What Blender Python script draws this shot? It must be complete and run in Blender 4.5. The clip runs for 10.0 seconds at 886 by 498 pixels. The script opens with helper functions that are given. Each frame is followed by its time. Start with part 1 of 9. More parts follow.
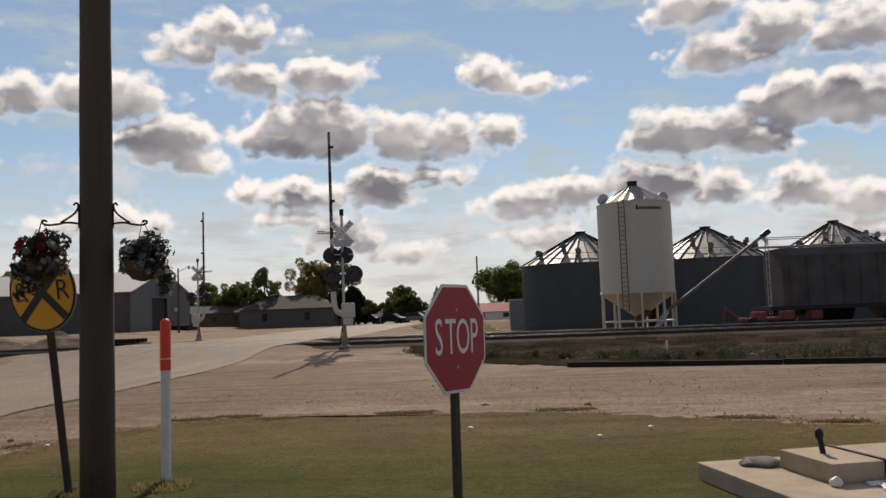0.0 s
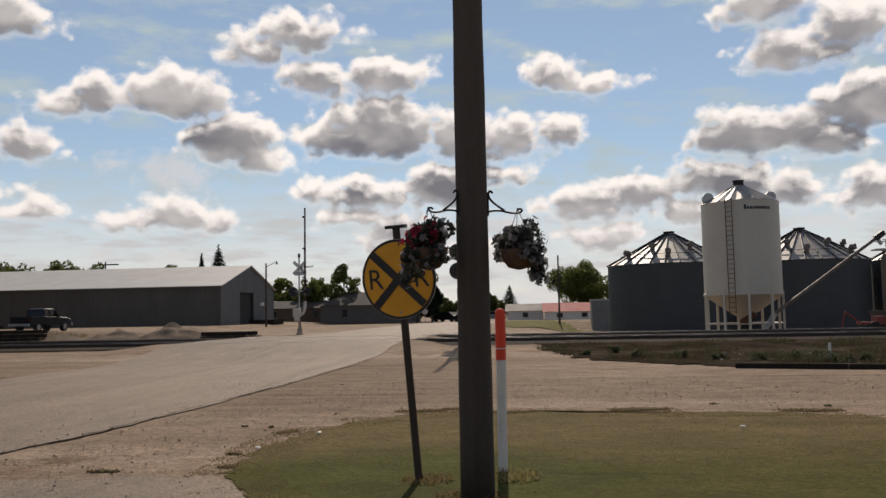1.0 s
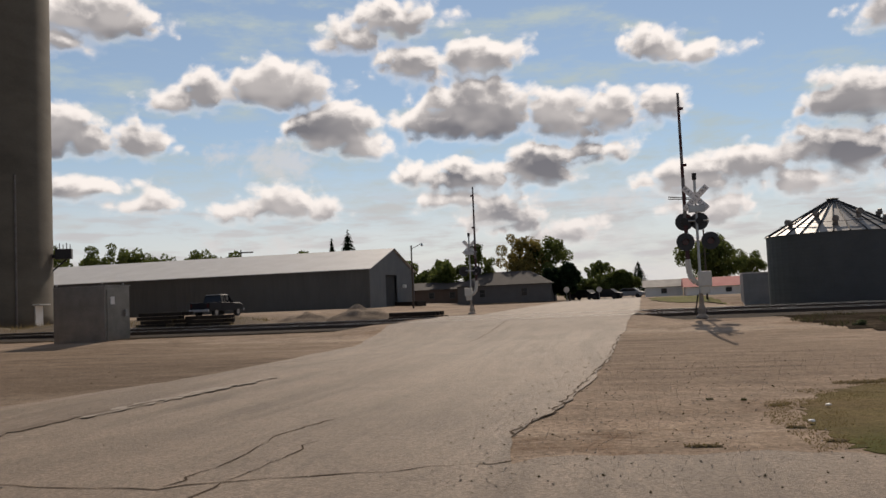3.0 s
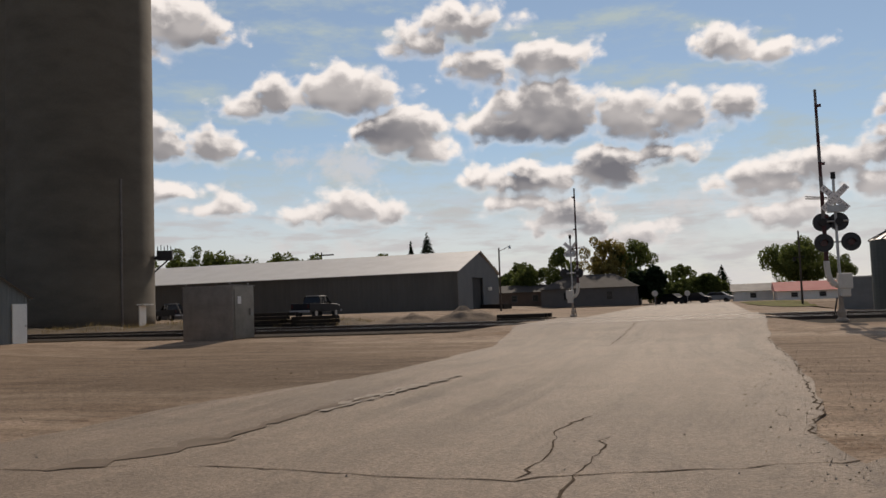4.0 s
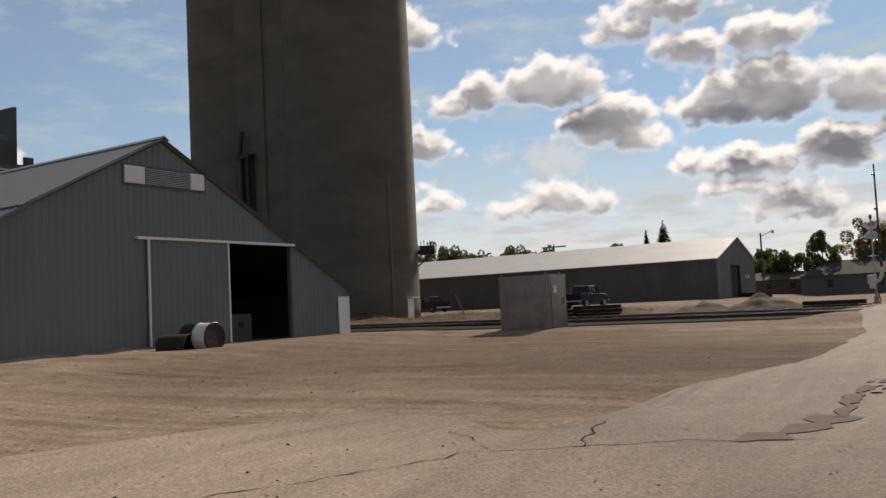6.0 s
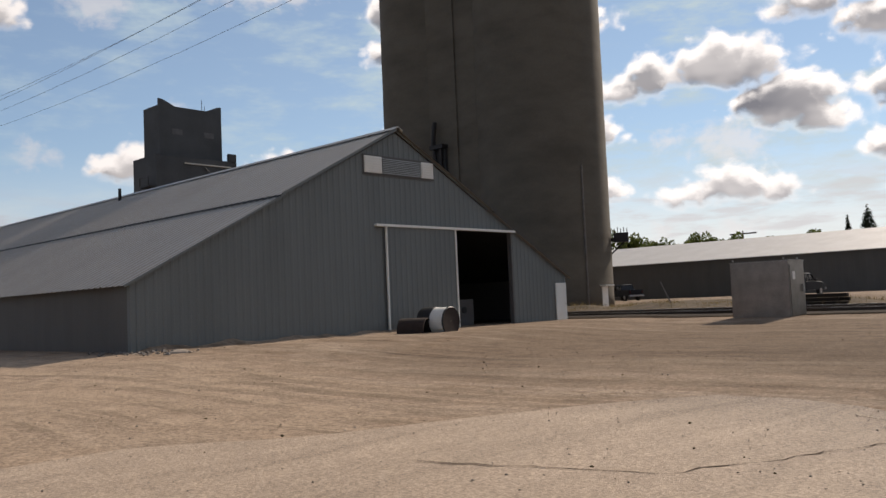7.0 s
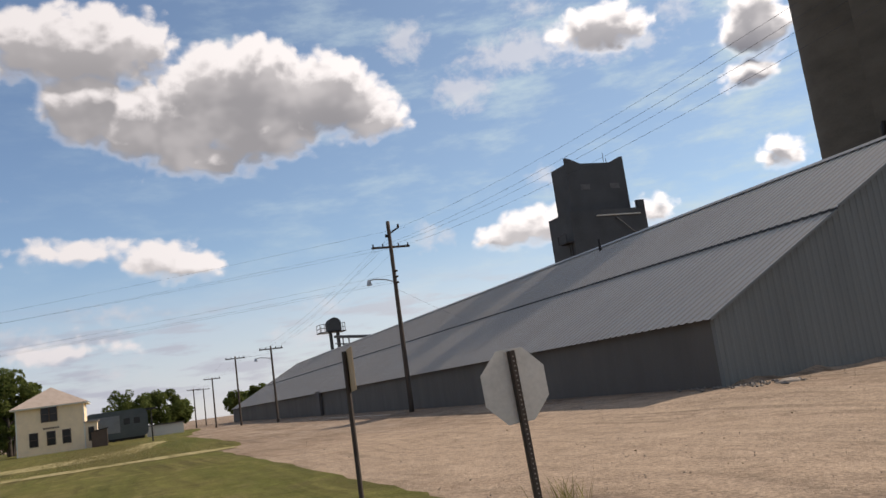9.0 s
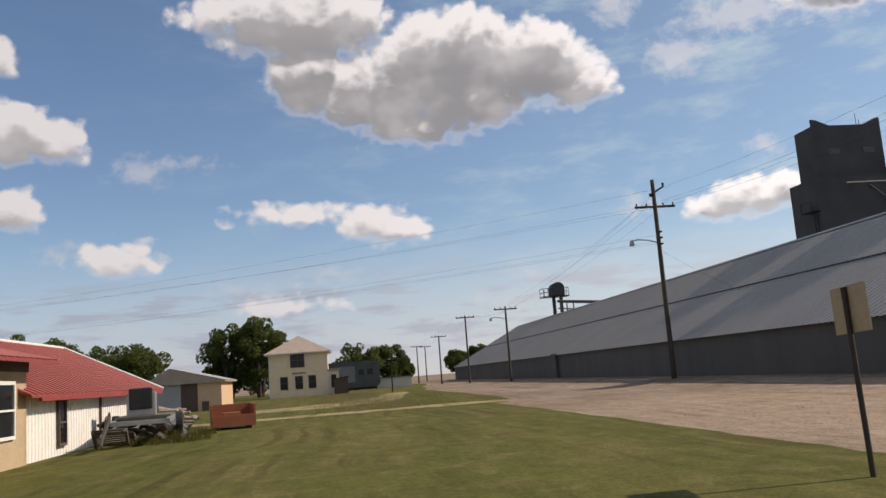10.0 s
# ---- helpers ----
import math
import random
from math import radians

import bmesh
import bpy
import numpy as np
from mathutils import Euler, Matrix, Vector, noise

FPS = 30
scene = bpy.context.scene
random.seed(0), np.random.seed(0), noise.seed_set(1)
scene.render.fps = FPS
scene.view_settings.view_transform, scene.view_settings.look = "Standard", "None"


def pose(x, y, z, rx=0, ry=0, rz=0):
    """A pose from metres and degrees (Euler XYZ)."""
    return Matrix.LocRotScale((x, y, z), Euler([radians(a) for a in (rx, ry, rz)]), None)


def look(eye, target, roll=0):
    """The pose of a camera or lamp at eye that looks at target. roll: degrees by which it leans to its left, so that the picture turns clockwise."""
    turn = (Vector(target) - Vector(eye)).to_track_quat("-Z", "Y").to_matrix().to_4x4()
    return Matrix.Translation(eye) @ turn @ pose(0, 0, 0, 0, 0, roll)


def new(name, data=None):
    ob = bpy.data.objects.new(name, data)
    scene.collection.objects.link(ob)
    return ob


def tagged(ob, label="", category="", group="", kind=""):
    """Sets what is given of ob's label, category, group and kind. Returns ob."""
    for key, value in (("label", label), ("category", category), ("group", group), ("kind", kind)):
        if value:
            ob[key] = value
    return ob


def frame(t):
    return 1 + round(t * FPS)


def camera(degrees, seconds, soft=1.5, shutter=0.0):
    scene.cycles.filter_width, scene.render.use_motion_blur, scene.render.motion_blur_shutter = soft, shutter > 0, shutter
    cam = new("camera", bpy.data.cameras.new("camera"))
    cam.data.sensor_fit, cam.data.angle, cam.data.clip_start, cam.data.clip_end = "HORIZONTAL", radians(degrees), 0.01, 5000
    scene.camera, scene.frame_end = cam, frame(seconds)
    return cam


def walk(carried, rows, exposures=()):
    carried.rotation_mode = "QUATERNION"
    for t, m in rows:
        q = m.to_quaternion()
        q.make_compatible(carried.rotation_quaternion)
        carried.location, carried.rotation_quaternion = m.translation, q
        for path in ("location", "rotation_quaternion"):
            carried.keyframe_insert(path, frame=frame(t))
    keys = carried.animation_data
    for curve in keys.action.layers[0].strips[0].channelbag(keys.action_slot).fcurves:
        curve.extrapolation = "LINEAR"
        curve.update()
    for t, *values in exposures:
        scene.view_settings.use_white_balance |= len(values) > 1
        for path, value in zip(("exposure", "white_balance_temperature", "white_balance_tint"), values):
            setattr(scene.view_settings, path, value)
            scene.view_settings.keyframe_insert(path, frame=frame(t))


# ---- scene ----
cam = camera(55.5, 10.0)
PATH = [
    (0, (-1.069, -1.28, 1.513), (-1.142, 0.713, 1.664), -2.1),
    (0.5, (-2.427, -1.234, 1.502), (-2.526, 0.757, 1.671), -0.8),
    (1, (-3.73, -1.379, 1.518), (-3.945, 0.604, 1.67), -1.1),
    (1.5, (-4.959, -1.245, 1.512), (-5.255, 0.729, 1.627), -2.4),
    (2, (-6.127, -1.295, 1.492), (-6.458, 0.675, 1.602), -3.3),
    (2.5, (-7.316, -1.287, 1.466), (-7.704, 0.672, 1.576), -3.1),
    (4, (-10.807, -1.899, 1.463), (-11.412, 0.003, 1.592), -2.1),
    (4.5, (-11.828, -2.323, 1.486), (-12.531, -0.455, 1.612), -2.8),
    (5, (-12.861, -2.693, 1.481), (-13.661, -0.865, 1.604), -3.4),
    (6.5, (-15.939, -4.609, 1.489), (-17.145, -3.018, 1.62), -2.2),
    (7, (-16.981, -5.391, 1.469), (-18.346, -3.935, 1.594), -2.5),
    (7.5, (-17.896, -6.268, 1.474), (-19.429, -4.995, 1.644), -5.2),
    (8, (-19.044, -7.334, 1.546), (-20.742, -6.318, 1.836), -5.2),
    (8.5, (-19.862, -8.62, 1.519), (-21.635, -7.752, 1.841), -7.0),
    (9, (-20.74, -9.992, 1.521), (-22.576, -9.264, 1.838), -7.9),
    (9.5, (-21.567, -11.505, 1.508), (-23.472, -10.981, 1.82), -6.5),
    (10, (-22.436, -13.087, 1.487), (-24.398, -12.826, 1.779), -4.3),
]
EXPOSURES = [(0, -0.24, 6900, 14), (2.5, -0.24, 6900, 14), (4, -0.33, 6900, 14), (5, -0.31, 6900, 14), (6.5, -0.07, 6850, 14), (7, 0.03, 6800, 14), (7.5, 0.11, 6750, 14), (8, 0.23, 6750, 14), (9, 0.17, 6700, 14), (10, 0.02, 6650, 14)]
walk(cam, [(t, look(eye, target, roll)) for t, eye, target, roll in PATH], EXPOSURES)

# ---- light ----
SUN_AZ, SUN_EL = -2.0, 36.8
sun_dir = Vector((math.sin(radians(SUN_AZ)) * math.cos(radians(SUN_EL)), math.cos(radians(SUN_AZ)) * math.cos(radians(SUN_EL)), math.sin(radians(SUN_EL))))
sun = new("sun", bpy.data.lights.new("sun", "SUN"))
sun.data.energy, sun.data.angle, sun.data.color = 4.5, radians(0.6), (1.0, 0.9, 0.77)
sun.matrix_world = look(sun_dir * 100, (0, 0, 0))

# Heaped clouds and thin wisps: compass bearing, height above the horizon, half width, half height, all in degrees.
CLOUDS_NORTH = [
    (-23.8, 14.4, 3.5, 1.8), (-28.3, 14.1, 1.8, 1.4), (-30.6, 13.3, 1.7, 0.6), (-20.4, 11.7, 2.9, 1.8), (-18.4, 10.6, 1.6, 1.1), (-10.4, 12.5, 4.0, 2.3),
    (-14.3, 11.8, 1.8, 1.1), (-4.6, 11.8, 2.2, 1.6), (-1.3, 11.7, 1.9, 1.5), (1.8, 11.8, 1.7, 1.2), (-10.2, 16.1, 2.8, 1.4), (-14.5, 15.6, 2.7, 1.3),
    (-15.4, 18.7, 3.0, 1.2), (-18.9, 17.5, 2.2, 1.0), (1.4, 16.0, 1.7, 1.3), (4.4, 14.9, 1.9, 0.6), (-35.7, 18.5, 4.3, 1.6), (-37.3, 16.9, 1.7, 0.9),
    (-38.1, 11.3, 2.6, 1.9), (-36.0, 10.5, 1.9, 1.1)]
CLOUDS_MIDDLE = [
    (-32.7, 10.7, 1.9, 1.1), (-35.9, 7.9, 2.3, 0.8), (-32.3, 6.8, 1.7, 0.6), (-24.3, 6.7, 2.4, 1.1), (-27.1, 6.2, 1.5, 0.7), (-21.4, 6.3, 1.3, 0.8),
    (-15.5, 8.4, 1.3, 0.8), (-11.2, 8.0, 2.8, 1.2), (-12.5, 6.8, 2.1, 0.9), (-6.3, 8.7, 2.4, 1.5), (-2.9, 9.4, 2.3, 0.9), (-9.1, 5.6, 2.9, 1.1),
    (3.5, 7.1, 2.6, 1.0), (6.9, 7.9, 2.5, 1.2), (11.1, 8.5, 2.0, 1.4), (14.0, 7.8, 2.3, 1.2), (13.2, 11.1, 1.9, 1.3), (16.2, 11.0, 2.0, 1.4),
    (16.6, 16.1, 2.0, 1.0)]
CLOUDS_EAST = [
    (15.3, 18.9, 3.1, 1.2), (18.5, 15.7, 3.8, 1.1), (20.3, 17.0, 2.7, 1.5), (24.8, 16.4, 2.9, 1.8), (20.8, 12.3, 2.8, 1.8), (25.1, 12.2, 2.8, 1.9),
    (14.2, 11.2, 3.0, 1.6), (18.3, 10.5, 2.6, 1.5), (12.3, 8.3, 2.4, 1.4), (15.9, 7.2, 2.5, 1.1), (20.8, 7.0, 2.5, 1.4), (24.7, 6.0, 2.2, 1.3),
    (3.8, 7.0, 2.3, 1.2), (7.4, 8.0, 2.0, 1.1), (4.7, 4.9, 2.6, 1.0), (-8.2, 4.8, 2.3, 0.6), (10.4, 6.3, 2.6, 0.9), (-4.7, 4.0, 2.0, 0.7), (24.9, 4.1, 1.8, 0.8)]
CLOUDS_WEST = [
    (-91.2, 23.8, 6.1, 2.5), (-97.3, 24.0, 2.0, 1.0), (-91.4, 20.4, 2.5, 2.7), (-81.0, 21.2, 5.4, 3.3), (-74.6, 20.4, 3.0, 2.7), (-72.3, 18.5, 2.3, 1.6),
    (-86.0, 19.2, 5.6, 2.6), (-79.5, 18.6, 4.4, 2.4), (-83.5, 16.9, 4.0, 1.5), (-109.8, 16.4, 2.6, 1.9), (-107.2, 15.9, 1.4, 1.3), (-109.8, 11.8, 1.7, 1.2), (-110.7, 20.6, 1.1, 1.1),
    (-63.2, 9.6, 1.9, 1.1), (-60.6, 10.0, 1.9, 1.2), (-86.8, 10.4, 2.0, 1.1), (-85.4, 9.9, 1.8, 0.9), (-92.4, 11.2, 2.4, 0.6), (-103.6, 8.7, 2.2, 1.0),
    (-93.0, 5.2, 2.2, 0.5), (-55.2, 21.7, 3.1, 1.5), (-53.8, 9.3, 1.6, 0.7), (-45.7, 19.9, 2.2, 2.1), (-46.1, 17.1, 1.8, 1.1), (-45.4, 11.4, 1.1, 1.0)]
WISPS_NORTH = [
    (-23.8, 9.6, 2.5, 1.2), (-27.7, 10.0, 0.9, 0.6), (-1.7, 3.4, 1.2, 0.5), (-1.5, 6.0, 1.8, 0.5),
    (-24.2, 3.9, 1.6, 0.6), (-28.6, 4.1, 0.8, 0.4), (-6.4, 6.3, 1.0, 0.8), (-32.4, 7.9, 0.8, 0.4), (-0.5, 6.1, 2.4, 0.5), (17.7, 5.4, 2.9, 0.5)]
WISPS_WEST = [
    (-65.4, 19.6, 2.0, 1.2), (-61.0, 21.5, 3.9, 1.2), (-54.9, 20.7, 3.6, 0.9), (-69.2, 23.3, 1.5, 1.2), (-102.3, 14.4, 1.5, 0.8), (-99.6, 14.7, 1.6, 0.3),
    (-60.7, 12.9, 0.9, 0.6), (-107.1, 9.2, 1.5, 0.5), (-89.8, 7.3, 1.7, 0.4), (-95.7, 6.5, 1.7, 0.3), (-76.7, 6.5, 1.0, 0.4), (-79.8, 4.8, 0.8, 0.3),
    (-77.4, 4.6, 1.2, 0.5), (-104.4, 4.3, 0.9, 0.3), (-68.9, 10.1, 1.1, 0.7), (-90.0, 3.6, 0.9, 0.3), (-59.9, 23.9, 1.0, 0.5), (-69.5, 23.7, 0.6, 0.7),
    (-50.1, 22.1, 1.0, 0.7)]


def build_sky():
    world = bpy.data.worlds.new("world")
    scene.world = world
    world.use_nodes = True
    nt = world.node_tree
    nt.nodes.clear()
    N, L = nt.nodes.new, nt.links.new

    def m(op, a, b=None, c=None):
        n = N("ShaderNodeMath")
        n.operation = op
        for i, v in enumerate((a, b, c)):
            if v is None:
                continue
            if isinstance(v, (int, float)):
                n.inputs[i].default_value = v
            else:
                L(v, n.inputs[i])
        return n.outputs[0]

    def ramp(v, a, b):
        n = N("ShaderNodeMapRange")
        n.interpolation_type = "SMOOTHSTEP"
        n.inputs[1].default_value, n.inputs[2].default_value = a, b
        L(v, n.inputs[0])
        return n.outputs[0]

    def mix(f, a, b):
        n = N("ShaderNodeMix")
        n.data_type = "RGBA"
        for sock, v in ((n.inputs[0], f), (n.inputs[6], a), (n.inputs[7], b)):
            if isinstance(v, tuple):
                sock.default_value = (*v, 1)
            elif isinstance(v, (int, float)):
                sock.default_value = v
            else:
                L(v, sock)
        return n.outputs[2]

    geo = N("ShaderNodeTexCoord").outputs["Generated"]
    sep = N("ShaderNodeSeparateXYZ")
    L(geo, sep.inputs[0])
    deg = 180 / math.pi
    az = m("MULTIPLY", m("ARCTAN2", sep.outputs[0], sep.outputs[1]), deg)
    el = m("MULTIPLY", m("ARCSINE", sep.outputs[2]), deg)
    flat = N("ShaderNodeCombineXYZ")
    L(az, flat.inputs[0]), L(el, flat.inputs[1])

    def vec(op, a, b, c=None):
        n = N("ShaderNodeVectorMath")
        n.operation = op
        for i, v in enumerate((a, b, c)):
            if isinstance(v, tuple):
                n.inputs[i].default_value = v
            elif v is not None:
                L(v, n.inputs[i])
        return n.outputs["Value"] if op == "LENGTH" else n.outputs[0]

    def noise_at(scale, detail, rough, offset=0.0, stretch=1.0, place=None):
        n = N("ShaderNodeTexNoise")
        n.inputs["Scale"].default_value, n.inputs["Detail"].default_value, n.inputs["Roughness"].default_value = scale, detail, rough
        L(vec("MULTIPLY_ADD", flat.outputs[0] if place is None else place, (1, stretch, 1), (offset, offset, offset)), n.inputs["Vector"])
        return n

    def billow(place, scale, offset):
        n = N("ShaderNodeTexVoronoi")
        n.feature, n.voronoi_dimensions = "SMOOTH_F1", "2D"
        n.inputs["Scale"].default_value, n.inputs["Smoothness"].default_value = scale, 0.35
        L(vec("MULTIPLY_ADD", place, (1, 1.2, 1), (offset, offset, 0)), n.inputs["Vector"])
        return m("SUBTRACT", n.outputs["Distance"], 0.42)

    def cloud_field(place, clouds, blend=0.5, base=1.35):
        """How far a place lies outside the nearest cloud, in degrees; flatter below than above."""
        body = None
        for a, e, w, h in clouds:
            h = h * 1.04
            d = vec("MULTIPLY_ADD", place, (h / w, 1.0, 0), (-a * h / w, -e + 0.12 * h, 0))
            d = vec("MAXIMUM", d, vec("MULTIPLY", d, (-1.0, -base, 0)))
            v = m("SUBTRACT", vec("LENGTH", d, None), h)
            body = v if body is None else m("SMOOTH_MIN", body, v, blend)
        return body

    everything = CLOUDS_NORTH + CLOUDS_MIDDLE + CLOUDS_EAST + CLOUDS_WEST
    thin = WISPS_NORTH + WISPS_WEST
    # beyond the heaps that are told one by one, scattered cumulus goes on round and over
    outside = m("MAXIMUM", ramp(el, 27.0, 32.0), m("MAXIMUM", ramp(az, 30.0, 40.0), ramp(az, -114.0, -124.0)))

    def density(place):
        """How deep a place lies inside a heaped cloud, and the billows there."""
        big = noise_at(0.22, 3, 0.5, 7.0, 1.0, place)
        warped = vec("MULTIPLY_ADD", big.outputs["Color"], (1.8, 0.9, 0), vec("ADD", place, (-0.9, -0.45, 0)))
        fine = noise_at(1.0, 5, 0.55, 31.0, 1.25, warped)
        ruffled = vec("MULTIPLY_ADD", fine.outputs["Color"], (0.5, 0.4, 0), warped)
        puff = m("MULTIPLY_ADD", billow(ruffled, 0.42, 3.0), 0.95, m("MULTIPLY", billow(ruffled, 1.05, 11.0), 0.5))
        puff = m("MULTIPLY_ADD", m("SUBTRACT", fine.outputs["Fac"], 0.53), 1.05, puff)
        body = cloud_field(warped, everything)
        loose = m("MULTIPLY", m("SUBTRACT", noise_at(0.07, 4, 0.5, 200.0, 1.6, place).outputs["Fac"], 0.55), m("MULTIPLY", outside, 18.0))
        inside_ = m("MAXIMUM", m("MULTIPLY", body, -1.0), m("SUBTRACT", loose, m("MULTIPLY_ADD", outside, -8.0, 8.0)))
        return m("SUBTRACT", m("ADD", inside_, 0.30), puff), big, fine, warped

    # clouds are brighter and more strongly rimmed towards the sun
    near = N("ShaderNodeVectorMath")
    near.operation = "DOT_PRODUCT"
    L(geo, near.inputs[0])
    near.inputs[1].default_value = (sun_dir.x, sun_dir.y, 0.15)
    facing = ramp(near.outputs["Value"], -0.2, 0.85)
    deep, big, fine, warped = density(flat.outputs[0])
    reach = m("MULTIPLY_ADD", facing, -0.5, 1.1)
    over = density(vec("MULTIPLY_ADD", reach, (0.15, 1.0, 0), flat.outputs[0]))[0]
    # crisp heaped tops; bases fade softly
    base_ = ramp(m("DIVIDE", m("SUBTRACT", over, deep), reach), -0.7, 0.7)
    cover = ramp(m("DIVIDE", m("ADD", deep, 0.25), m("MULTIPLY_ADD", base_, 0.7, 0.7)), 0.0, 1.0)
    wisp_in = m("MULTIPLY_ADD", m("SUBTRACT", fine.outputs["Fac"], 0.5), -2.6, m("MULTIPLY", cloud_field(warped, thin, 0.4, 1.0), -1.0))
    wispy = m("MULTIPLY", ramp(wisp_in, -0.45, 0.9), 0.62)
    # grey where cloud stands between a place and the sun above it
    heap = m("MULTIPLY_ADD", m("SUBTRACT", over, deep), 0.45, m("MULTIPLY_ADD", m("SUBTRACT", big.outputs["Fac"], 0.5), 1.6, over))
    # the great heaps darken towards their bases
    tall = cloud_field(vec("ADD", warped, (1.0, 2.8, 0)), [c for c in everything if c[3] >= 1.5], 0.8)
    below = ramp(tall, 1.6, -1.2)
    lumps = noise_at(0.32, 2, 0.5, 61.0, 1.4, warped).outputs["Fac"]
    shade = m("MULTIPLY", m("MULTIPLY", ramp(m("MULTIPLY_ADD", facing, 0.35, m("SUBTRACT", heap, 0.35)), -0.55, 0.85), ramp(deep, 0.0, 0.7)), m("MULTIPLY_ADD", ramp(lumps, 0.32, 0.62), 0.24, m("MULTIPLY_ADD", below, 0.24, 0.6)))
    core = m("MULTIPLY", shade, m("MULTIPLY_ADD", facing, 0.28, 0.72))
    wisps = noise_at(0.16, 6, 0.6, 90.0, 3.2)
    veil = m("MULTIPLY_ADD", ramp(wisps.outputs["Fac"], 0.45, 0.78), 0.45, 0.14)
    low = ramp(el, 11.0, 0.5)
    bank = noise_at(0.12, 5, 0.55, 55.0, 5.0)
    haze = m("MULTIPLY", low, m("ADD", 0.45, m("MULTIPLY", bank.outputs["Fac"], 0.6)))
    streak = noise_at(0.2, 6, 0.55, 140.0, 5.5)
    stratus = m("MULTIPLY", ramp(streak.outputs["Fac"], 0.47, 0.64), m("MULTIPLY", ramp(el, 8.5, 5.0), ramp(el, 0.8, 2.2)))

    sky = N("ShaderNodeTexSky")
    sky.sky_type, sky.sun_disc = "NISHITA", False
    sky.sun_elevation, sky.sun_rotation = radians(SUN_EL), radians(SUN_AZ)
    sky.air_density, sky.dust_density, sky.ozone_density = 1.0, 0.0, 3.0
    lit = mix(facing, (6.7, 6.5, 6.5), (10.9, 10.6, 10.3))
    dark = mix(facing, (2.0, 1.98, 2.06), (2.05, 2.12, 2.42))
    under = mix(core, lit, dark)
    veiled = mix(m("MULTIPLY", veil, m("MULTIPLY_ADD", facing, 2.0, 0.05)), sky.outputs[0], (4.9, 6.1, 6.5))
    hazed = mix(haze, veiled, mix(facing, (4.2, 4.5, 5.4), (7.8, 7.8, 7.9)))
    streaked = mix(m("MULTIPLY", stratus, 0.7), hazed, mix(facing, (3.3, 3.5, 4.3), (6.0, 6.0, 6.2)))
    misted = mix(wispy, streaked, mix(facing, (5.0, 5.1, 5.5), (7.6, 7.6, 7.7)))
    # far clouds near the horizon sink into the haze
    faded = mix(m("MULTIPLY", ramp(el, 9.0, 1.0), 0.5), under, mix(facing, (4.4, 4.6, 5.3), (7.4, 7.4, 7.6)))
    full = mix(cover, misted, faded)
    back = N("ShaderNodeBackground")
    L(full, back.inputs[0])
    back.inputs[1].default_value = 0.105
    out = N("ShaderNodeOutputWorld")
    L(back.outputs[0], out.inputs[0])
    world.cycles.sampling_method, world.cycles.sample_map_resolution = "MANUAL", 512


build_sky()


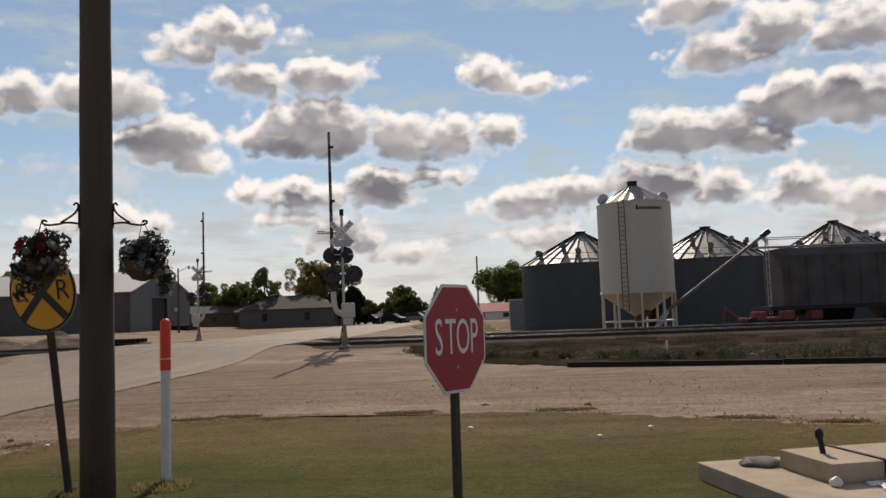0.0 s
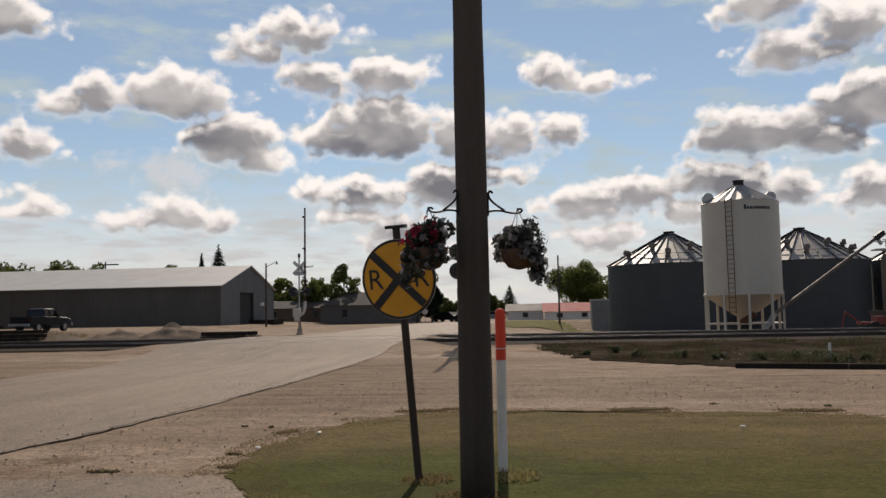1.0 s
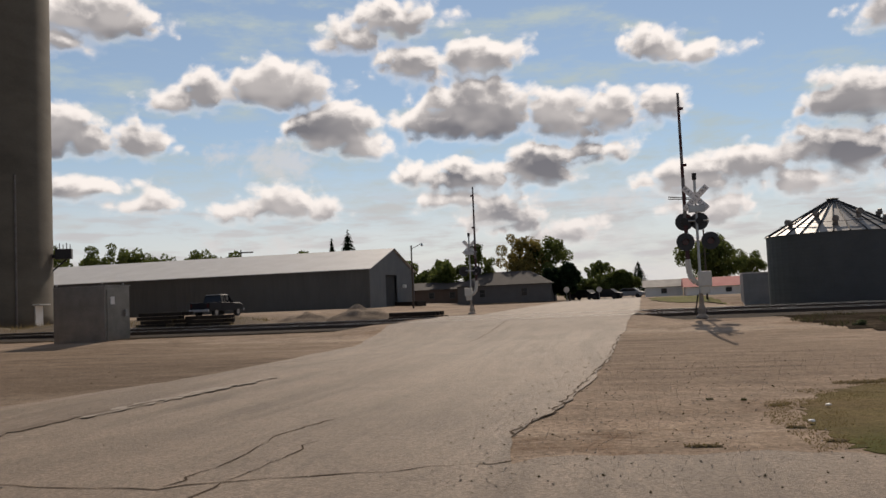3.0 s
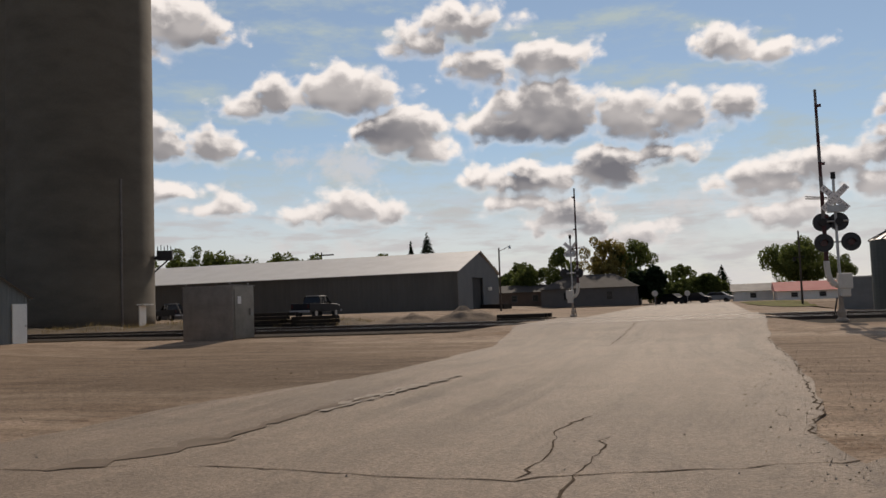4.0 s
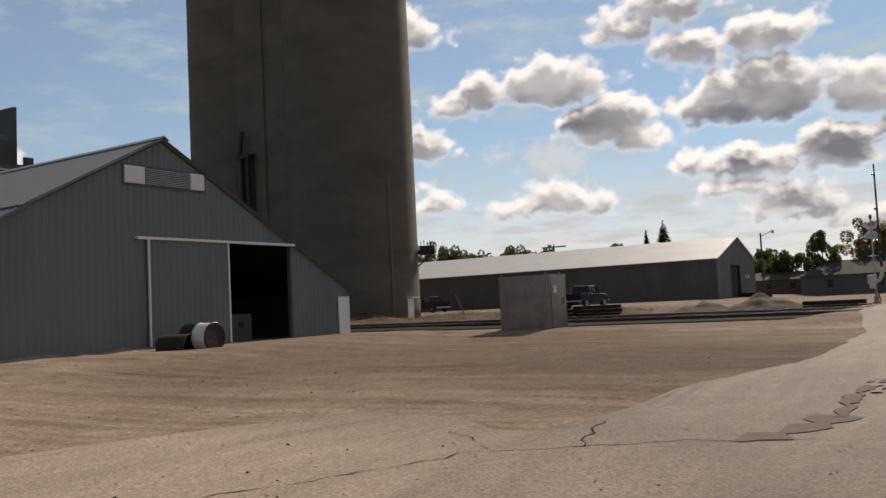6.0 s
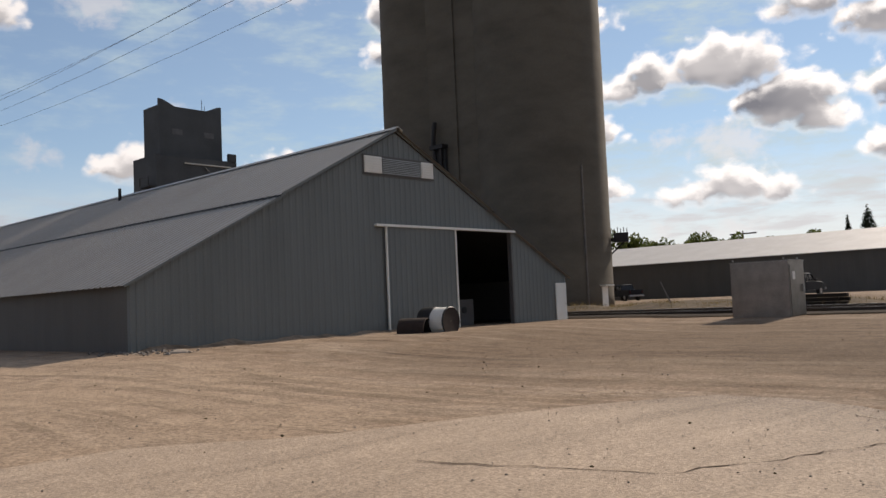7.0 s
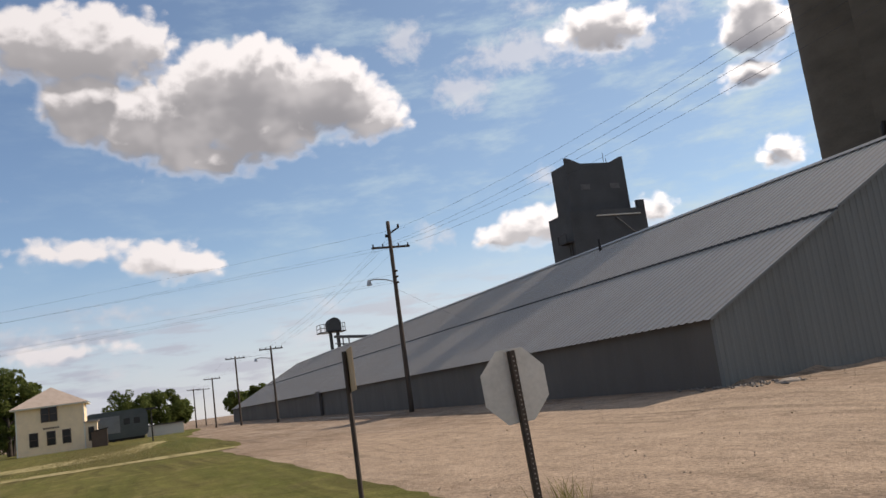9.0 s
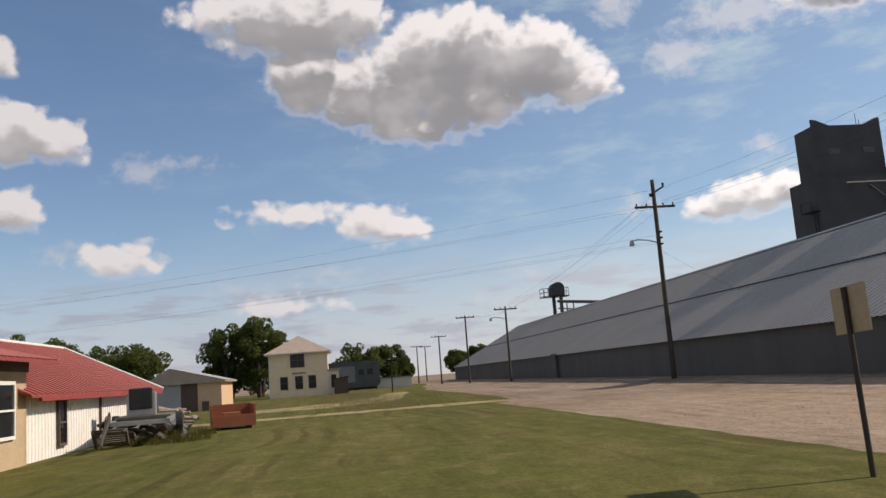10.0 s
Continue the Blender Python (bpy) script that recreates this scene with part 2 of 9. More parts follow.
# ---- materials ----
def material(name, base, rough=0.7, metal=0.0, spots=None, amount=0.35, scale=4.0, fine=60.0, bump=0.15, bump_scale=None, spec=0.4, streak=(1, 1, 1), obj_random=0.0):
    """A painted, mineral or metal surface: two colours mixed by coarse noise, fine grain in value, and a fine relief."""
    mat = bpy.data.materials.new(name)
    mat.use_nodes = True
    nt = mat.node_tree
    b = nt.nodes["Principled BSDF"]
    N, L = nt.nodes.new, nt.links.new
    co = N("ShaderNodeTexCoord")
    mp = N("ShaderNodeMapping")
    mp.inputs["Scale"].default_value = streak
    L(co.outputs["Object"], mp.inputs[0])
    n1, n2 = N("ShaderNodeTexNoise"), N("ShaderNodeTexNoise")
    n1.inputs["Scale"].default_value, n1.inputs["Detail"].default_value, n1.inputs["Roughness"].default_value = scale, 6, 0.6
    n2.inputs["Scale"].default_value, n2.inputs["Detail"].default_value = fine, 4
    L(mp.outputs[0], n1.inputs["Vector"]), L(co.outputs["Object"], n2.inputs["Vector"])
    r = N("ShaderNodeMapRange")
    r.inputs[1].default_value, r.inputs[2].default_value, r.inputs[4].default_value = 0.38, 0.68, 1.0
    L(n1.outputs["Fac"], r.inputs[0])
    k = N("ShaderNodeMath")
    k.operation = "MULTIPLY"
    L(r.outputs[0], k.inputs[0])
    k.inputs[1].default_value = amount
    mx = N("ShaderNodeMix")
    mx.data_type = "RGBA"
    L(k.outputs[0], mx.inputs[0])
    mx.inputs[6].default_value = (*base, 1)
    mx.inputs[7].default_value = (*(spots or tuple(c * 0.55 for c in base)), 1)
    hs = N("ShaderNodeHueSaturation")
    g = N("ShaderNodeMapRange")
    g.inputs[3].default_value, g.inputs[4].default_value = 0.82, 1.18
    L(n2.outputs["Fac"], g.inputs[0])
    value = g.outputs[0]
    if obj_random:
        oi = N("ShaderNodeObjectInfo")
        g2 = N("ShaderNodeMapRange")
        g2.inputs[3].default_value, g2.inputs[4].default_value = 1 - obj_random, 1 + obj_random
        L(oi.outputs["Random"], g2.inputs[0])
        mm = N("ShaderNodeMath")
        mm.operation = "MULTIPLY"
        L(value, mm.inputs[0]), L(g2.outputs[0], mm.inputs[1])
        value = mm.outputs[0]
    L(value, hs.inputs["Value"]), L(mx.outputs[2], hs.inputs["Color"])
    L(hs.outputs[0], b.inputs["Base Color"])
    rr = N("ShaderNodeMapRange")
    rr.inputs[3].default_value, rr.inputs[4].default_value = max(rough - 0.12, 0.05), min(rough + 0.12, 1.0)
    L(n1.outputs["Fac"], rr.inputs[0])
    L(rr.outputs[0], b.inputs["Roughness"])
    b.inputs["Metallic"].default_value = metal
    b.inputs["Specular IOR Level"].default_value = spec
    if bump:
        bp = N("ShaderNodeBump")
        bp.inputs["Strength"].default_value, bp.inputs["Distance"].default_value = bump, 0.02
        n3 = N("ShaderNodeTexNoise")
        n3.inputs["Scale"].default_value, n3.inputs["Detail"].default_value = bump_scale or fine, 5
        L(co.outputs["Object"], n3.inputs["Vector"])
        L(n3.outputs["Fac"], bp.inputs["Height"])
        L(bp.outputs[0], b.inputs["Normal"])
    return mat


def ground_material(name, tone_a, tone_b, tone_c, track=0.5, pebble=14.0, rough=0.95, gloss=0.05, along="x", blotch=None, patch=0.16, relief=0.5, grit=1.0, zone=(), grain_size=9.0, mottle=1.0):
    """Bare ground: patches of two tones, meandering wheel tracks, blotches of another tone, grit and loose stones."""
    mat = bpy.data.materials.new(name)
    mat.use_nodes = True
    nt = mat.node_tree
    b = nt.nodes["Principled BSDF"]
    N, L = nt.nodes.new, nt.links.new
    co = N("ShaderNodeTexCoord").outputs["Object"]
    wob = N("ShaderNodeTexNoise")
    wob.inputs["Scale"].default_value, wob.inputs["Detail"].default_value = 0.11, 3
    L(co, wob.inputs["Vector"])
    bend = N("ShaderNodeVectorMath")
    bend.operation = "MULTIPLY_ADD"
    L(wob.outputs["Color"], bend.inputs[0])
    bend.inputs[1].default_value = (2.5, 2.5, 0)
    L(co, bend.inputs[2])

    def noise_tex(scale, detail, stretch=(1, 1, 1), rough_=0.6, src=None):
        mp = N("ShaderNodeMapping")
        mp.inputs["Scale"].default_value = stretch
        L(src if src is not None else co, mp.inputs[0])
        n = N("ShaderNodeTexNoise")
        n.inputs["Scale"].default_value, n.inputs["Detail"].default_value, n.inputs["Roughness"].default_value = scale, detail, rough_
        L(mp.outputs[0], n.inputs["Vector"])
        return n.outputs["Fac"]

    def rng(v, a, b_, c=0.0, d=1.0):
        n = N("ShaderNodeMapRange")
        for i, q in enumerate((a, b_, c, d)):
            n.inputs[i + 1].default_value = q
        L(v, n.inputs[0])
        return n.outputs[0]

    def mul(a, c):
        n = N("ShaderNodeMath")
        n.operation = "MULTIPLY"
        L(a, n.inputs[0]), L(c, n.inputs[1])
        return n.outputs[0]

    def mixc(f, a, c):
        n = N("ShaderNodeMix")
        n.data_type = "RGBA"
        L(f, n.inputs[0])
        for s, v in ((n.inputs[6], a), (n.inputs[7], c)):
            if isinstance(v, tuple):
                s.default_value = (*v, 1)
            else:
                L(v, s)
        return n.outputs[2]

    def lie(a, c):
        return (a, c, 1) if along == "x" else (c, a, 1)

    patches = noise_tex(patch, 8)
    wide = noise_tex(1.0, 4, lie(0.03, 0.55), 0.55, bend.outputs[0])
    narrow = noise_tex(1.0, 5, lie(0.2, 3.0), 0.7, bend.outputs[0])
    grain = noise_tex(grain_size, 7, (1, 1, 1), 0.7)
    mid = noise_tex(1.3, 8, lie(0.85, 1.1), 0.7)
    col = mixc(rng(patches, 0.36, 0.66), tone_a, tone_b)
    col = mixc(rng(wide, 0.46, 0.66, 0, track), col, tone_c)
    if blotch:
        spots = mul(rng(noise_tex(0.8, 9, lie(0.75, 1.1), 0.72), 0.50, 0.63), rng(noise_tex(0.09, 3), 0.4, 0.62, 0.15, 0.9))
        col = mixc(spots, col, blotch)
    # broad parts of the yard with another tone and an uneven border
    for cx, cy, rx, ry, tint in zone:
        far = N("ShaderNodeVectorMath")
        far.operation = "MULTIPLY_ADD"
        L(bend.outputs[0], far.inputs[0])
        far.inputs[1].default_value, far.inputs[2].default_value = (1 / rx, 1 / ry, 0), (-cx / rx, -cy / ry, 0)
        ln = N("ShaderNodeVectorMath")
        ln.operation = "LENGTH"
        L(far.outputs[0], ln.inputs[0])
        edge = N("ShaderNodeMath")
        edge.operation = "MULTIPLY_ADD"
        L(wide, edge.inputs[0])
        edge.inputs[1].default_value = 0.9
        L(ln.outputs["Value"], edge.inputs[2])
        col = mixc(rng(edge.outputs[0], 1.7, 1.1, 0.0, 0.85), col, tint)
    vor = N("ShaderNodeTexVoronoi")
    vor.inputs["Scale"].default_value = pebble
    L(co, vor.inputs["Vector"])
    hs = N("ShaderNodeHueSaturation")
    stone = N("ShaderNodeSeparateColor")
    L(vor.outputs["Color"], stone.inputs[0])
    v = mul(rng(stone.outputs[0], 0, 1, 1 - 0.16 * grit, 1 + 0.16 * grit), rng(grain, 0.25, 0.75, 1 - 0.25 * grit, 1 + 0.25 * grit))
    v = mul(v, rng(narrow, 0.3, 0.7, 1 - 0.17 * track, 1 + 0.15 * track))
    v = mul(v, rng(mid, 0.3, 0.7, 1 - 0.24 * mottle, 1 + 0.22 * mottle))
    ruts = mul(rng(noise_tex(1.0, 3, lie(0.05, 2.2), 0.5, bend.outputs[0]), 0.50, 0.60), rng(noise_tex(0.16, 3, (1, 1, 1), 0.5), 0.42, 0.6))
    v = mul(v, rng(ruts, 0.0, 1.0, 1.0, 1 - 0.38 * track))
    L(v, hs.inputs["Value"]), L(col, hs.inputs["Color"])
    L(hs.outputs[0], b.inputs["Base Color"])
    b.inputs["Roughness"].default_value = rough
    b.inputs["Specular IOR Level"].default_value = gloss
    bp = N("ShaderNodeBump")
    bp.inputs["Strength"].default_value, bp.inputs["Distance"].default_value = relief, 0.04
    hsum = N("ShaderNodeMath")
    hsum.operation = "MULTIPLY_ADD"
    L(grain, hsum.inputs[0])
    hsum.inputs[1].default_value = 0.9
    L(patches, hsum.inputs[2])
    L(hsum.outputs[0], bp.inputs["Height"])
    L(bp.outputs[0], b.inputs["Normal"])
    return mat


def leaf_material(name, a, c, rough=0.6):
    mat = bpy.data.materials.new(name)
    mat.use_nodes = True
    nt = mat.node_tree
    b = nt.nodes["Principled BSDF"]
    N, L = nt.nodes.new, nt.links.new
    geo = N("ShaderNodeNewGeometry")
    co = N("ShaderNodeTexCoord")
    n1 = N("ShaderNodeTexNoise")
    n1.inputs["Scale"].default_value, n1.inputs["Detail"].default_value = 0.35, 3
    L(co.outputs["Object"], n1.inputs["Vector"])
    add = N("ShaderNodeMath")
    add.operation = "MULTIPLY_ADD"
    L(geo.outputs["Random Per Island"], add.inputs[0])
    add.inputs[1].default_value = 0.5
    half = N("ShaderNodeMath")
    half.operation = "MULTIPLY"
    L(n1.outputs["Fac"], half.inputs[0])
    half.inputs[1].default_value = 0.55
    L(half.outputs[0], add.inputs[2])
    mx = N("ShaderNodeMix")
    mx.data_type = "RGBA"
    L(add.outputs[0], mx.inputs[0])
    mx.inputs[6].default_value, mx.inputs[7].default_value = (*a, 1), (*c, 1)
    L(mx.outputs[2], b.inputs["Base Color"])
    b.inputs["Roughness"].default_value = rough
    b.inputs["Specular IOR Level"].default_value = 0.06
    b.inputs["Subsurface Weight"].default_value = 0.0
    tr = N("ShaderNodeBsdfTranslucent")
    L(mx.outputs[2], tr.inputs[0])
    ms = N("ShaderNodeMixShader")
    ms.inputs[0].default_value = 0.5
    L(b.outputs[0], ms.inputs[1]), L(tr.outputs[0], ms.inputs[2])
    L(ms.outputs[0], nt.nodes["Material Output"].inputs[0])
    return mat


DIRT = ground_material("packed_gravel", (0.290, 0.220, 0.161), (0.218, 0.159, 0.113), (0.343, 0.273, 0.208), 0.65, 26.0, blotch=(0.158, 0.101, 0.063), relief=0.9, grit=1.3, zone=[(-36.0, 1.5, 17.0, 7.0, (0.338, 0.253, 0.180)), (-26.0, 19.5, 12.0, 10.5, (0.16, 0.116, 0.081)), (-19.5, 16.0, 5.0, 5.5, (0.13, 0.095, 0.067)), (-6.5, 19.0, 4.5, 9.0, (0.20, 0.147, 0.106)), (4.0, 17.0, 8.0, 3.5, (0.205, 0.152, 0.11)), (-36.0, 50.0, 22.0, 12.0, (0.19, 0.142, 0.102))])
ASPHALT = ground_material("worn_asphalt", (0.211, 0.161, 0.118), (0.167, 0.127, 0.093), (0.244, 0.190, 0.140), 0.5, 45.0, 0.74, 0.16, "y", (0.163, 0.126, 0.094), relief=0.5, grit=1.7, patch=0.2, grain_size=70.0, mottle=0.4, zone=[(-23.0, 1.0, 7.5, 6.0, (0.405, 0.311, 0.227))])
BALLAST = ground_material("track_ballast", (0.055, 0.045, 0.036), (0.036, 0.029, 0.023), (0.075, 0.06, 0.047), 0.4, 9.0, relief=1.0)
TRACKSIDE = ground_material("trackside_soil", (0.062, 0.050, 0.037), (0.026, 0.021, 0.016), (0.12, 0.094, 0.068), 0.5, 9.0, gloss=0.0, blotch=(0.014, 0.012, 0.008), patch=0.9, relief=1.6)
SOIL = ground_material("lawn_turf", (0.105, 0.082, 0.034), (0.145, 0.102, 0.05), (0.085, 0.075, 0.026), 0.4, 30.0, blotch=(0.15, 0.098, 0.052), patch=0.5, relief=0.8, zone=[(0.4, 6.9, 5.2, 2.6, (0.066, 0.066, 0.016)), (-3.6, 7.6, 2.0, 1.6, (0.058, 0.064, 0.015))])
BANK = ground_material("weedy_bank", (0.15, 0.118, 0.085), (0.10, 0.08, 0.058), (0.20, 0.158, 0.115), 0.3, 10.0, blotch=(0.075, 0.062, 0.036), patch=0.5, relief=1.2)
SOD = ground_material("dry_sod", (0.12, 0.09, 0.05), (0.075, 0.06, 0.032), (0.16, 0.12, 0.07), 0.3, 30.0, patch=1.5, relief=1.0)
SOIL_W = ground_material("west_lawn_turf", (0.101, 0.101, 0.026), (0.132, 0.114, 0.040), (0.075, 0.083, 0.019), 0.8, 30.0, blotch=(0.167, 0.136, 0.057))
GRASS = leaf_material("mown_grass", (0.058, 0.064, 0.014), (0.118, 0.1, 0.029))
DRYGRASS = leaf_material("dry_grass", (0.30, 0.25, 0.12), (0.16, 0.15, 0.06))
WEED = leaf_material("weeds", (0.035, 0.045, 0.02), (0.075, 0.068, 0.036))
LEAF = leaf_material("leaf_green", (0.05, 0.075, 0.02), (0.15, 0.17, 0.05))
# grey of the roof sheet; on the side wall it stands for shadow
GARAGE_GREY = material("garage_roof_and_shade_grey", (0.36, 0.365, 0.36), 0.7, 0, (0.28, 0.28, 0.275), 0.4, 1, 14, 0.05)
LEAF_MID = leaf_material("leaf_mid_green", (0.055, 0.08, 0.02), (0.15, 0.165, 0.05))
LEAF_YELLOW = leaf_material("leaf_yellowing", (0.09, 0.09, 0.025), (0.30, 0.22, 0.07))
NEEDLE = leaf_material("spruce_needle", (0.012, 0.024, 0.012), (0.03, 0.05, 0.022))
BARK = material("bark", (0.07, 0.055, 0.042), 0.95, 0, (0.03, 0.025, 0.02), 0.6, 3, 30, 0.6)
TAR = material("crack_filler", (0.06, 0.046, 0.035), 1.0, 0, (0.13, 0.1, 0.075), 0.6, 6, 50, 0.2, spec=0.0)
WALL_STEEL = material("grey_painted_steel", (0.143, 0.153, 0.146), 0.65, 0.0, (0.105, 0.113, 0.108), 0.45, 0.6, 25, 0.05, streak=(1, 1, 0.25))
# dusty long-wall steel, darkened in colour for the shade under the eave
SOUTH_STEEL = material("dusty_shaded_steel", (0.098, 0.091, 0.081), 0.75, 0.0, (0.069, 0.064, 0.057), 0.5, 0.5, 20, 0.05, streak=(1, 1, 0.3))
SHED_STEEL = material("shed_wall_steel", (0.096, 0.089, 0.078), 0.7, 0.0, (0.066, 0.06, 0.053), 0.5, 0.5, 20, 0.05, streak=(1, 1, 0.3))
ROOF_STEEL = material("galvalume_roof", (0.318, 0.292, 0.256), 0.42, 0.55, (0.255, 0.235, 0.21), 0.4, 0.35, 20, 0.05, streak=(1, 0.2, 1))
SHED_ROOF = material("pale_metal_roof", (0.47, 0.455, 0.43), 0.6, 0.1, (0.37, 0.355, 0.335), 0.4, 0.5, 20, 0.05)
CONCRETE = material("slipform_concrete", (0.110, 0.095, 0.072), 0.9, 0, (0.068, 0.058, 0.044), 0.8, 0.3, 9, 0.3, 3.0, streak=(0.55, 0.55, 1.3))
CONC_SLAB = material("slab_concrete", (0.43, 0.34, 0.245), 0.95, 0, (0.27, 0.205, 0.145), 0.6, 2.5, 40, 0.35)
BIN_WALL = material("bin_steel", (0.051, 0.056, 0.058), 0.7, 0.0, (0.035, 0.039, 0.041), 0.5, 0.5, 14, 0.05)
BIN_ROOF = material("bin_roof_steel", (0.27, 0.262, 0.25), 0.55, 0.4, (0.17, 0.16, 0.147), 0.6, 0.8, 14, 0.05)
WHITE = material("white_paint", (0.74, 0.72, 0.66), 0.55, 0, (0.58, 0.55, 0.48), 0.4, 0.9, 18, 0.05)
VENT_STEEL = material("dull_vent_steel", (0.15, 0.135, 0.12), 0.6, 0.3, (0.1, 0.075, 0.06), 0.6, 2, 20, 0.1)
CREAM = material("hopper_cream_paint", (0.50, 0.472, 0.395), 0.5, 0, (0.41, 0.376, 0.302), 0.4, 0.7, 14, 0.04)
TOWER = material("tower_sheathing", (0.055, 0.058, 0.06), 0.75, 0, (0.032, 0.033, 0.034), 0.5, 0.25, 6, 0.1)
WOOD = material("weathered_pole_wood", (0.078, 0.06, 0.046), 0.9, 0, (0.036, 0.028, 0.022), 0.7, 3.0, 40, 0.5, streak=(1, 1, 0.06))
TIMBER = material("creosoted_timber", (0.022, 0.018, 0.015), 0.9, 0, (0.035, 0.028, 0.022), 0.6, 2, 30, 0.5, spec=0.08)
GREYWOOD = material("grey_lumber", (0.19, 0.165, 0.14), 0.9, 0, (0.09, 0.078, 0.065), 0.6, 3, 40, 0.4, obj_random=0.25)
PALE_LOG = material("split_log", (0.34, 0.27, 0.20), 0.9, 0, (0.16, 0.12, 0.085), 0.7, 5, 40, 0.4, obj_random=0.3)
STEEL = material("bare_steel", (0.32, 0.31, 0.30), 0.45, 0.8, (0.2, 0.16, 0.12), 0.5, 3, 40, 0.1)
GALV = material("galvanised_steel", (0.42, 0.42, 0.41), 0.5, 0.7, (0.3, 0.3, 0.29), 0.5, 4, 40, 0.05)
RAIL = material("rail_steel", (0.045, 0.034, 0.028), 0.6, 0.3, (0.07, 0.045, 0.033), 0.6, 3, 30, 0.1)
RAIL_HEAD = material("worn_rail_head", (0.42, 0.40, 0.38), 0.32, 0.9, (0.3, 0.27, 0.25), 0.5, 3, 30, 0.0)
RUST = material("rusty_steel", (0.15, 0.075, 0.045), 0.85, 0.2, (0.07, 0.045, 0.035), 0.7, 2.5, 30, 0.2)
ORANGE_RUST = material("orange_bin_paint", (0.31, 0.10, 0.04), 0.8, 0, (0.20, 0.075, 0.04), 0.6, 2.5, 30, 0.2)
BLACK = material("black_paint", (0.018, 0.018, 0.019), 0.5, 0, (0.03, 0.03, 0.03), 0.5, 4, 40, 0.05)
IRON = material("wrought_iron", (0.015, 0.014, 0.014), 0.55, 0.3, (0.04, 0.03, 0.025), 0.4, 8, 60, 0.1)
SIGN_RED = material("sign_red", (0.31, 0.013, 0.024), 0.45, 0, (0.27, 0.016, 0.025), 0.5, 3, 60, 0.02)
SIGN_WHITE = material("sign_white", (0.72, 0.68, 0.64), 0.5, 0, (0.58, 0.54, 0.5), 0.4, 4, 60, 0.02)
SIGN_YELLOW = material("sign_yellow", (0.74, 0.34, 0.02), 0.5, 0, (0.64, 0.29, 0.02), 0.4, 2, 8, 0.0)
SIGN_BACK = material("sign_bare_aluminium", (0.50, 0.475, 0.42), 0.55, 0.1, (0.43, 0.405, 0.35), 0.4, 3, 20, 0.0)
POST_BROWN = material("brown_post_steel", (0.055, 0.04, 0.03), 0.75, 0.1, (0.035, 0.026, 0.02), 0.6, 4, 40, 0.1)
STRAW = leaf_material("brown_straw", (0.13, 0.095, 0.045), (0.22, 0.17, 0.085))
RUBBLE = material("grey_rubble", (0.17, 0.15, 0.13), 0.9, 0, (0.09, 0.08, 0.07), 0.6, 5, 40, 0.4)
HEAP = ground_material("heaped_gravel", (0.20, 0.155, 0.115), (0.14, 0.105, 0.076), (0.24, 0.19, 0.14), 0.3, 12.0, relief=1.0)
MARK_ORANGE = material("marker_orange", (0.72, 0.05, 0.018), 0.5, 0, (0.6, 0.07, 0.02), 0.4, 5, 60, 0.03)
MARK_WHITE = material("marker_white", (0.66, 0.64, 0.60), 0.5, 0, (0.5, 0.48, 0.44), 0.5, 5, 60, 0.03)
GLASS_DARK = material("window_glass", (0.012, 0.013, 0.015), 0.12, 0, (0.018, 0.02, 0.022), 0.3, 3, 20, 0.0, spec=0.35)
# near-black that stands in for the shade of unlit interiors
DARK_IN = material("unlit_interior_shade", (0.03, 0.03, 0.03), 0.9, 0, (0.02, 0.02, 0.02), 0.5, 1, 10, 0.1)
LAMP_RED = material("signal_lens_red", (0.06, 0.012, 0.012), 0.25, 0, (0.04, 0.01, 0.01), 0.4, 6, 30, 0.0)
CREAM_HOUSE = material("cream_clapboard", (0.86, 0.68, 0.45), 0.7, 0, (0.66, 0.52, 0.35), 0.4, 1.5, 20, 0.1)
PEACH = material("peach_siding", (0.62, 0.42, 0.25), 0.75, 0, (0.52, 0.35, 0.21), 0.4, 1.5, 20, 0.1)
BROWN = material("brown_siding", (0.11, 0.075, 0.055), 0.8, 0, (0.08, 0.055, 0.04), 0.5, 1.5, 20, 0.1)
TAN = material("tan_siding", (0.46, 0.34, 0.21), 0.8, 0, (0.38, 0.27, 0.16), 0.4, 1.5, 20, 0.1)
GREY_SIDING = material("grey_siding", (0.105, 0.098, 0.092), 0.8, 0, (0.08, 0.074, 0.07), 0.4, 1, 14, 0.1)
WHITE_RIB = material("white_ribbed_metal", (0.78, 0.75, 0.68), 0.6, 0, (0.66, 0.61, 0.52), 0.4, 1.2, 20, 0.05)
RED_ROOF = material("red_metal_roof", (0.30, 0.055, 0.045), 0.5, 0.1, (0.22, 0.045, 0.04), 0.5, 1.0, 20, 0.05)
RED_SEAM = material("roof_seam_pink", (0.40, 0.135, 0.115), 0.9, 0.0, (0.34, 0.1, 0.09), 0.4, 1.0, 20, 0.02)
SHINGLE = material("brown_shingle", (0.043, 0.036, 0.032), 0.95, 0, (0.042, 0.035, 0.029), 0.6, 1.5, 12, 0.5)
SHINGLE_TAN = material("tan_shingle", (0.40, 0.32, 0.26), 0.95, 0, (0.30, 0.24, 0.19), 0.6, 1.5, 12, 0.5)
TRUCK_CHROME = material("dull_chrome", (0.30, 0.30, 0.31), 0.4, 0.6, (0.2, 0.2, 0.2), 0.4, 3, 20, 0.0)
TRUCK_PAINT = material("dark_truck_paint", (0.010, 0.010, 0.013), 0.5, 0.0, (0.016, 0.014, 0.014), 0.4, 2, 20, 0.0, spec=0.12)
RUBBER = material("tyre_rubber", (0.018, 0.018, 0.018), 0.9, 0, (0.035, 0.032, 0.03), 0.5, 8, 60, 0.2)
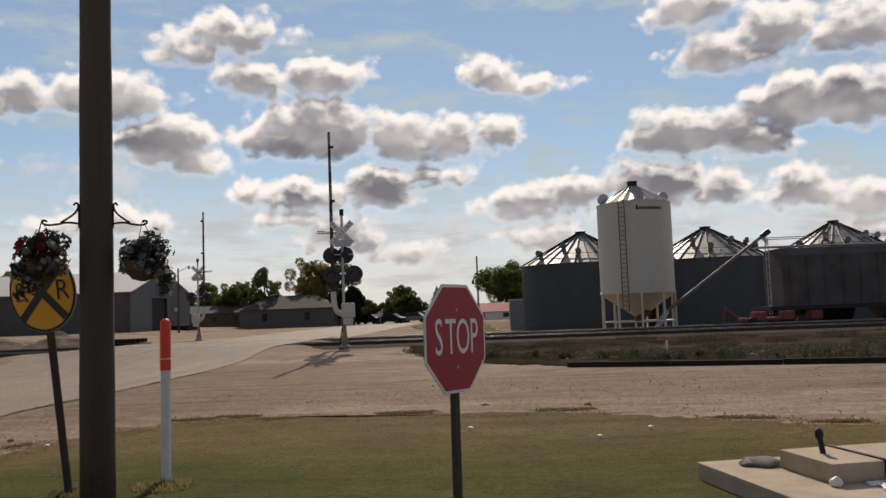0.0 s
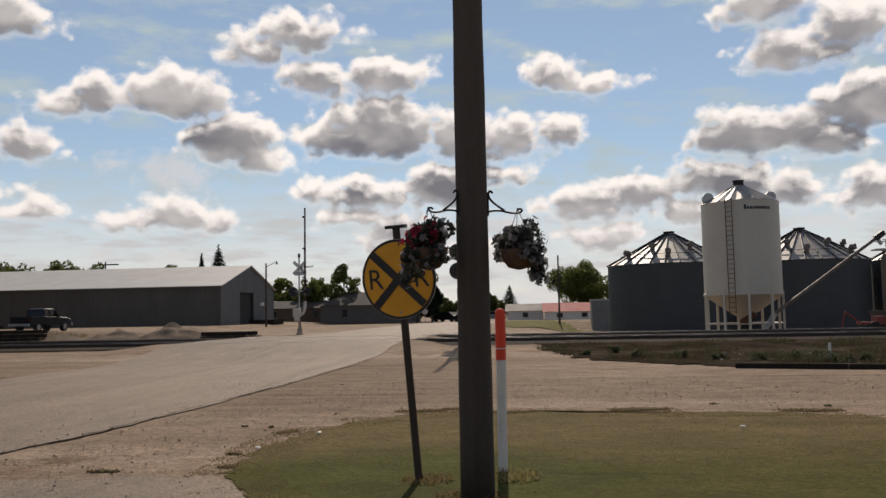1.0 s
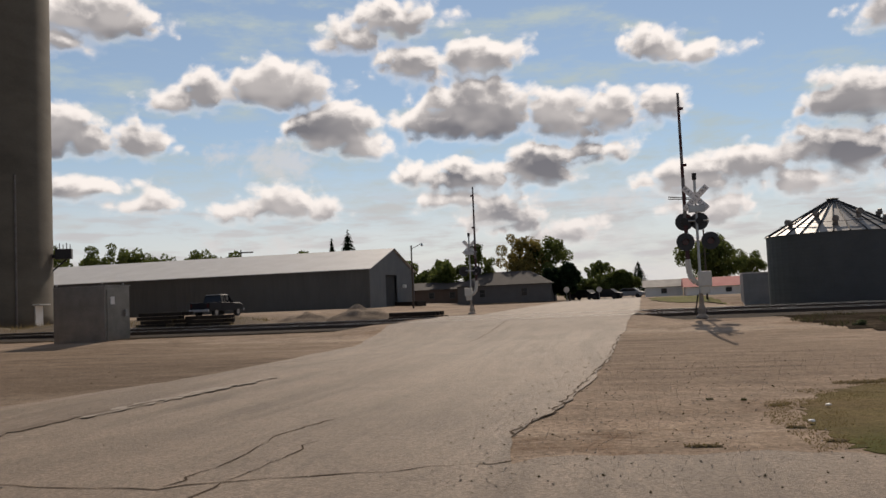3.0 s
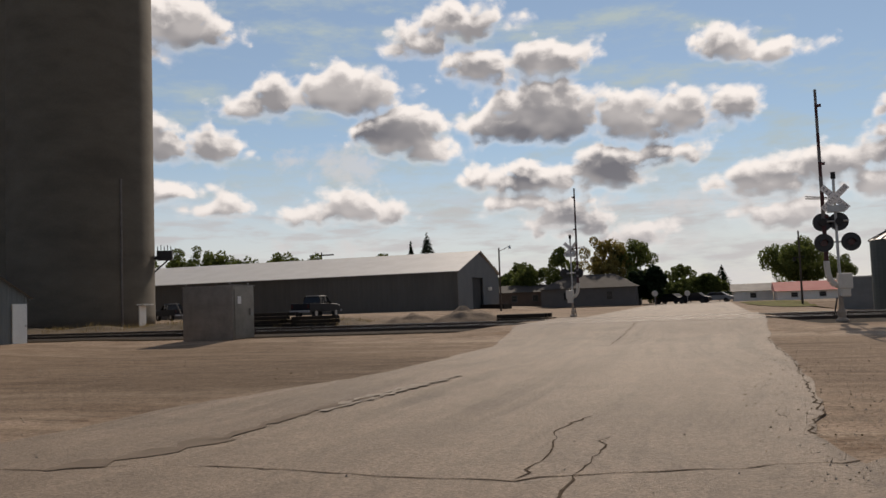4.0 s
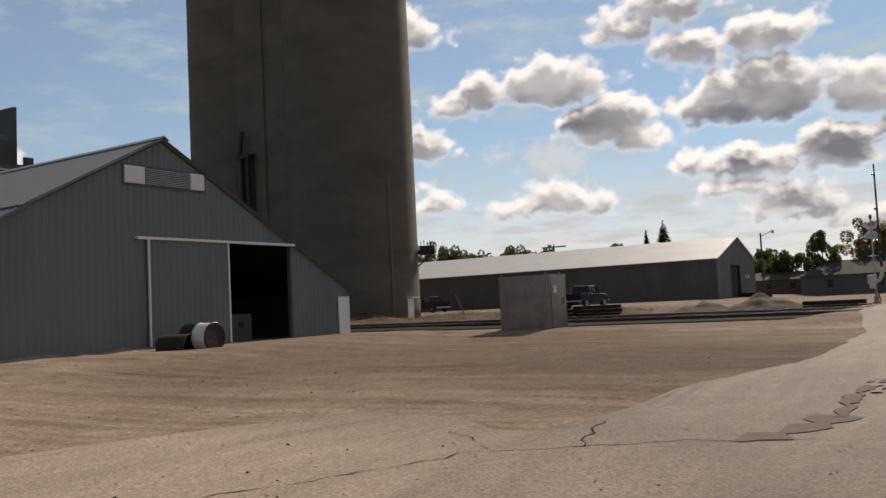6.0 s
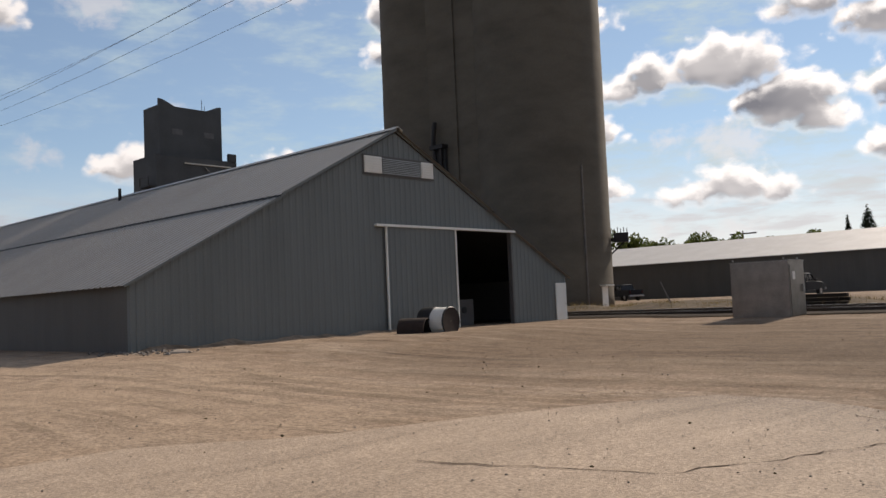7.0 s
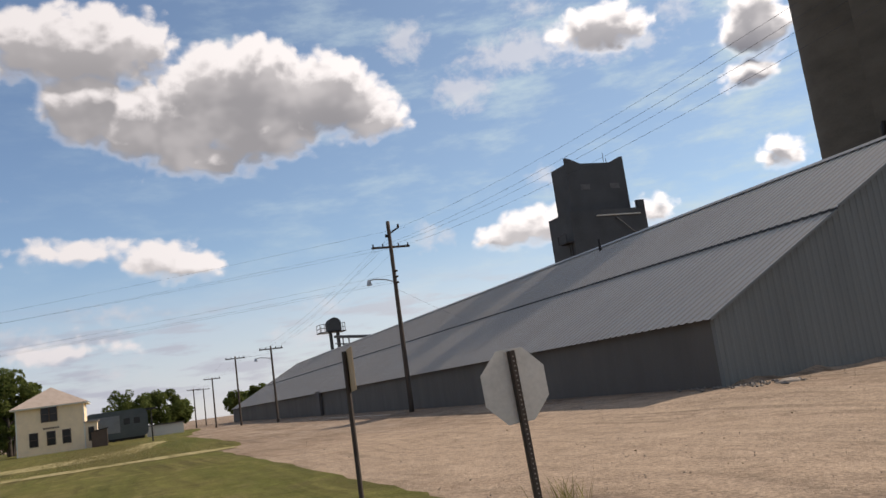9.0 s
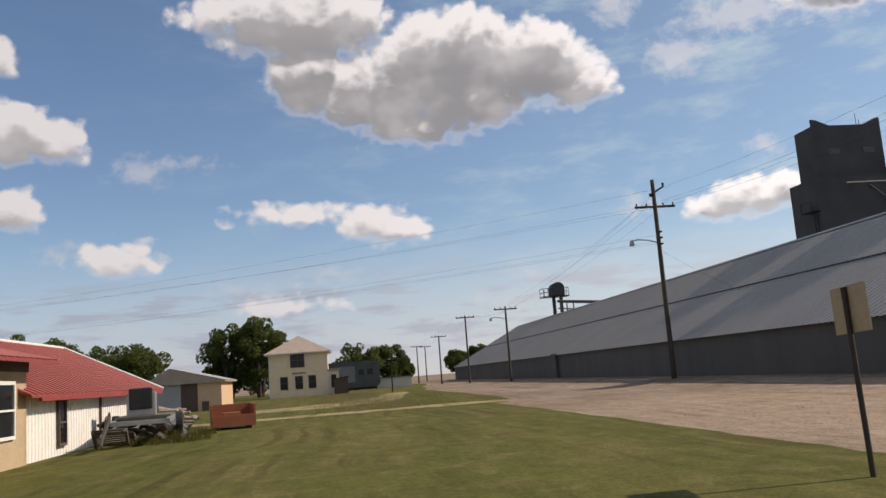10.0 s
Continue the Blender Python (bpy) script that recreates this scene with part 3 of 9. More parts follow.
PETAL = leaf_material("petunia_petals", (0.30, 0.03, 0.055), (0.16, 0.018, 0.035))
BASKET_LEAF = leaf_material("petunia_leaf", (0.028, 0.034, 0.028), (0.07, 0.078, 0.066))
ARM_RED = material("faded_arm_red", (0.055, 0.018, 0.018), 0.7, 0, (0.03, 0.013, 0.013), 0.5, 3, 40, 0.05)
ARM_WHITE = material("weathered_arm_white", (0.15, 0.14, 0.135), 0.7, 0, (0.08, 0.075, 0.07), 0.5, 3, 40, 0.05)
PETAL_PALE = leaf_material("pale_petals", (0.30, 0.28, 0.29), (0.14, 0.14, 0.14))
COCO = material("coco_basket_liner", (0.12, 0.065, 0.035), 0.95, 0, (0.07, 0.04, 0.025), 0.6, 14, 80, 0.7)
CABLE = material("power_cable", (0.035, 0.035, 0.038), 0.6, 0, (0.05, 0.05, 0.05), 0.4, 2, 20, 0.0)
ROCK = material("field_stone", (0.33, 0.275, 0.22), 0.9, 0, (0.20, 0.165, 0.13), 0.6, 5, 40, 0.5, obj_random=0.25)
YELLOW_CAP = material("yellow_hydrant_paint", (0.70, 0.48, 0.10), 0.55, 0, (0.5, 0.33, 0.08), 0.5, 6, 40, 0.1)
CAMPER = material("dull_camper_paint", (0.075, 0.088, 0.088), 0.6, 0.0, (0.05, 0.06, 0.06), 0.5, 0.8, 12, 0.05)
SILVER = material("silver_tank_paint", (0.20, 0.21, 0.22), 0.5, 0.3, (0.14, 0.15, 0.155), 0.5, 1, 12, 0.05)


# ---- building blocks ----
def link_mesh(name, bm, mat):
    me = bpy.data.meshes.new(name)
    bm.to_mesh(me)
    bm.free()
    me.materials.append(mat)
    return new(name, me)


def part(name, bm, mat, parent, label="", smooth=False):
    ob = link_mesh(name, bm, mat)
    ob.parent = parent
    if smooth:
        for p in ob.data.polygons:
            p.use_smooth = True
    if label:
        tagged(ob, label)
    return ob


def share(name, ob, parent, m):
    """Another part on the mesh of ob."""
    o = new(name, ob.data)
    o.parent = parent
    o.matrix_basis = m
    return o


def thing(name, m, label, category, group="", kind=""):
    e = new(name)
    e.empty_display_size = 0.2
    e.matrix_basis = m
    return tagged(e, label, category, group, kind)


def box(bm, x0, x1, y0, y1, z0, z1, m=None, bevel=0.0):
    r = bmesh.ops.create_cube(bm, size=1.0, matrix=Matrix.LocRotScale(((x0 + x1) / 2, (y0 + y1) / 2, (z0 + z1) / 2), None, (x1 - x0, y1 - y0, z1 - z0)))
    if bevel:
        es = list({e for v in r["verts"] for e in v.link_edges})
        r2 = bmesh.ops.bevel(bm, geom=es, offset=bevel, segments=2, affect="EDGES", profile=0.7)
        vs = list({v for f_ in r2["faces"] for v in f_.verts} | {v for v in r["verts"] if v.is_valid})
    else:
        vs = r["verts"]
    if m is not None:
        bmesh.ops.transform(bm, matrix=m, verts=vs)
    return vs


def tube(bm, a, b, r0, r1=None, n=10, caps=True):
    a, b = Vector(a), Vector(b)
    d = b - a
    m = Matrix.Translation((a + b) / 2) @ d.to_track_quat("Z", "Y").to_matrix().to_4x4()
    return bmesh.ops.create_cone(bm, cap_ends=caps, segments=n, radius1=r0, radius2=r0 if r1 is None else r1, depth=d.length, matrix=m)["verts"]


def poly(bm, pts):
    return bm.faces.new([bm.verts.new(p) for p in pts])


def prism(bm, outline, x0, x1):
    """An outline of (y, z) pushed from x0 to x1."""
    a = [bm.verts.new((x0, y, z)) for y, z in outline]
    b = [bm.verts.new((x1, y, z)) for y, z in outline]
    n = len(a)
    bm.faces.new(a), bm.faces.new(b[::-1])
    for i in range(n):
        bm.faces.new((a[i], b[i], b[(i + 1) % n], a[(i + 1) % n]))
    bmesh.ops.recalc_face_normals(bm, faces=bm.faces[:])


def lathe(bm, profile, n=32, close=False):
    """A profile of (radius, z) turned round the z axis."""
    rings = []
    for r, z in profile:
        rings.append([bm.verts.new((r * math.cos(2 * math.pi * i / n), r * math.sin(2 * math.pi * i / n), z)) for i in range(n)])
    for p, q in zip(rings, rings[1:]):
        for i in range(n):
            bm.faces.new((p[i], p[(i + 1) % n], q[(i + 1) % n], q[i]))
    if close:
        bm.faces.new(rings[0][::-1]), bm.faces.new(rings[-1])
    return rings


def ribbed_sheet(bm, length, height, pitch=0.3, rib=0.03, depth=0.025, outline=None):
    """A sheet in the xz plane, its ribs upright, facing -y. outline(x): the top and bottom at x."""
    xs = []
    x = 0.0
    while x < length - 1e-6:
        xs += [(x, 0), (x + pitch * 0.55, 0), (x + pitch * 0.65, depth), (x + pitch * 0.9, depth)]
        x += pitch
    xs = [(min(a, length), d) for a, d in xs] + [(length, 0)]
    prev = None
    for x, d in xs:
        lo, hi = outline(x) if outline else (0.0, height)
        cur = (bm.verts.new((x, -d, lo)), bm.verts.new((x, -d, hi)))
        if prev and x - px > 1e-5:
            bm.faces.new((prev[0], cur[0], cur[1], prev[1]))
        prev, px = cur, x


def cloud_mesh(name, verts, faces, mat, parent=None):
    me = bpy.data.meshes.new(name)
    me.from_pydata(verts, [], faces)
    me.materials.append(mat)
    ob = new(name, me)
    if parent is not None:
        ob.parent = parent
    return ob


def sstep(v):
    v = np.clip(v, 0, 1)
    return v * v * (3 - 2 * v)


def ground_z(x, y):
    x, y = np.asarray(x, float), np.asarray(y, float)
    rail = 0.24 * sstep((y - 24) / 7)
    yard = 0.30 * sstep((-31 - x) / 8) * sstep((y - 1.5) / 5)
    # the bins stand in a hollow behind the tracks, and the street climbs to the rails
    east = sstep((x + 4) / 5) * sstep((112 - y) / 12)
    hollow = east * (0.60 * sstep((y - 43) / 7) + 0.75 * sstep((y - 52) / 26))
    # the shed's raised gravel pad beyond the tracks
    pad = 0.42 * sstep((y - 50.5) / 4.5) * sstep((-30.5 - x) / 6) * sstep((x + 56 + 18 * sstep((y - 66) / 3)) / 4)
    return np.maximum(rail, yard) - hollow + pad


def street_hump(x, y):
    x, y = np.asarray(x, float), np.asarray(y, float)
    return 0.20 * sstep((y - 27.5) / 4.5) * sstep((47 - y) / 4) * sstep((x + 21.2) / 2) * sstep((-6.9 - x) / 2)


def gz(x, y):
    return float(ground_z(x, y))


# ---- ground ----
def build_ground():
    xs = np.concatenate([[-2500, -1400, -800, -450, -280], np.arange(-200, -24, 1.5), np.arange(-24, -4, 0.5), np.arange(-4, 70.1, 1.5), [120, 260, 450, 800, 1400, 2500]])
    ys = np.concatenate([[-2500, -1400, -800, -400, -200, -110], np.arange(-70, 26, 1.5), np.arange(26, 50, 0.5), np.arange(50, 140.1, 1.5), [190, 300, 450, 800, 1400, 2500]])
    X, Y = np.meshgrid(xs, ys)
    rng = np.random.default_rng(3)
    Z = ground_z(X, Y) + street_hump(X, Y)
    near = (np.abs(X + 60) < 130) & (np.abs(Y - 30) < 100)
    Z = Z + near * rng.normal(0, 0.004, Z.shape)
    n = len(xs)
    verts = np.stack([X.ravel(), Y.ravel(), Z.ravel()], 1).tolist()
    faces = [(j * n + i, j * n + i + 1, (j + 1) * n + i + 1, (j + 1) * n + i) for j in range(len(ys) - 1) for i in range(n - 1)]
    ob = cloud_mesh("ground", verts, faces, DIRT)
    for p in ob.data.polygons:
        p.use_smooth = True
    return tagged(ob, "packed tan gravel and dirt yard with wheel tracks", "ground", kind="structure")


def strip(name, rows, mat, lift, label, category="road", cells=6):
    """A sheet over the ground: rows of (left x, left y, right x, right y)."""
    verts, faces = [], []
    for x0, y0, x1, y1 in rows:
        for k in range(cells + 1):
            t = k / cells
            x, y = x0 + (x1 - x0) * t, y0 + (y1 - y0) * t
            verts.append((x, y, gz(x, y) + float(street_hump(x, y)) + lift))
    w = cells + 1
    for j in range(len(rows) - 1):
        for k in range(cells):
            faces.append((j * w + k, j * w + k + 1, (j + 1) * w + k + 1, (j + 1) * w + k))
    return tagged(cloud_mesh(name, verts, faces, mat), label, category, kind="structure")


def inside(px, py, pts):
    r = np.zeros(px.shape, bool)
    n = len(pts)
    for i in range(n):
        (x0, y0), (x1, y1) = pts[i], pts[(i + 1) % n]
        c = ((y0 > py) != (y1 > py)) & (px < (x1 - x0) * (py - y0) / (y1 - y0 + 1e-12) + x0)
        r ^= c
    return r


def smooth_outline(pts, n=6, rough=0.0, seed=1):
    rng = random.Random(seed)
    out = []
    k = len(pts)
    for i in range(k):
        p0, p1, p2, p3 = (Vector(pts[(i + j - 1) % k]) for j in range(4))
        for s in range(n):
            t = s / n
            q = 0.5 * ((2 * p1) + (p2 - p0) * t + (2 * p0 - 5 * p1 + 4 * p2 - p3) * t * t + (3 * p1 - p0 - 3 * p2 + p3) * t ** 3)
            out.append((q.x + rng.uniform(-rough, rough), q.y + rng.uniform(-rough, rough)))
    return out


def turf(name, outline, mat_soil, label, lift=0.014):
    bm = bmesh.new()
    vs = [bm.verts.new((x, y, gz(x, y) + lift)) for x, y in outline]
    low = [bm.verts.new((x, y, gz(x, y) - 0.03)) for x, y in outline]
    bm.faces.new(vs)
    for i in range(len(vs)):
        bm.faces.new((vs[i], vs[(i + 1) % len(vs)], low[(i + 1) % len(vs)], low[i]))
    bmesh.ops.recalc_face_normals(bm, faces=bm.faces[:])
    bmesh.ops.triangulate(bm, faces=bm.faces[:])
    return tagged(link_mesh(name, bm, mat_soil), label, "lawn", kind="structure")


def draped(name, outline, mat, label, lift, step, category):
    """A sheet of small cells that follows the ground within an outline."""
    p = np.array(outline)
    xs, ys = np.arange(p[:, 0].min(), p[:, 0].max(), step), np.arange(p[:, 1].min(), p[:, 1].max(), step)
    X, Y = np.meshgrid(xs, ys)
    ok = inside(X.ravel() + step / 2, Y.ravel() + step / 2, outline).reshape(X.shape)
    rng_ = np.random.default_rng(5)
    XJ, YJ = X + rng_.uniform(-0.3, 0.3, X.shape) * step, Y + rng_.uniform(-0.3, 0.3, X.shape) * step
    Z = ground_z(XJ, YJ) + lift
    n = len(xs)
    faces = [(j * n + i, j * n + i + 1, (j + 1) * n + i + 1, (j + 1) * n + i) for j in range(len(ys) - 1) for i in range(n - 1) if ok[j, i]]
    ob = cloud_mesh(name, np.stack([XJ.ravel(), YJ.ravel(), Z.ravel()], 1).tolist(), faces, mat)
    return tagged(ob, label, category, kind="structure")


def blades(name, outline, count, h0, h1, mat, label, seed, lift=0.015, width=0.006, sparse=None, lean=0.6):
    """Loose grass blades scattered over an outline, one mesh."""
    rng = np.random.default_rng(seed)
    pts = np.array(outline)
    lo, hi = pts.min(0), pts.max(0)
    P = np.empty((0, 2))
    while len(P) < count:
        q = rng.uniform(lo, hi, (count * 2, 2))
        q = q[inside(q[:, 0], q[:, 1], outline)]
        if sparse is not None:
            q = q[rng.uniform(0, 1, len(q)) < sparse(q[:, 0], q[:, 1])]
        P = np.concatenate([P, q])
    P = P[:count]
    a = rng.uniform(0, 2 * np.pi, count)
    h = rng.uniform(h0, h1, count)
    w = width * rng.uniform(0.7, 1.5, count)
    la, ll = rng.uniform(0, 2 * np.pi, count), h * lean * rng.uniform(0.2, 1, count)
    z = ground_z(P[:, 0], P[:, 1]) + lift - 0.01
    V = np.empty((count, 3, 3))
    V[:, 0] = np.stack([P[:, 0] - w * np.cos(a), P[:, 1] - w * np.sin(a), z], 1)
    V[:, 1] = np.stack([P[:, 0] + w * np.cos(a), P[:, 1] + w * np.sin(a), z], 1)
    V[:, 2] = np.stack([P[:, 0] + ll * np.cos(la), P[:, 1] + ll * np.sin(la), z + h], 1)
    F = np.arange(count * 3).reshape(-1, 3)
    ob = cloud_mesh(name, V.reshape(-1, 3).tolist(), F.tolist(), mat)
    return tagged(ob, label, "grass", kind="stuff")


build_ground()
jit = random.Random(5)


def fray(u, seed, wide=0.28, fine=0.12):
    """How far a worn edge wanders at u metres along it."""
    return wide * noise.noise(Vector((u * 0.35, seed, 0))) + fine * noise.noise(Vector((u * 1.9, seed + 9, 0))) + jit.uniform(-0.03, 0.03)


ns_rows = []
for y in np.arange(-1.0, 141, 0.33):
    xl = -18.9 + 1.2 * float(sstep((y - 8) / 8)) - 1.0 * float(sstep((y - 24) / 10)) - 2.6 * float(sstep((5 - y) / 5)) ** 2
    xr = float(np.interp(y, (5.5, 7.3, 8.0, 9.8, 12.5, 16.8, 26.0, 37.0), (-9.6, -9.88, -9.8, -9.55, -9.45, -9.25, -9.25, -8.7)))
    ns_rows.append((xl + fray(y, 1.0), y, xr + fray(y, 5.0, 0.10, 0.05), y))
strip("road_north", ns_rows, ASPHALT, 0.016, "worn grey-brown asphalt street with cracks", cells=8)
ew_rows = []
for x in np.arange(-26.0, 60.1, 0.33):
    north = float(np.interp(x, (-26.0, -24.8, -24.2, -23.2, -22.4, -20.7, -19.7, -18.5, -10.2, -9.5, -6.9, -6.5, -6.0, -5.4, -4.0, -2.5, 2.0), (-1.0, 0.5, 2.4, 4.6, 5.7, 5.5, 4.9, 4.8, 5.2, 6.3, 6.35, 6.0, 5.3, 4.4, 3.8, 3.2, 3.0)))
    ew_rows.append((x, -9.0, x, north + fray(x, 12.0, 0.3, 0.2)))
strip("road_east", ew_rows, ASPHALT, 0.012, "worn asphalt street edge dusted with gravel", cells=8)
s_rows = [(-27.2 + jit.uniform(-0.1, 0.1), y, -12.0, y) for y in np.arange(-90, -3.5, 1.5)]
strip("road_south", s_rows, ASPHALT, 0.008, "worn asphalt side street", cells=6)


def crack(pts, width, seed):
    """A ragged tar-dark crack that follows pts over the asphalt."""
    rng = random.Random(seed)
    line = []
    for (x0, y0), (x1, y1) in zip(pts, pts[1:]):
        n = max(2, int(math.hypot(x1 - x0, y1 - y0) / 0.18))
        for i in range(n):
            t = i / n
            line.append((x0 + (x1 - x0) * t + rng.gauss(0, 0.035), y0 + (y1 - y0) * t + rng.gauss(0, 0.035)))
    line.append(pts[-1])
    bm = bmesh.new()
    prev = None
    for i, (x, y) in enumerate(line):
        a, b = line[max(i - 1, 0)], line[min(i + 1, len(line) - 1)]
        d = Vector((b[0] - a[0], b[1] - a[1])).normalized()
        w = 0.62 * width * rng.uniform(0.12, 1.0)
        z = gz(x, y) + float(street_hump(x, y)) + 0.021
        cur = (bm.verts.new((x - d.y * w, y + d.x * w, z)), bm.verts.new((x + d.y * w, y - d.x * w, z)))
        if prev:
            bm.faces.new((prev[0], prev[1], cur[1], cur[0]))
        prev = cur
    bmesh.ops.recalc_face_normals(bm, faces=bm.faces[:])
    ob = link_mesh("pavement_crack", bm, TAR)
    return tagged(ob, "ragged dark crack across the asphalt", "crack", "cracks in the street", "structure")


for i, (pts, w) in enumerate([
        ([(-22.6, 0.1), (-21.4, 0.5), (-20.46, 0.75), (-20.1, 1.4), (-19.6, 2.5), (-19.2, 3.4), (-18.3, 4.0), (-17.4, 4.6), (-16.7, 4.75), (-15.9, 5.06), (-14.6, 5.0), (-13.9, 4.9), (-13.1, 4.8), (-12.4, 4.85), (-11.7, 5.2), (-10.9, 5.5), (-9.7, 6.0)], 0.030),
        ([(-12.4, 4.87), (-12.35, 5.7), (-12.42, 6.76), (-12.57, 7.1), (-12.5, 7.9), (-12.3, 8.6)], 0.026),
        ([(-12.0, 3.6), (-11.97, 4.3), (-11.97, 4.9), (-11.93, 5.7), (-11.9, 7.0)], 0.032),
        ([(-18.3, 4.0), (-18.5, 4.8), (-18.72, 5.8)], 0.034),
        ([(-19.1, 3.6), (-19.8, 4.3), (-20.4, 4.7)], 0.02),
        ([(-13.9, 24.5), (-13.8, 29.0), (-13.6, 34.0)], 0.03),
        ([(-9.92, 7.4), (-9.85, 8.0), (-9.6, 9.8), (-9.5, 12.5), (-9.3, 16.8), (-9.3, 26.0)], 0.03)]):
    crack(pts, w, 40 + i)
# the long patched seam in the west lane: a smear of darker filler that pales and breaks up northwards
SEAM_DARK = material("seam_filler", (0.132, 0.103, 0.078), 0.95, 0, (0.175, 0.137, 0.103), 0.9, 3, 40, 0.2, spec=0.1)
SEAM_PALE = material("pale_seam_filler", (0.30, 0.26, 0.215), 0.95, 0, (0.2, 0.165, 0.13), 0.7, 3, 40, 0.2, spec=0.1)
for i, (pts, w, filler) in enumerate([
        ([(-16.95, 4.65), (-16.6, 5.25), (-16.4, 5.75), (-16.25, 6.6)], 0.5, SEAM_DARK),
        ([(-16.3, 6.4), (-16.25, 7.4), (-16.34, 8.4), (-16.2, 9.7), (-16.12, 10.6)], 0.26, SEAM_DARK),
        ([(-16.2, 9.6), (-16.05, 11.2), (-16.0, 12.2), (-15.75, 13.0)], 0.2, SEAM_PALE),
        ([(-16.05, 8.8), (-15.98, 9.9), (-15.9, 11.0)], 0.13, SEAM_PALE),
        ([(-15.9, 10.9), (-15.8, 12.6), (-15.7, 14.2)], 0.2, SEAM_PALE)]):
    o = crack(pts, w, 70 + i)
    o.data.materials[0] = filler
    o.location.z = 0.004 * (i + 1)
    tagged(o, "long patched seam along the asphalt lane")

LAWN_NE = smooth_outline([(-6.75, 6.6), (-6.9, 8.3), (-6.7, 9.6), (-6.2, 10.7), (-5.2, 11.6), (-4.1, 11.8), (-3.1, 11.5), (-1.8, 11.4), (-0.6, 11.4), (0.9, 10.7),
                          (2.2, 9.8), (3.8, 8.9), (8.0, 8.4), (8.0, 3.4), (2.0, 3.2), (-2.5, 3.4), (-5.4, 4.6), (-6.1, 5.6)], 14, 0.10, 2)
LAWN_W = smooth_outline([(-27.6, -6.4), (-29.2, -5.8), (-33.0, -6.0), (-38.0, -6.0), (-46.0, -6.0), (-54.0, -6.2), (-61.5, -6.4), (-62.0, -9.0), (-61.0, -17.0), (-60.0, -22.0), (-60.0, -60.0), (-27.6, -60.0), (-27.4, -20.0)], 8, 0.10, 4)
LAWN_FAR = smooth_outline([(-63.4, -6.6), (-66.0, -4.6), (-80.0, -4.3), (-110.0, -4.5), (-125.0, -3.0), (-190.0, -4.0), (-190.0, -70.0), (-63.0, -70.0), (-61.6, -24.0), (-62.8, -16.0)], 8, 0.15, 6)
turf("lawn_1", LAWN_NE, SOIL, "short olive-green mown grass with bare edges", 0.008)
draped("trackside_soil", smooth_outline([(-3.4, 30.6), (-3.0, 27.0), (-1.5, 24.2), (1.0, 21.6), (4.0, 20.0), (8.0, 18.9), (14.0, 17.6), (34.0, 13.5), (34.0, 33.0), (10.0, 33.2), (-3.2, 33.0)], 8, 0.2, 9), TRACKSIDE, "dark weedy soil beside the tracks", 0.03, 0.3, "soil")
draped("trackside_soil", smooth_outline([(-76.0, 29.6), (-60.0, 30.4), (-48.0, 30.2), (-38.0, 30.8), (-30.0, 31.0), (-23.0, 31.2), (-20.5, 31.8), (-21.5, 33.0), (-50.0, 33.0), (-76.0, 33.0)], 8, 0.2, 12), TRACKSIDE, "strip of dark soil beside the tracks", 0.03, 0.3, "soil")
draped("lawn_4", smooth_outline([(-5.0, 66.0), (-0.5, 70.0), (2.0, 84.0), (3.0, 98.0), (-2.0, 112.0), (-7.0, 112.0), (-7.4, 90.0), (-6.6, 72.0)], 6, 0.3, 10), SOIL_W, "pale mown grass beside the far street", 0.05, 0.6, "lawn")
turf("lawn_2", LAWN_W, SOIL_W, "wide mown green lawn beside the gravel")
DRY_VERGE = smooth_outline([(-72.0, -14.6), (-74.2, -11.8), (-78.4, -9.4), (-91.0, -8.0), (-104.0, -6.6), (-104.0, -8.4), (-92.0, -10.2), (-85.0, -12.4), (-80.0, -15.8), (-78.0, -19.0), (-73.5, -18.6)], 6, 0.25, 14)
DRY_TURF = ground_material("dry_verge_turf", (0.36, 0.30, 0.16), (0.25, 0.215, 0.09), (0.40, 0.33, 0.195), 0.5, 30.0, blotch=(0.15, 0.14, 0.05), patch=0.3)
turf("lawn_5", DRY_VERGE, DRY_TURF, "pale dry strip of unwatered grass before the house", 0.022)
turf("lawn_3", LAWN_FAR, SOIL_W, "rough grass verge with dry patches")
draped("path", smooth_outline([(-61.0, -5.9), (-60.9, -12.0), (-60.2, -18.0), (-59.2, -24.0), (-57.0, -34.0), (-59.6, -34.0), (-61.8, -24.0), (-62.9, -18.0), (-63.5, -12.0), (-63.5, -5.9)], 8, 0.15, 15), DRY_TURF, "pale dusty track worn along the mown lawn", 0.034, 0.4, "path")
blades("grass", LAWN_NE, 90000, 0.004, 0.010, GRASS, "short green and straw-tinged mown grass", 11, width=0.005, sparse=lambda x, y: 0.45 + 0.55 * (np.sin(x * 1.3 + 1.2 * np.sin(y * 1.1)) * np.sin(y * 1.7 + np.sin(x * 0.9)) > -0.2))
blades("grass", LAWN_W, 110000, 0.006, 0.014, GRASS, "mown green grass with faint mower stripes", 12, width=0.011, sparse=lambda x, y: np.exp(-np.hypot(x + 26, y + 12) / 9))
blades("grass", LAWN_FAR, 24000, 0.012, 0.03, GRASS, "rough green grass", 13, width=0.03, sparse=lambda x, y: np.exp(-np.hypot(x + 62, y + 12) / 40))
blades("dry_grass", LAWN_FAR, 26000, 0.02, 0.07, DRYGRASS, "pale dry grass patches", 14, width=0.03, sparse=lambda x, y: np.exp(-(((y + 10.5 - 0.04 * (x + 62)) / 2.6) ** 2)) * np.exp(-np.abs(x + 80) / 30))


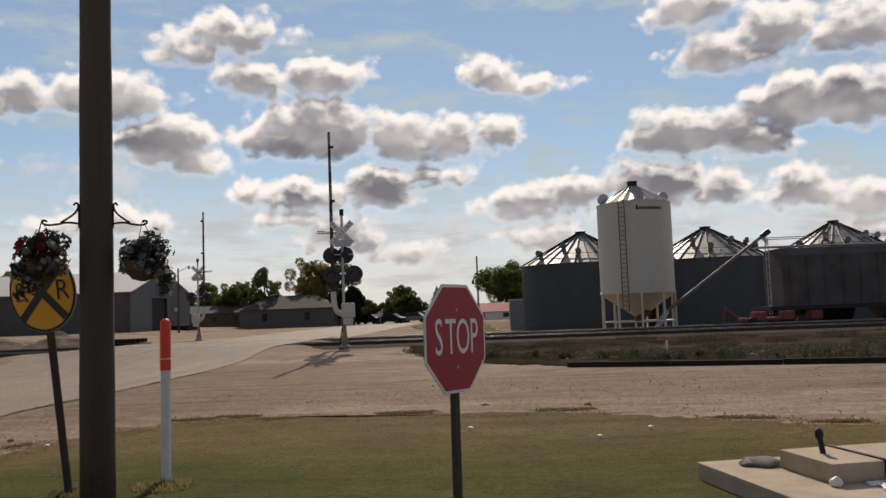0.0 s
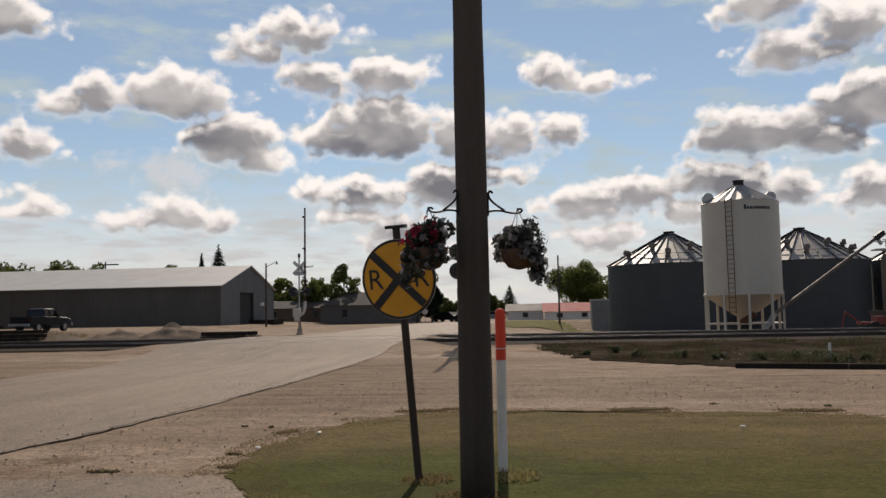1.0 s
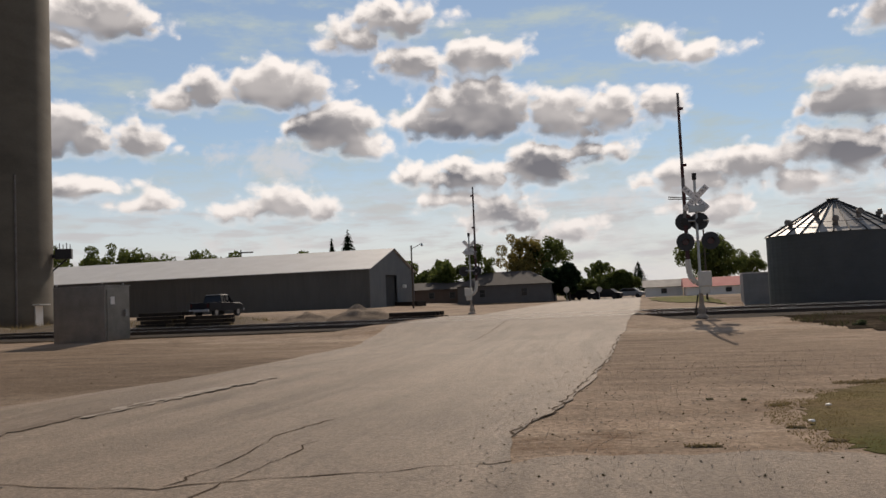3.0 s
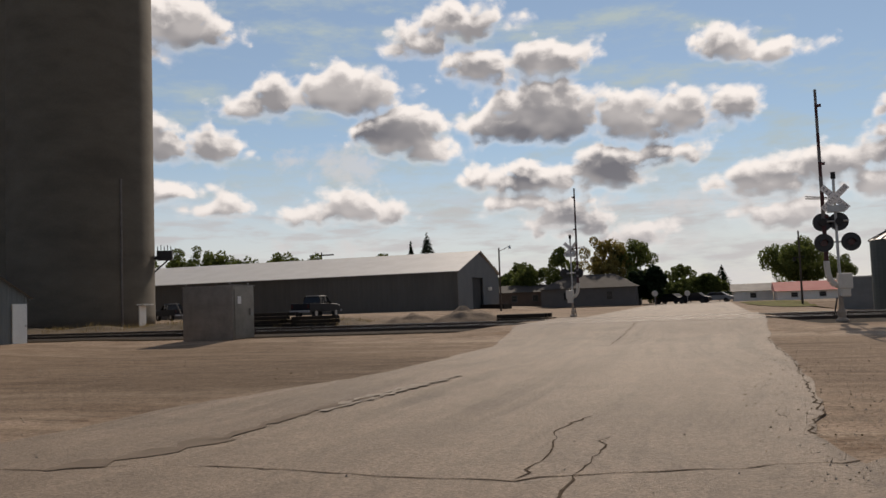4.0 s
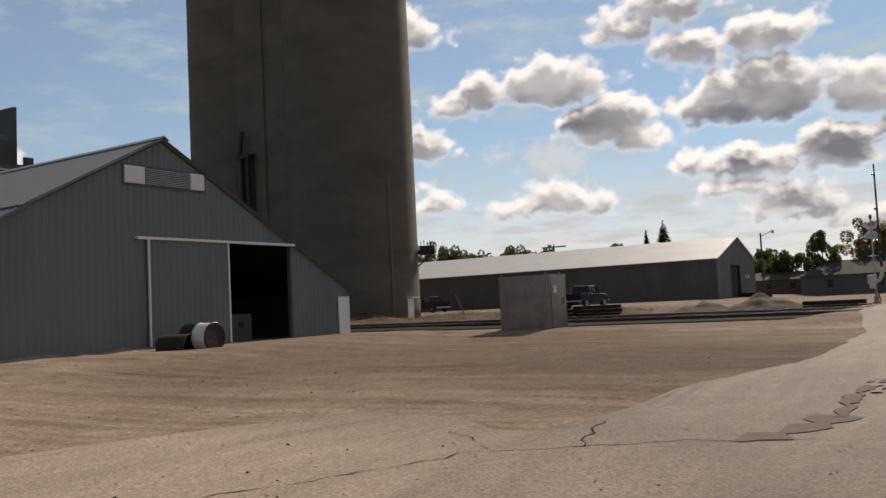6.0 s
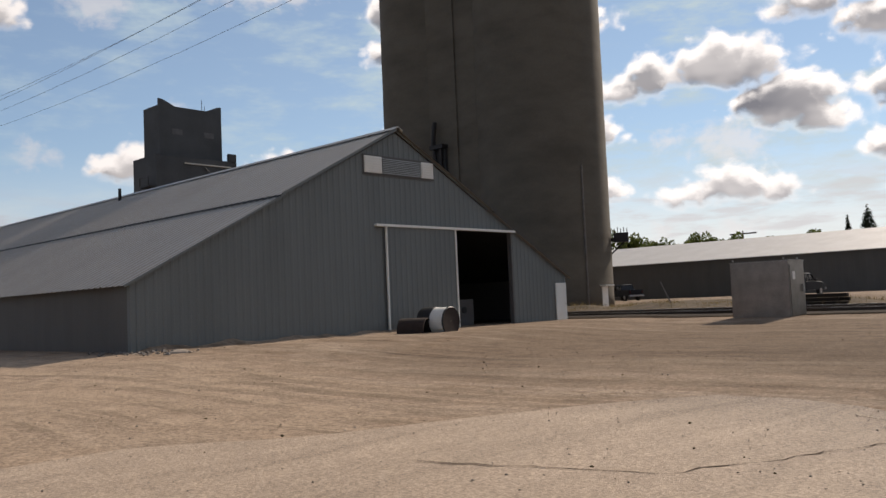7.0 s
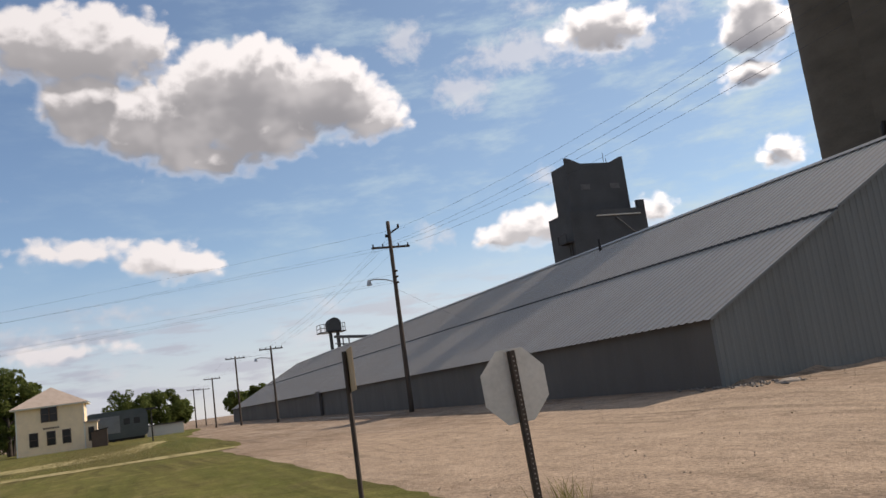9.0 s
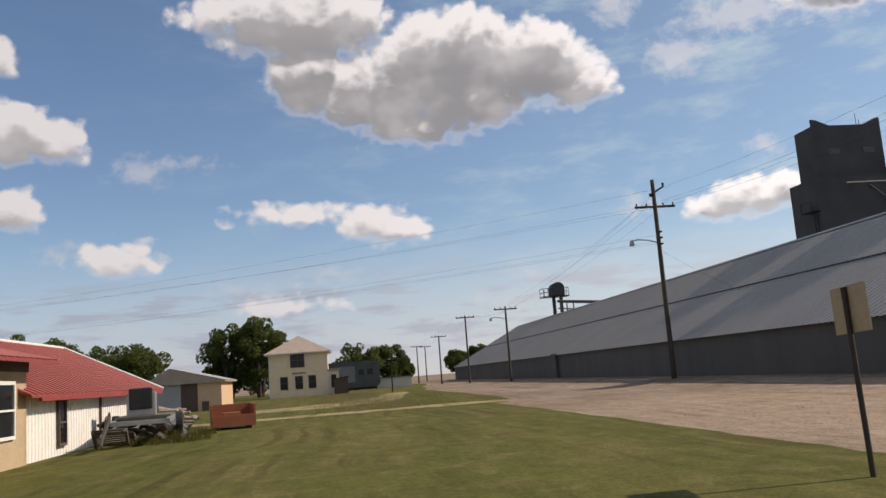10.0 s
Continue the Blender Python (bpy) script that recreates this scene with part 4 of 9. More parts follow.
def scatter_stones(name, count, region, r0, r1, mat, seed, label, skip=None):
    rng = np.random.default_rng(seed)
    base = np.array([(1, 0, 0), (-1, 0, 0), (0, 1, 0), (0, -1, 0), (0, 0, 1), (0, 0, -0.6)], float)
    tris = [(0, 2, 4), (2, 1, 4), (1, 3, 4), (3, 0, 4), (2, 0, 5), (1, 2, 5), (3, 1, 5), (0, 3, 5)]
    x = rng.uniform(region[0], region[1], count)
    y = rng.uniform(region[2], region[3], count)
    if skip is not None:
        k = skip(x, y)
        x, y = x[k], y[k]
    n = len(x)
    r = r0 + (r1 - r0) * rng.uniform(0, 1, n) ** 3
    V = base[None] * r[:, None, None] * rng.uniform(0.6, 1.3, (n, 6, 3))
    a = rng.uniform(0, 6.28, n)
    c, s = np.cos(a), np.sin(a)
    W = np.stack([V[..., 0] * c[:, None] - V[..., 1] * s[:, None], V[..., 0] * s[:, None] + V[..., 1] * c[:, None], V[..., 2] * 0.7], -1)
    W += np.stack([x, y, ground_z(x, y) + 0.02], 1)[:, None]
    F = (np.array(tris)[None] + (np.arange(n) * 6)[:, None, None]).reshape(-1, 3)
    return tagged(cloud_mesh(name, W.reshape(-1, 3).tolist(), F.tolist(), mat), label, "stones", kind="stuff")


def off_lawn(x, y):
    return ~(inside(x, y, LAWN_NE) | inside(x, y, LAWN_W) | inside(x, y, LAWN_FAR))


scatter_stones("yard_pebbles", 5000, (-9.4, 4, 6.3, 16), 0.004, 0.017, ROCK, 28, "loose pale pebbles on the bare corner", off_lawn)
scatter_stones("loose_gravel", 9000, (-34, 12, -5, 22), 0.003, 0.016, ROCK, 21, "loose pale gravel stones on the yard", off_lawn)
scatter_stones("loose_gravel", 3000, (-62, -24, -8, 24), 0.005, 0.024, ROCK, 22, "scattered gravel stones and small clods", off_lawn)
scatter_stones("edge_gravel", 900, (-10.2, -7.6, 5.0, 9.0), 0.003, 0.014, ROCK, 26, "loose gravel strewn over the pavement edge", off_lawn)
scatter_stones("edge_gravel", 800, (-24, -16.5, 0.5, 6.5), 0.003, 0.014, ROCK, 27, "loose gravel strewn over the pavement edge", off_lawn)
scatter_stones("soil_clods", 2600, (-10.5, 8, 4.8, 18), 0.004, 0.02, SOD, 24, "dark brown clods on the bare yard", off_lawn)
scatter_stones("track_riprap", 900, (1.5, 15.0, 22.4, 26.4), 0.02, 0.11, RUBBLE, 29, "broken pale rubble on the track bank", lambda x, y: np.sin(x * 1.7 + y) * np.cos(y * 2.1 - x * 0.6) > 0.1)
scatter_stones("soil_clods", 260, (-48, -18, -3, 22), 0.008, 0.03, SOD, 25, "dark brown clods on the gravel yard", off_lawn)
scatter_stones("foundation_rubble", 1100, (-45.0, -38.6, 5.0, 8.8), 0.015, 0.10, RUBBLE, 23, "broken grey rubble at the warehouse corner", lambda x, y: ((x > -41.9) | (y < 6.9)) & (np.hypot((x + 41.6) / 3.2, (y - 7.2) / 1.5) < 0.6 + 0.4 * np.sin(x * 5) * np.cos(y * 7)))


def turf_clump(x, y, rx, ry, h, turn, seed):
    """A worn mat of dry sod left on the bare yard, with blades standing on it."""
    rng = random.Random(seed)
    bm = bmesh.new()
    n = 22
    ring = [1 + rng.uniform(-0.5, 0.45) for _ in range(n)]
    loops = []
    for f_, z in ((1.0, -0.02), (0.8, h * 0.6), (0.45, h)):
        loops.append([bm.verts.new((rx * ring[i] * f_ * math.cos(6.2832 * i / n), ry * ring[i] * f_ * math.sin(6.2832 * i / n), z * rng.uniform(0.7, 1.2))) for i in range(n)])
    for a, b in zip(loops, loops[1:]):
        for i in range(n):
            bm.faces.new((a[i], a[(i + 1) % n], b[(i + 1) % n], b[i]))
    bm.faces.new(loops[-1])
    t = thing("turf_clump", pose(x, y, gz(x, y), 0, 0, turn), "worn brown mat of dry sod on the gravel", "turf clump", "turf clumps round the lawn")
    part("sod", bm, SOD, t, smooth=True)
    r2 = np.random.default_rng(seed)
    k = int(260 * rx * ry / 0.05)
    a, d = r2.uniform(0, 6.283, k), np.sqrt(r2.uniform(0, 1, k)) * 1.02
    p = np.stack([rx * d * np.cos(a), ry * d * np.sin(a), np.full(k, h * 0.5)], 1)
    hh = r2.uniform(0.01, 0.035, k)
    side = r2.normal(0, 1, (k, 3)) * 0.006
    tip = p + np.stack([r2.normal(0, 0.012, k), r2.normal(0, 0.012, k), hh], 1)
    V = np.stack([p - side, p + side, tip], 1).reshape(-1, 3)
    o = cloud_mesh("straw", V.tolist(), np.arange(k * 3).reshape(-1, 3).tolist(), STRAW, t)
    tagged(o, kind="stuff")


for i, (x, y, rx, ry, turn) in enumerate(((-5.5, 11.75, 0.45, 0.12, 8), (-4.85, 11.98, 0.38, 0.13, -5), (-4.15, 11.5, 0.36, 0.12, 5), (-8.05, 6.72, 0.16, 0.06, 0), (-7.1, 7.77, 0.10, 0.05, 0),
                                          (-6.86, 7.0, 0.12, 0.08, 30), (-7.0, 9.45, 0.2, 0.1, 40), (-2.2, 11.75, 0.5, 0.13, 2), (0.2, 11.5, 0.45, 0.12, -6), (2.4, 10.0, 0.4, 0.12, -15), (3.4, 9.4, 0.36, 0.1, -10))):
    turf_clump(x, y, rx, ry, 0.026, turn, 700 + i)
# straw and bare-rooted grass round the lawn's worn rim
RIM = [(x + 0.35 * math.copysign(1, x + 1.0) * (abs(x + 1) > 3), y + (0.3 if y > 7 else -0.25)) for x, y in LAWN_NE]
def rim_density(x, y):
    inner = inside(x, y, [(q[0] * 0.93 - 0.05, (q[1] - 7.5) * 0.85 + 7.5) for q in LAWN_NE])
    wave = np.sin(x * 2.3 + 1.1 * np.sin(y * 1.7)) * np.sin(y * 2.9 + 0.7 * np.sin(x * 3.1))
    return np.where(inner, 0.02, 0.5) * (wave > -0.1)


blades("dry_grass", RIM, 26000, 0.005, 0.02, STRAW, "brown straw on the lawn's worn rim", 17, width=0.006, sparse=rim_density)


# ---- railway ----
def track(y, x0, x1, seed, name="railway_track"):
    t = thing(name, pose(0, 0, 0), "straight railway track with dark ties and rusty rails on ballast", "railway track", "railway tracks", "structure")
    bm = bmesh.new()
    xs = np.arange(x0, x1 + 0.1, 4.0)
    prev = None
    for x in xs:
        z = gz(x, y)
        cur = [bm.verts.new((x, y + dy, z + dz)) for dy, dz in ((-3.0, -0.03), (-1.5, 0.09), (1.5, 0.09), (3.0, -0.03))]
        if prev:
            for i in range(3):
                bm.faces.new((prev[i], cur[i], cur[i + 1], prev[i + 1]))
        prev = cur
    bmesh.ops.recalc_face_normals(bm, faces=bm.faces[:])
    part("ballast", bm, BALLAST, t)
    for dy in (-0.7175, 0.7175):
        bm = bmesh.new()
        z = gz((x0 + x1) / 2 + 30, y) - 0.06
        box(bm, x0, x1, y + dy - 0.07, y + dy + 0.07, z + 0.12, z + 0.14)
        box(bm, x0, x1, y + dy - 0.012, y + dy + 0.012, z + 0.14, z + 0.25)
        box(bm, x0, x1, y + dy - 0.037, y + dy + 0.037, z + 0.25, z + 0.283)
        rail = part("rail", bm, RAIL, t)
        bm = bmesh.new()
        box(bm, x0, x1, y + dy - 0.03, y + dy + 0.03, z + 0.283, z + 0.29)
        part("running_surface", bm, RAIL_HEAD, rail, "worn shiny rail head")
    bm = bmesh.new()
    box(bm, -0.11, 0.11, -1.28, 1.28, 0, 0.1)
    first = None
    rng = random.Random(seed)
    k = 0
    far = bmesh.new()
    for x in np.arange(x0 + 0.3, x1, 0.55):
        m = pose(x + rng.uniform(-0.03, 0.03), y, gz(x, y) - 0.01, 0, 0, rng.uniform(-2, 2))
        if -48 < x < 14 and k < 115:
            if first is None:
                first = part("tie", bm, TIMBER, t)
                first.matrix_basis = m
            else:
                share("tie", first, t, m)
            k += 1
        else:
            box(far, -0.11, 0.11, -1.28, 1.28, 0, 0.1, m)
    o = part("far_ties", far, TIMBER, t)
    tagged(o, kind="stuff")
    return t


track(34.2, -120, 120, 1)
track(39.6, -120, 120, 2)
track(48.0, 4, 120, 3)
# road panels in the crossing
strip("crossing", [(-18.6, y, -8.9, y) for y in np.arange(31.8, 42.6, 0.5)], ASPHALT, 0.024, "asphalt crossing panel level with the rails", "road crossing", 6)


for yr in (33.4825, 34.9175, 38.8825, 40.3175):
    side = 0.075 if yr in (33.4825, 38.8825) else -0.075
    strip("flangeway", [(x, yr + side - 0.035, x, yr + side + 0.035) for x in np.arange(-18.6, -8.8, 0.6)], TIMBER, 0.030, "dark flangeway groove beside the rail in the crossing", "road crossing", 1)


def timber_edge():
    t = thing("timber_edging", pose(0, 0, 0), "row of dark railway timbers laid on the gravel", "timber")
    rng = random.Random(4)
    x = 1.23
    while x < 22:
        bm = bmesh.new()
        box(bm, 0.0, 2.56, -0.09, 0.09, 0, 0.14, bevel=0.015)
        o = part("beam", bm, TIMBER, t)
        y = 20.64 - 0.30 * (x - 1.23)
        o.matrix_basis = pose(x, y, gz(x, y) + rng.uniform(-0.015, 0.0), rng.uniform(-2, 2), rng.uniform(-0.2, 0.2), -16.7 + rng.uniform(-0.4, 0.4))
        x += 2.47


timber_edge()

# ---- big warehouse ----
WX, WY0, WY1, WRIDGE = -42.13, 7.08, 30.45, 18.76
W_EAVE, W_TOP, W_LEN = 2.50, 8.60, 128.0


def warehouse():
    w = thing("warehouse", pose(WX, WY0, 0.12), "long grey ribbed-steel grain warehouse with sliding door", "warehouse")
    W, half = WY1 - WY0, WRIDGE - WY0
    eave, top = W_EAVE - 0.12, W_TOP - 0.12
    slope = (top - eave) / half

    def roofline(y):
        return eave + slope * (half - abs(y - half))

    d0, d1, dt = 22.15 - WY0, 26.12 - WY0, 4.62 - 0.12
    # the gable end in ribbed sheets round the door opening; local x runs along the wall
    def gable(name, a, b, lo):
        bm = bmesh.new()
        ribbed_sheet(bm, b - a, 1, 0.3, 0.03, 0.018, lambda x: (lo, max(roofline(a + x), lo + 0.01)))
        o = part(name, bm, WALL_STEEL, w)
        o.matrix_basis = pose(0, a, 0, 0, 0, 90)
        return o

    gable("gable_wall", 0, half, 0.0)
    gable("gable_wall", half, d0, 0.0)
    gable("gable_wall", d0, d1, dt)
    gable("gable_wall", d1, W, 0.0)
    bm = bmesh.new()
    prism(bm, [(0, 0), (0, eave), (half, top), (d0, roofline(d0)), (d0, 0)], -0.16, -0.04)
    prism(bm, [(d0, dt), (d0, roofline(d0)), (d1, roofline(d1)), (d1, dt)], -0.16, -0.04)
    prism(bm, [(d1, 0), (d1, roofline(d1)), (W, eave), (W, 0)], -0.16, -0.04)
    part("gable_frame", bm, GREY_SIDING, w)
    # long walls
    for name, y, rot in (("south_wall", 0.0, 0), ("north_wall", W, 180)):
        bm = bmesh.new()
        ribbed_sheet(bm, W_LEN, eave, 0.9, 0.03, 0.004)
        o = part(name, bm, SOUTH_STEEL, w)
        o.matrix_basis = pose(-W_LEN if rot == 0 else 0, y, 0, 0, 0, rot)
    bm = bmesh.new()
    prism(bm, [(0, 0), (0, eave), (half, top), (W, eave), (W, 0)], -W_LEN - 0.1, -W_LEN)
    part("end_wall", bm, WALL_STEEL, w)
    # floor coloured near-black so that the inside stays as dark as its shade
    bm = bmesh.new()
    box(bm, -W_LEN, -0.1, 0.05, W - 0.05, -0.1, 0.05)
    part("floor_slab", bm, TIMBER, w, "warehouse floor coloured near-black for the unlit inside")
    # added dark sheet under the roof, painting the gloom seen through the door
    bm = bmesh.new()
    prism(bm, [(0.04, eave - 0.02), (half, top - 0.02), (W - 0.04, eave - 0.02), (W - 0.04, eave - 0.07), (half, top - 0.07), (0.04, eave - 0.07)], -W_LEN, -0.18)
    part("roof_shade_sheet", bm, DARK_IN, w, "added dark sheet for the unlit underside of the roof")

    # roof: lower and upper courses of ribbed panels, with the step between them
    def course(name, s0, s1, lift, side):
        bm = bmesh.new()
        L = math.hypot(half, top - eave)
        pitch, depth = 0.42, 0.035
        n = int((W_LEN + 0.5) / pitch)
        pts = []
        for i in range(n):
            x = 0.2 - i * pitch
            pts += [(x, 0), (x - pitch * 0.6, 0), (x - pitch * 0.7, depth), (x - pitch * 0.9, depth)]
        prev = None
        for x, d in pts:
            cur = []
            for s in (s0, s1):
                y = half * s / L
                z = eave + (top - eave) * s / L + lift + d
                cur.append(bm.verts.new((x, y if side > 0 else W - y, z)))
            if prev:
                bm.faces.new((prev[0], cur[0], cur[1], prev[1]))
            prev = cur
        bmesh.ops.recalc_face_normals(bm, faces=bm.faces[:])
        return part(name, bm, ROOF_STEEL, w)

    L = math.hypot(half, top - eave)
    s_mid = L * 0.485
    for side in (1, -1):
        course("lower_roof", -0.35, s_mid + 0.3, 0.05, side)
        course("upper_roof", s_mid, L, 0.14, side)
        bm = bmesh.new()
        y, z = half * s_mid / L, eave + (top - eave) * s_mid / L
        if side < 0:
            y = W - y
        # black strip paints the shadow line under the upper course
        box(bm, -W_LEN, 0.22, y - 0.02, y + 0.02, z + 0.06, z + 0.138)
        part("roof_step_shadow", bm, BLACK, w, "black strip painting the shadow under the upper roof course")
        # rake trim
        bm = bmesh.new()
        a = (0.1, 0 if side > 0 else W, eave - 0.02)
        b = (0.1, half, top + 0.02)
        v = Vector(b) - Vector(a)
        m = Matrix.Translation((Vector(a) + Vector(b)) / 2) @ v.to_track_quat("Y", "Z").to_matrix().to_4x4()
        box(bm, 0.07, 0.105, -v.length / 2 - 0.3, 0.0, 0.0, 0.08, m)
        box(bm, 0.07, 0.105, 0.0, v.length / 2, 0.05, 0.15, m)
        part("rake_trim", bm, WALL_STEEL, w)
    bm = bmesh.new()
    prism(bm, [(half - 0.3, top + 0.06), (half, top + 0.24), (half + 0.3, top + 0.06), (half, top + 0.19)], -W_LEN, 0.25)
    part("ridge_cap", bm, ROOF_STEEL, w)
    # sliding door on its rail
    bm = bmesh.new()
    s0, s1 = 17.95 - WY0, 22.12 - WY0
    ribbed_sheet(bm, s1 - s0, dt, 0.3, 0.03, 0.018, lambda x: (0.12, dt))
    door = part("sliding_door", bm, WALL_STEEL, w, "grey ribbed sliding door with white edges")
    door.matrix_basis = pose(0.12, s0, 0, 0, 0, 90)
    for a, b, z0, z1 in ((-0.035, 0.035, 0.12, dt), (s1 - s0 - 0.035, s1 - s0 + 0.035, 0.12, dt)):
        bm = bmesh.new()
        box(bm, a, b, -0.06, 0.02, z0, z1)
        part("edge_trim", bm, WHITE, door, "white edge trim")
    bm = bmesh.new()
    box(bm, 0.04, 0.22, 17.4 - WY0, 26.32 - WY0, dt + 0.0, dt + 0.10)
    part("door_rail", bm, WHITE, w, "white door rail")
    bm = bmesh.new()
    box(bm, 0.0, 0.07, d1 - 0.02, d1 + 0.05, 0.0, dt)
    part("door_jamb", bm, GREY_SIDING, w)
    # louvre band high in the gable
    lv = bmesh.new()
    box(lv, 0.03, 0.06, 16.9 - WY0, 20.98 - WY0, 6.60, 7.42)
    louvre = part("gable_louvre", lv, GREY_SIDING, w, "louvred vent between two white panels")
    for a, b in ((16.96, 17.9), (20.2, 20.92)):
        bm = bmesh.new()
        box(bm, 0.06, 0.10, a - WY0, b - WY0, 6.68, 7.36)
        part("vent_panel", bm, WHITE, louvre, "white slatted panel")
        for k in range(6):
            bm = bmesh.new()
            box(bm, 0.10, 0.125, a - WY0 + 0.03, b - WY0 - 0.03, 6.72 + k * 0.105, 6.77 + k * 0.105)
            part("slat", bm, WHITE, louvre)
    for k in range(9):
        bm = bmesh.new()
        box(bm, 0.06, 0.12, 17.95 - WY0, 20.15 - WY0, 6.70 + k * 0.073, 6.725 + k * 0.073, None)
        part("slat", bm, GALV, louvre)
    bm = bmesh.new()
    box(bm, -0.16, 0.035, -0.035, 0.12, 0.0, eave)
    part("corner_trim", bm, WALL_STEEL, w)
    bm = bmesh.new()
    box(bm, -0.16, 0.035, W - 0.12, W + 0.035, 0.0, eave)
    part("corner_trim", bm, WALL_STEEL, w)
    # white walk door
    bm = bmesh.new()
    box(bm, 0.04, 0.10, 29.56 - WY0, 30.42 - WY0, 0.02, 2.05)
    wd = part("walk_door", bm, WHITE, w, "white steel walk door")
    bm = bmesh.new()
    bmesh.ops.create_uvsphere(bm, u_segments=8, v_segments=6, radius=0.04, matrix=pose(0.15, 30.3 - WY0, 1.0))
    part("door_knob", bm, STEEL, wd)
    # concrete apron below the opening
    bm = bmesh.new()
    box(bm, 0.0, 1.1, d0 - 0.4, d1 + 0.5, -0.02, 0.10, bevel=0.03)
    part("threshold", bm, CONC_SLAB, w, "pale concrete threshold")
    # small vent pipe near the ridge and a side door on the long wall
    bm = bmesh.new()
    tube(bm, (-23.0, half - 0.8, top - 0.3), (-23.0, half - 0.8, top + 0.45), 0.09, n=12)
    part("vent_pipe", bm, IRON, w)
    bm = bmesh.new()
    box(bm, -58.6, -57.0, -0.30, -0.05, 0.0, eave + 0.05)
    part("side_door", bm, GREY_SIDING, w, "grey side door in a boxed frame")
    return w


warehouse()


def machine_leg():
    """The elevator leg that rises through the far end of the warehouse roof."""
    g = thing("bucket_elevator", pose(-149.5, 21.1, 0.2), "dark steel bucket elevator with a railed head platform", "bucket elevator")
    for dy in (-0.55, 0.6):
        bm = bmesh.new()
        box(bm, -0.5, 0.1, dy - 0.2, dy + 0.2, 0, 12.2)
        part("legging", bm, TOWER, g)
    bm = bmesh.new()
    prof = [(-1.0, 11.9), (-1.0, 13.0)] + [(1.0 * -math.cos(a), 13.0 + 0.95 * math.sin(a)) for a in np.linspace(0.2, math.pi - 0.2, 9)] + [(1.0, 13.0), (1.0, 11.9)]
    prism(bm, prof, -1.3, 0.9)
    part("head", bm, TOWER, g)
    bm = bmesh.new()
    box(bm, -1.4, 1.2, -2.5, 1.65, 11.7, 11.82)
    part("platform", bm, IRON, g)
    for x, y in ((-1.3, -2.4), (1.1, -2.4), (1.1, -1.7), (-1.3, -1.7), (1.1, 1.2), (1.1, 1.55)):
        bm = bmesh.new()
        tube(bm, (x, y, 11.8), (x, y, 13.0), 0.05, n=6)
        part("post", bm, STEEL, g)
    for z in (12.4, 13.0):
        bm = bmesh.new()
        tube(bm, (1.1, -2.4, z), (1.1, -1.0, z), 0.045, n=6)
        tube(bm, (-1.3, -2.4, z), (1.1, -2.4, z), 0.045, n=6)
        part("handrail", bm, IRON, g)
        bm = bmesh.new()
        tube(bm, (1.1, 1.0, z), (1.1, 1.55, z), 0.045, n=6)
        part("handrail", bm, IRON, g)
    bm = bmesh.new()
    for (za, zb, ln) in ((11.0, 8.0, 31.0), (9.9, 8.3, 17.0)):
        tube(bm, (0.2, 0, za), (ln, 0, zb), 0.22 if ln > 20 else 0.1, n=6)
    for x in (1.5, 5.0, 8.5):
        tube(bm, (x, 0, 8.4), (x, 0, 11.0 - 0.097 * x), 0.09, n=6)
    part("conveyor", bm, TOWER, g, "dark conveyor running along the ridge")


machine_leg()


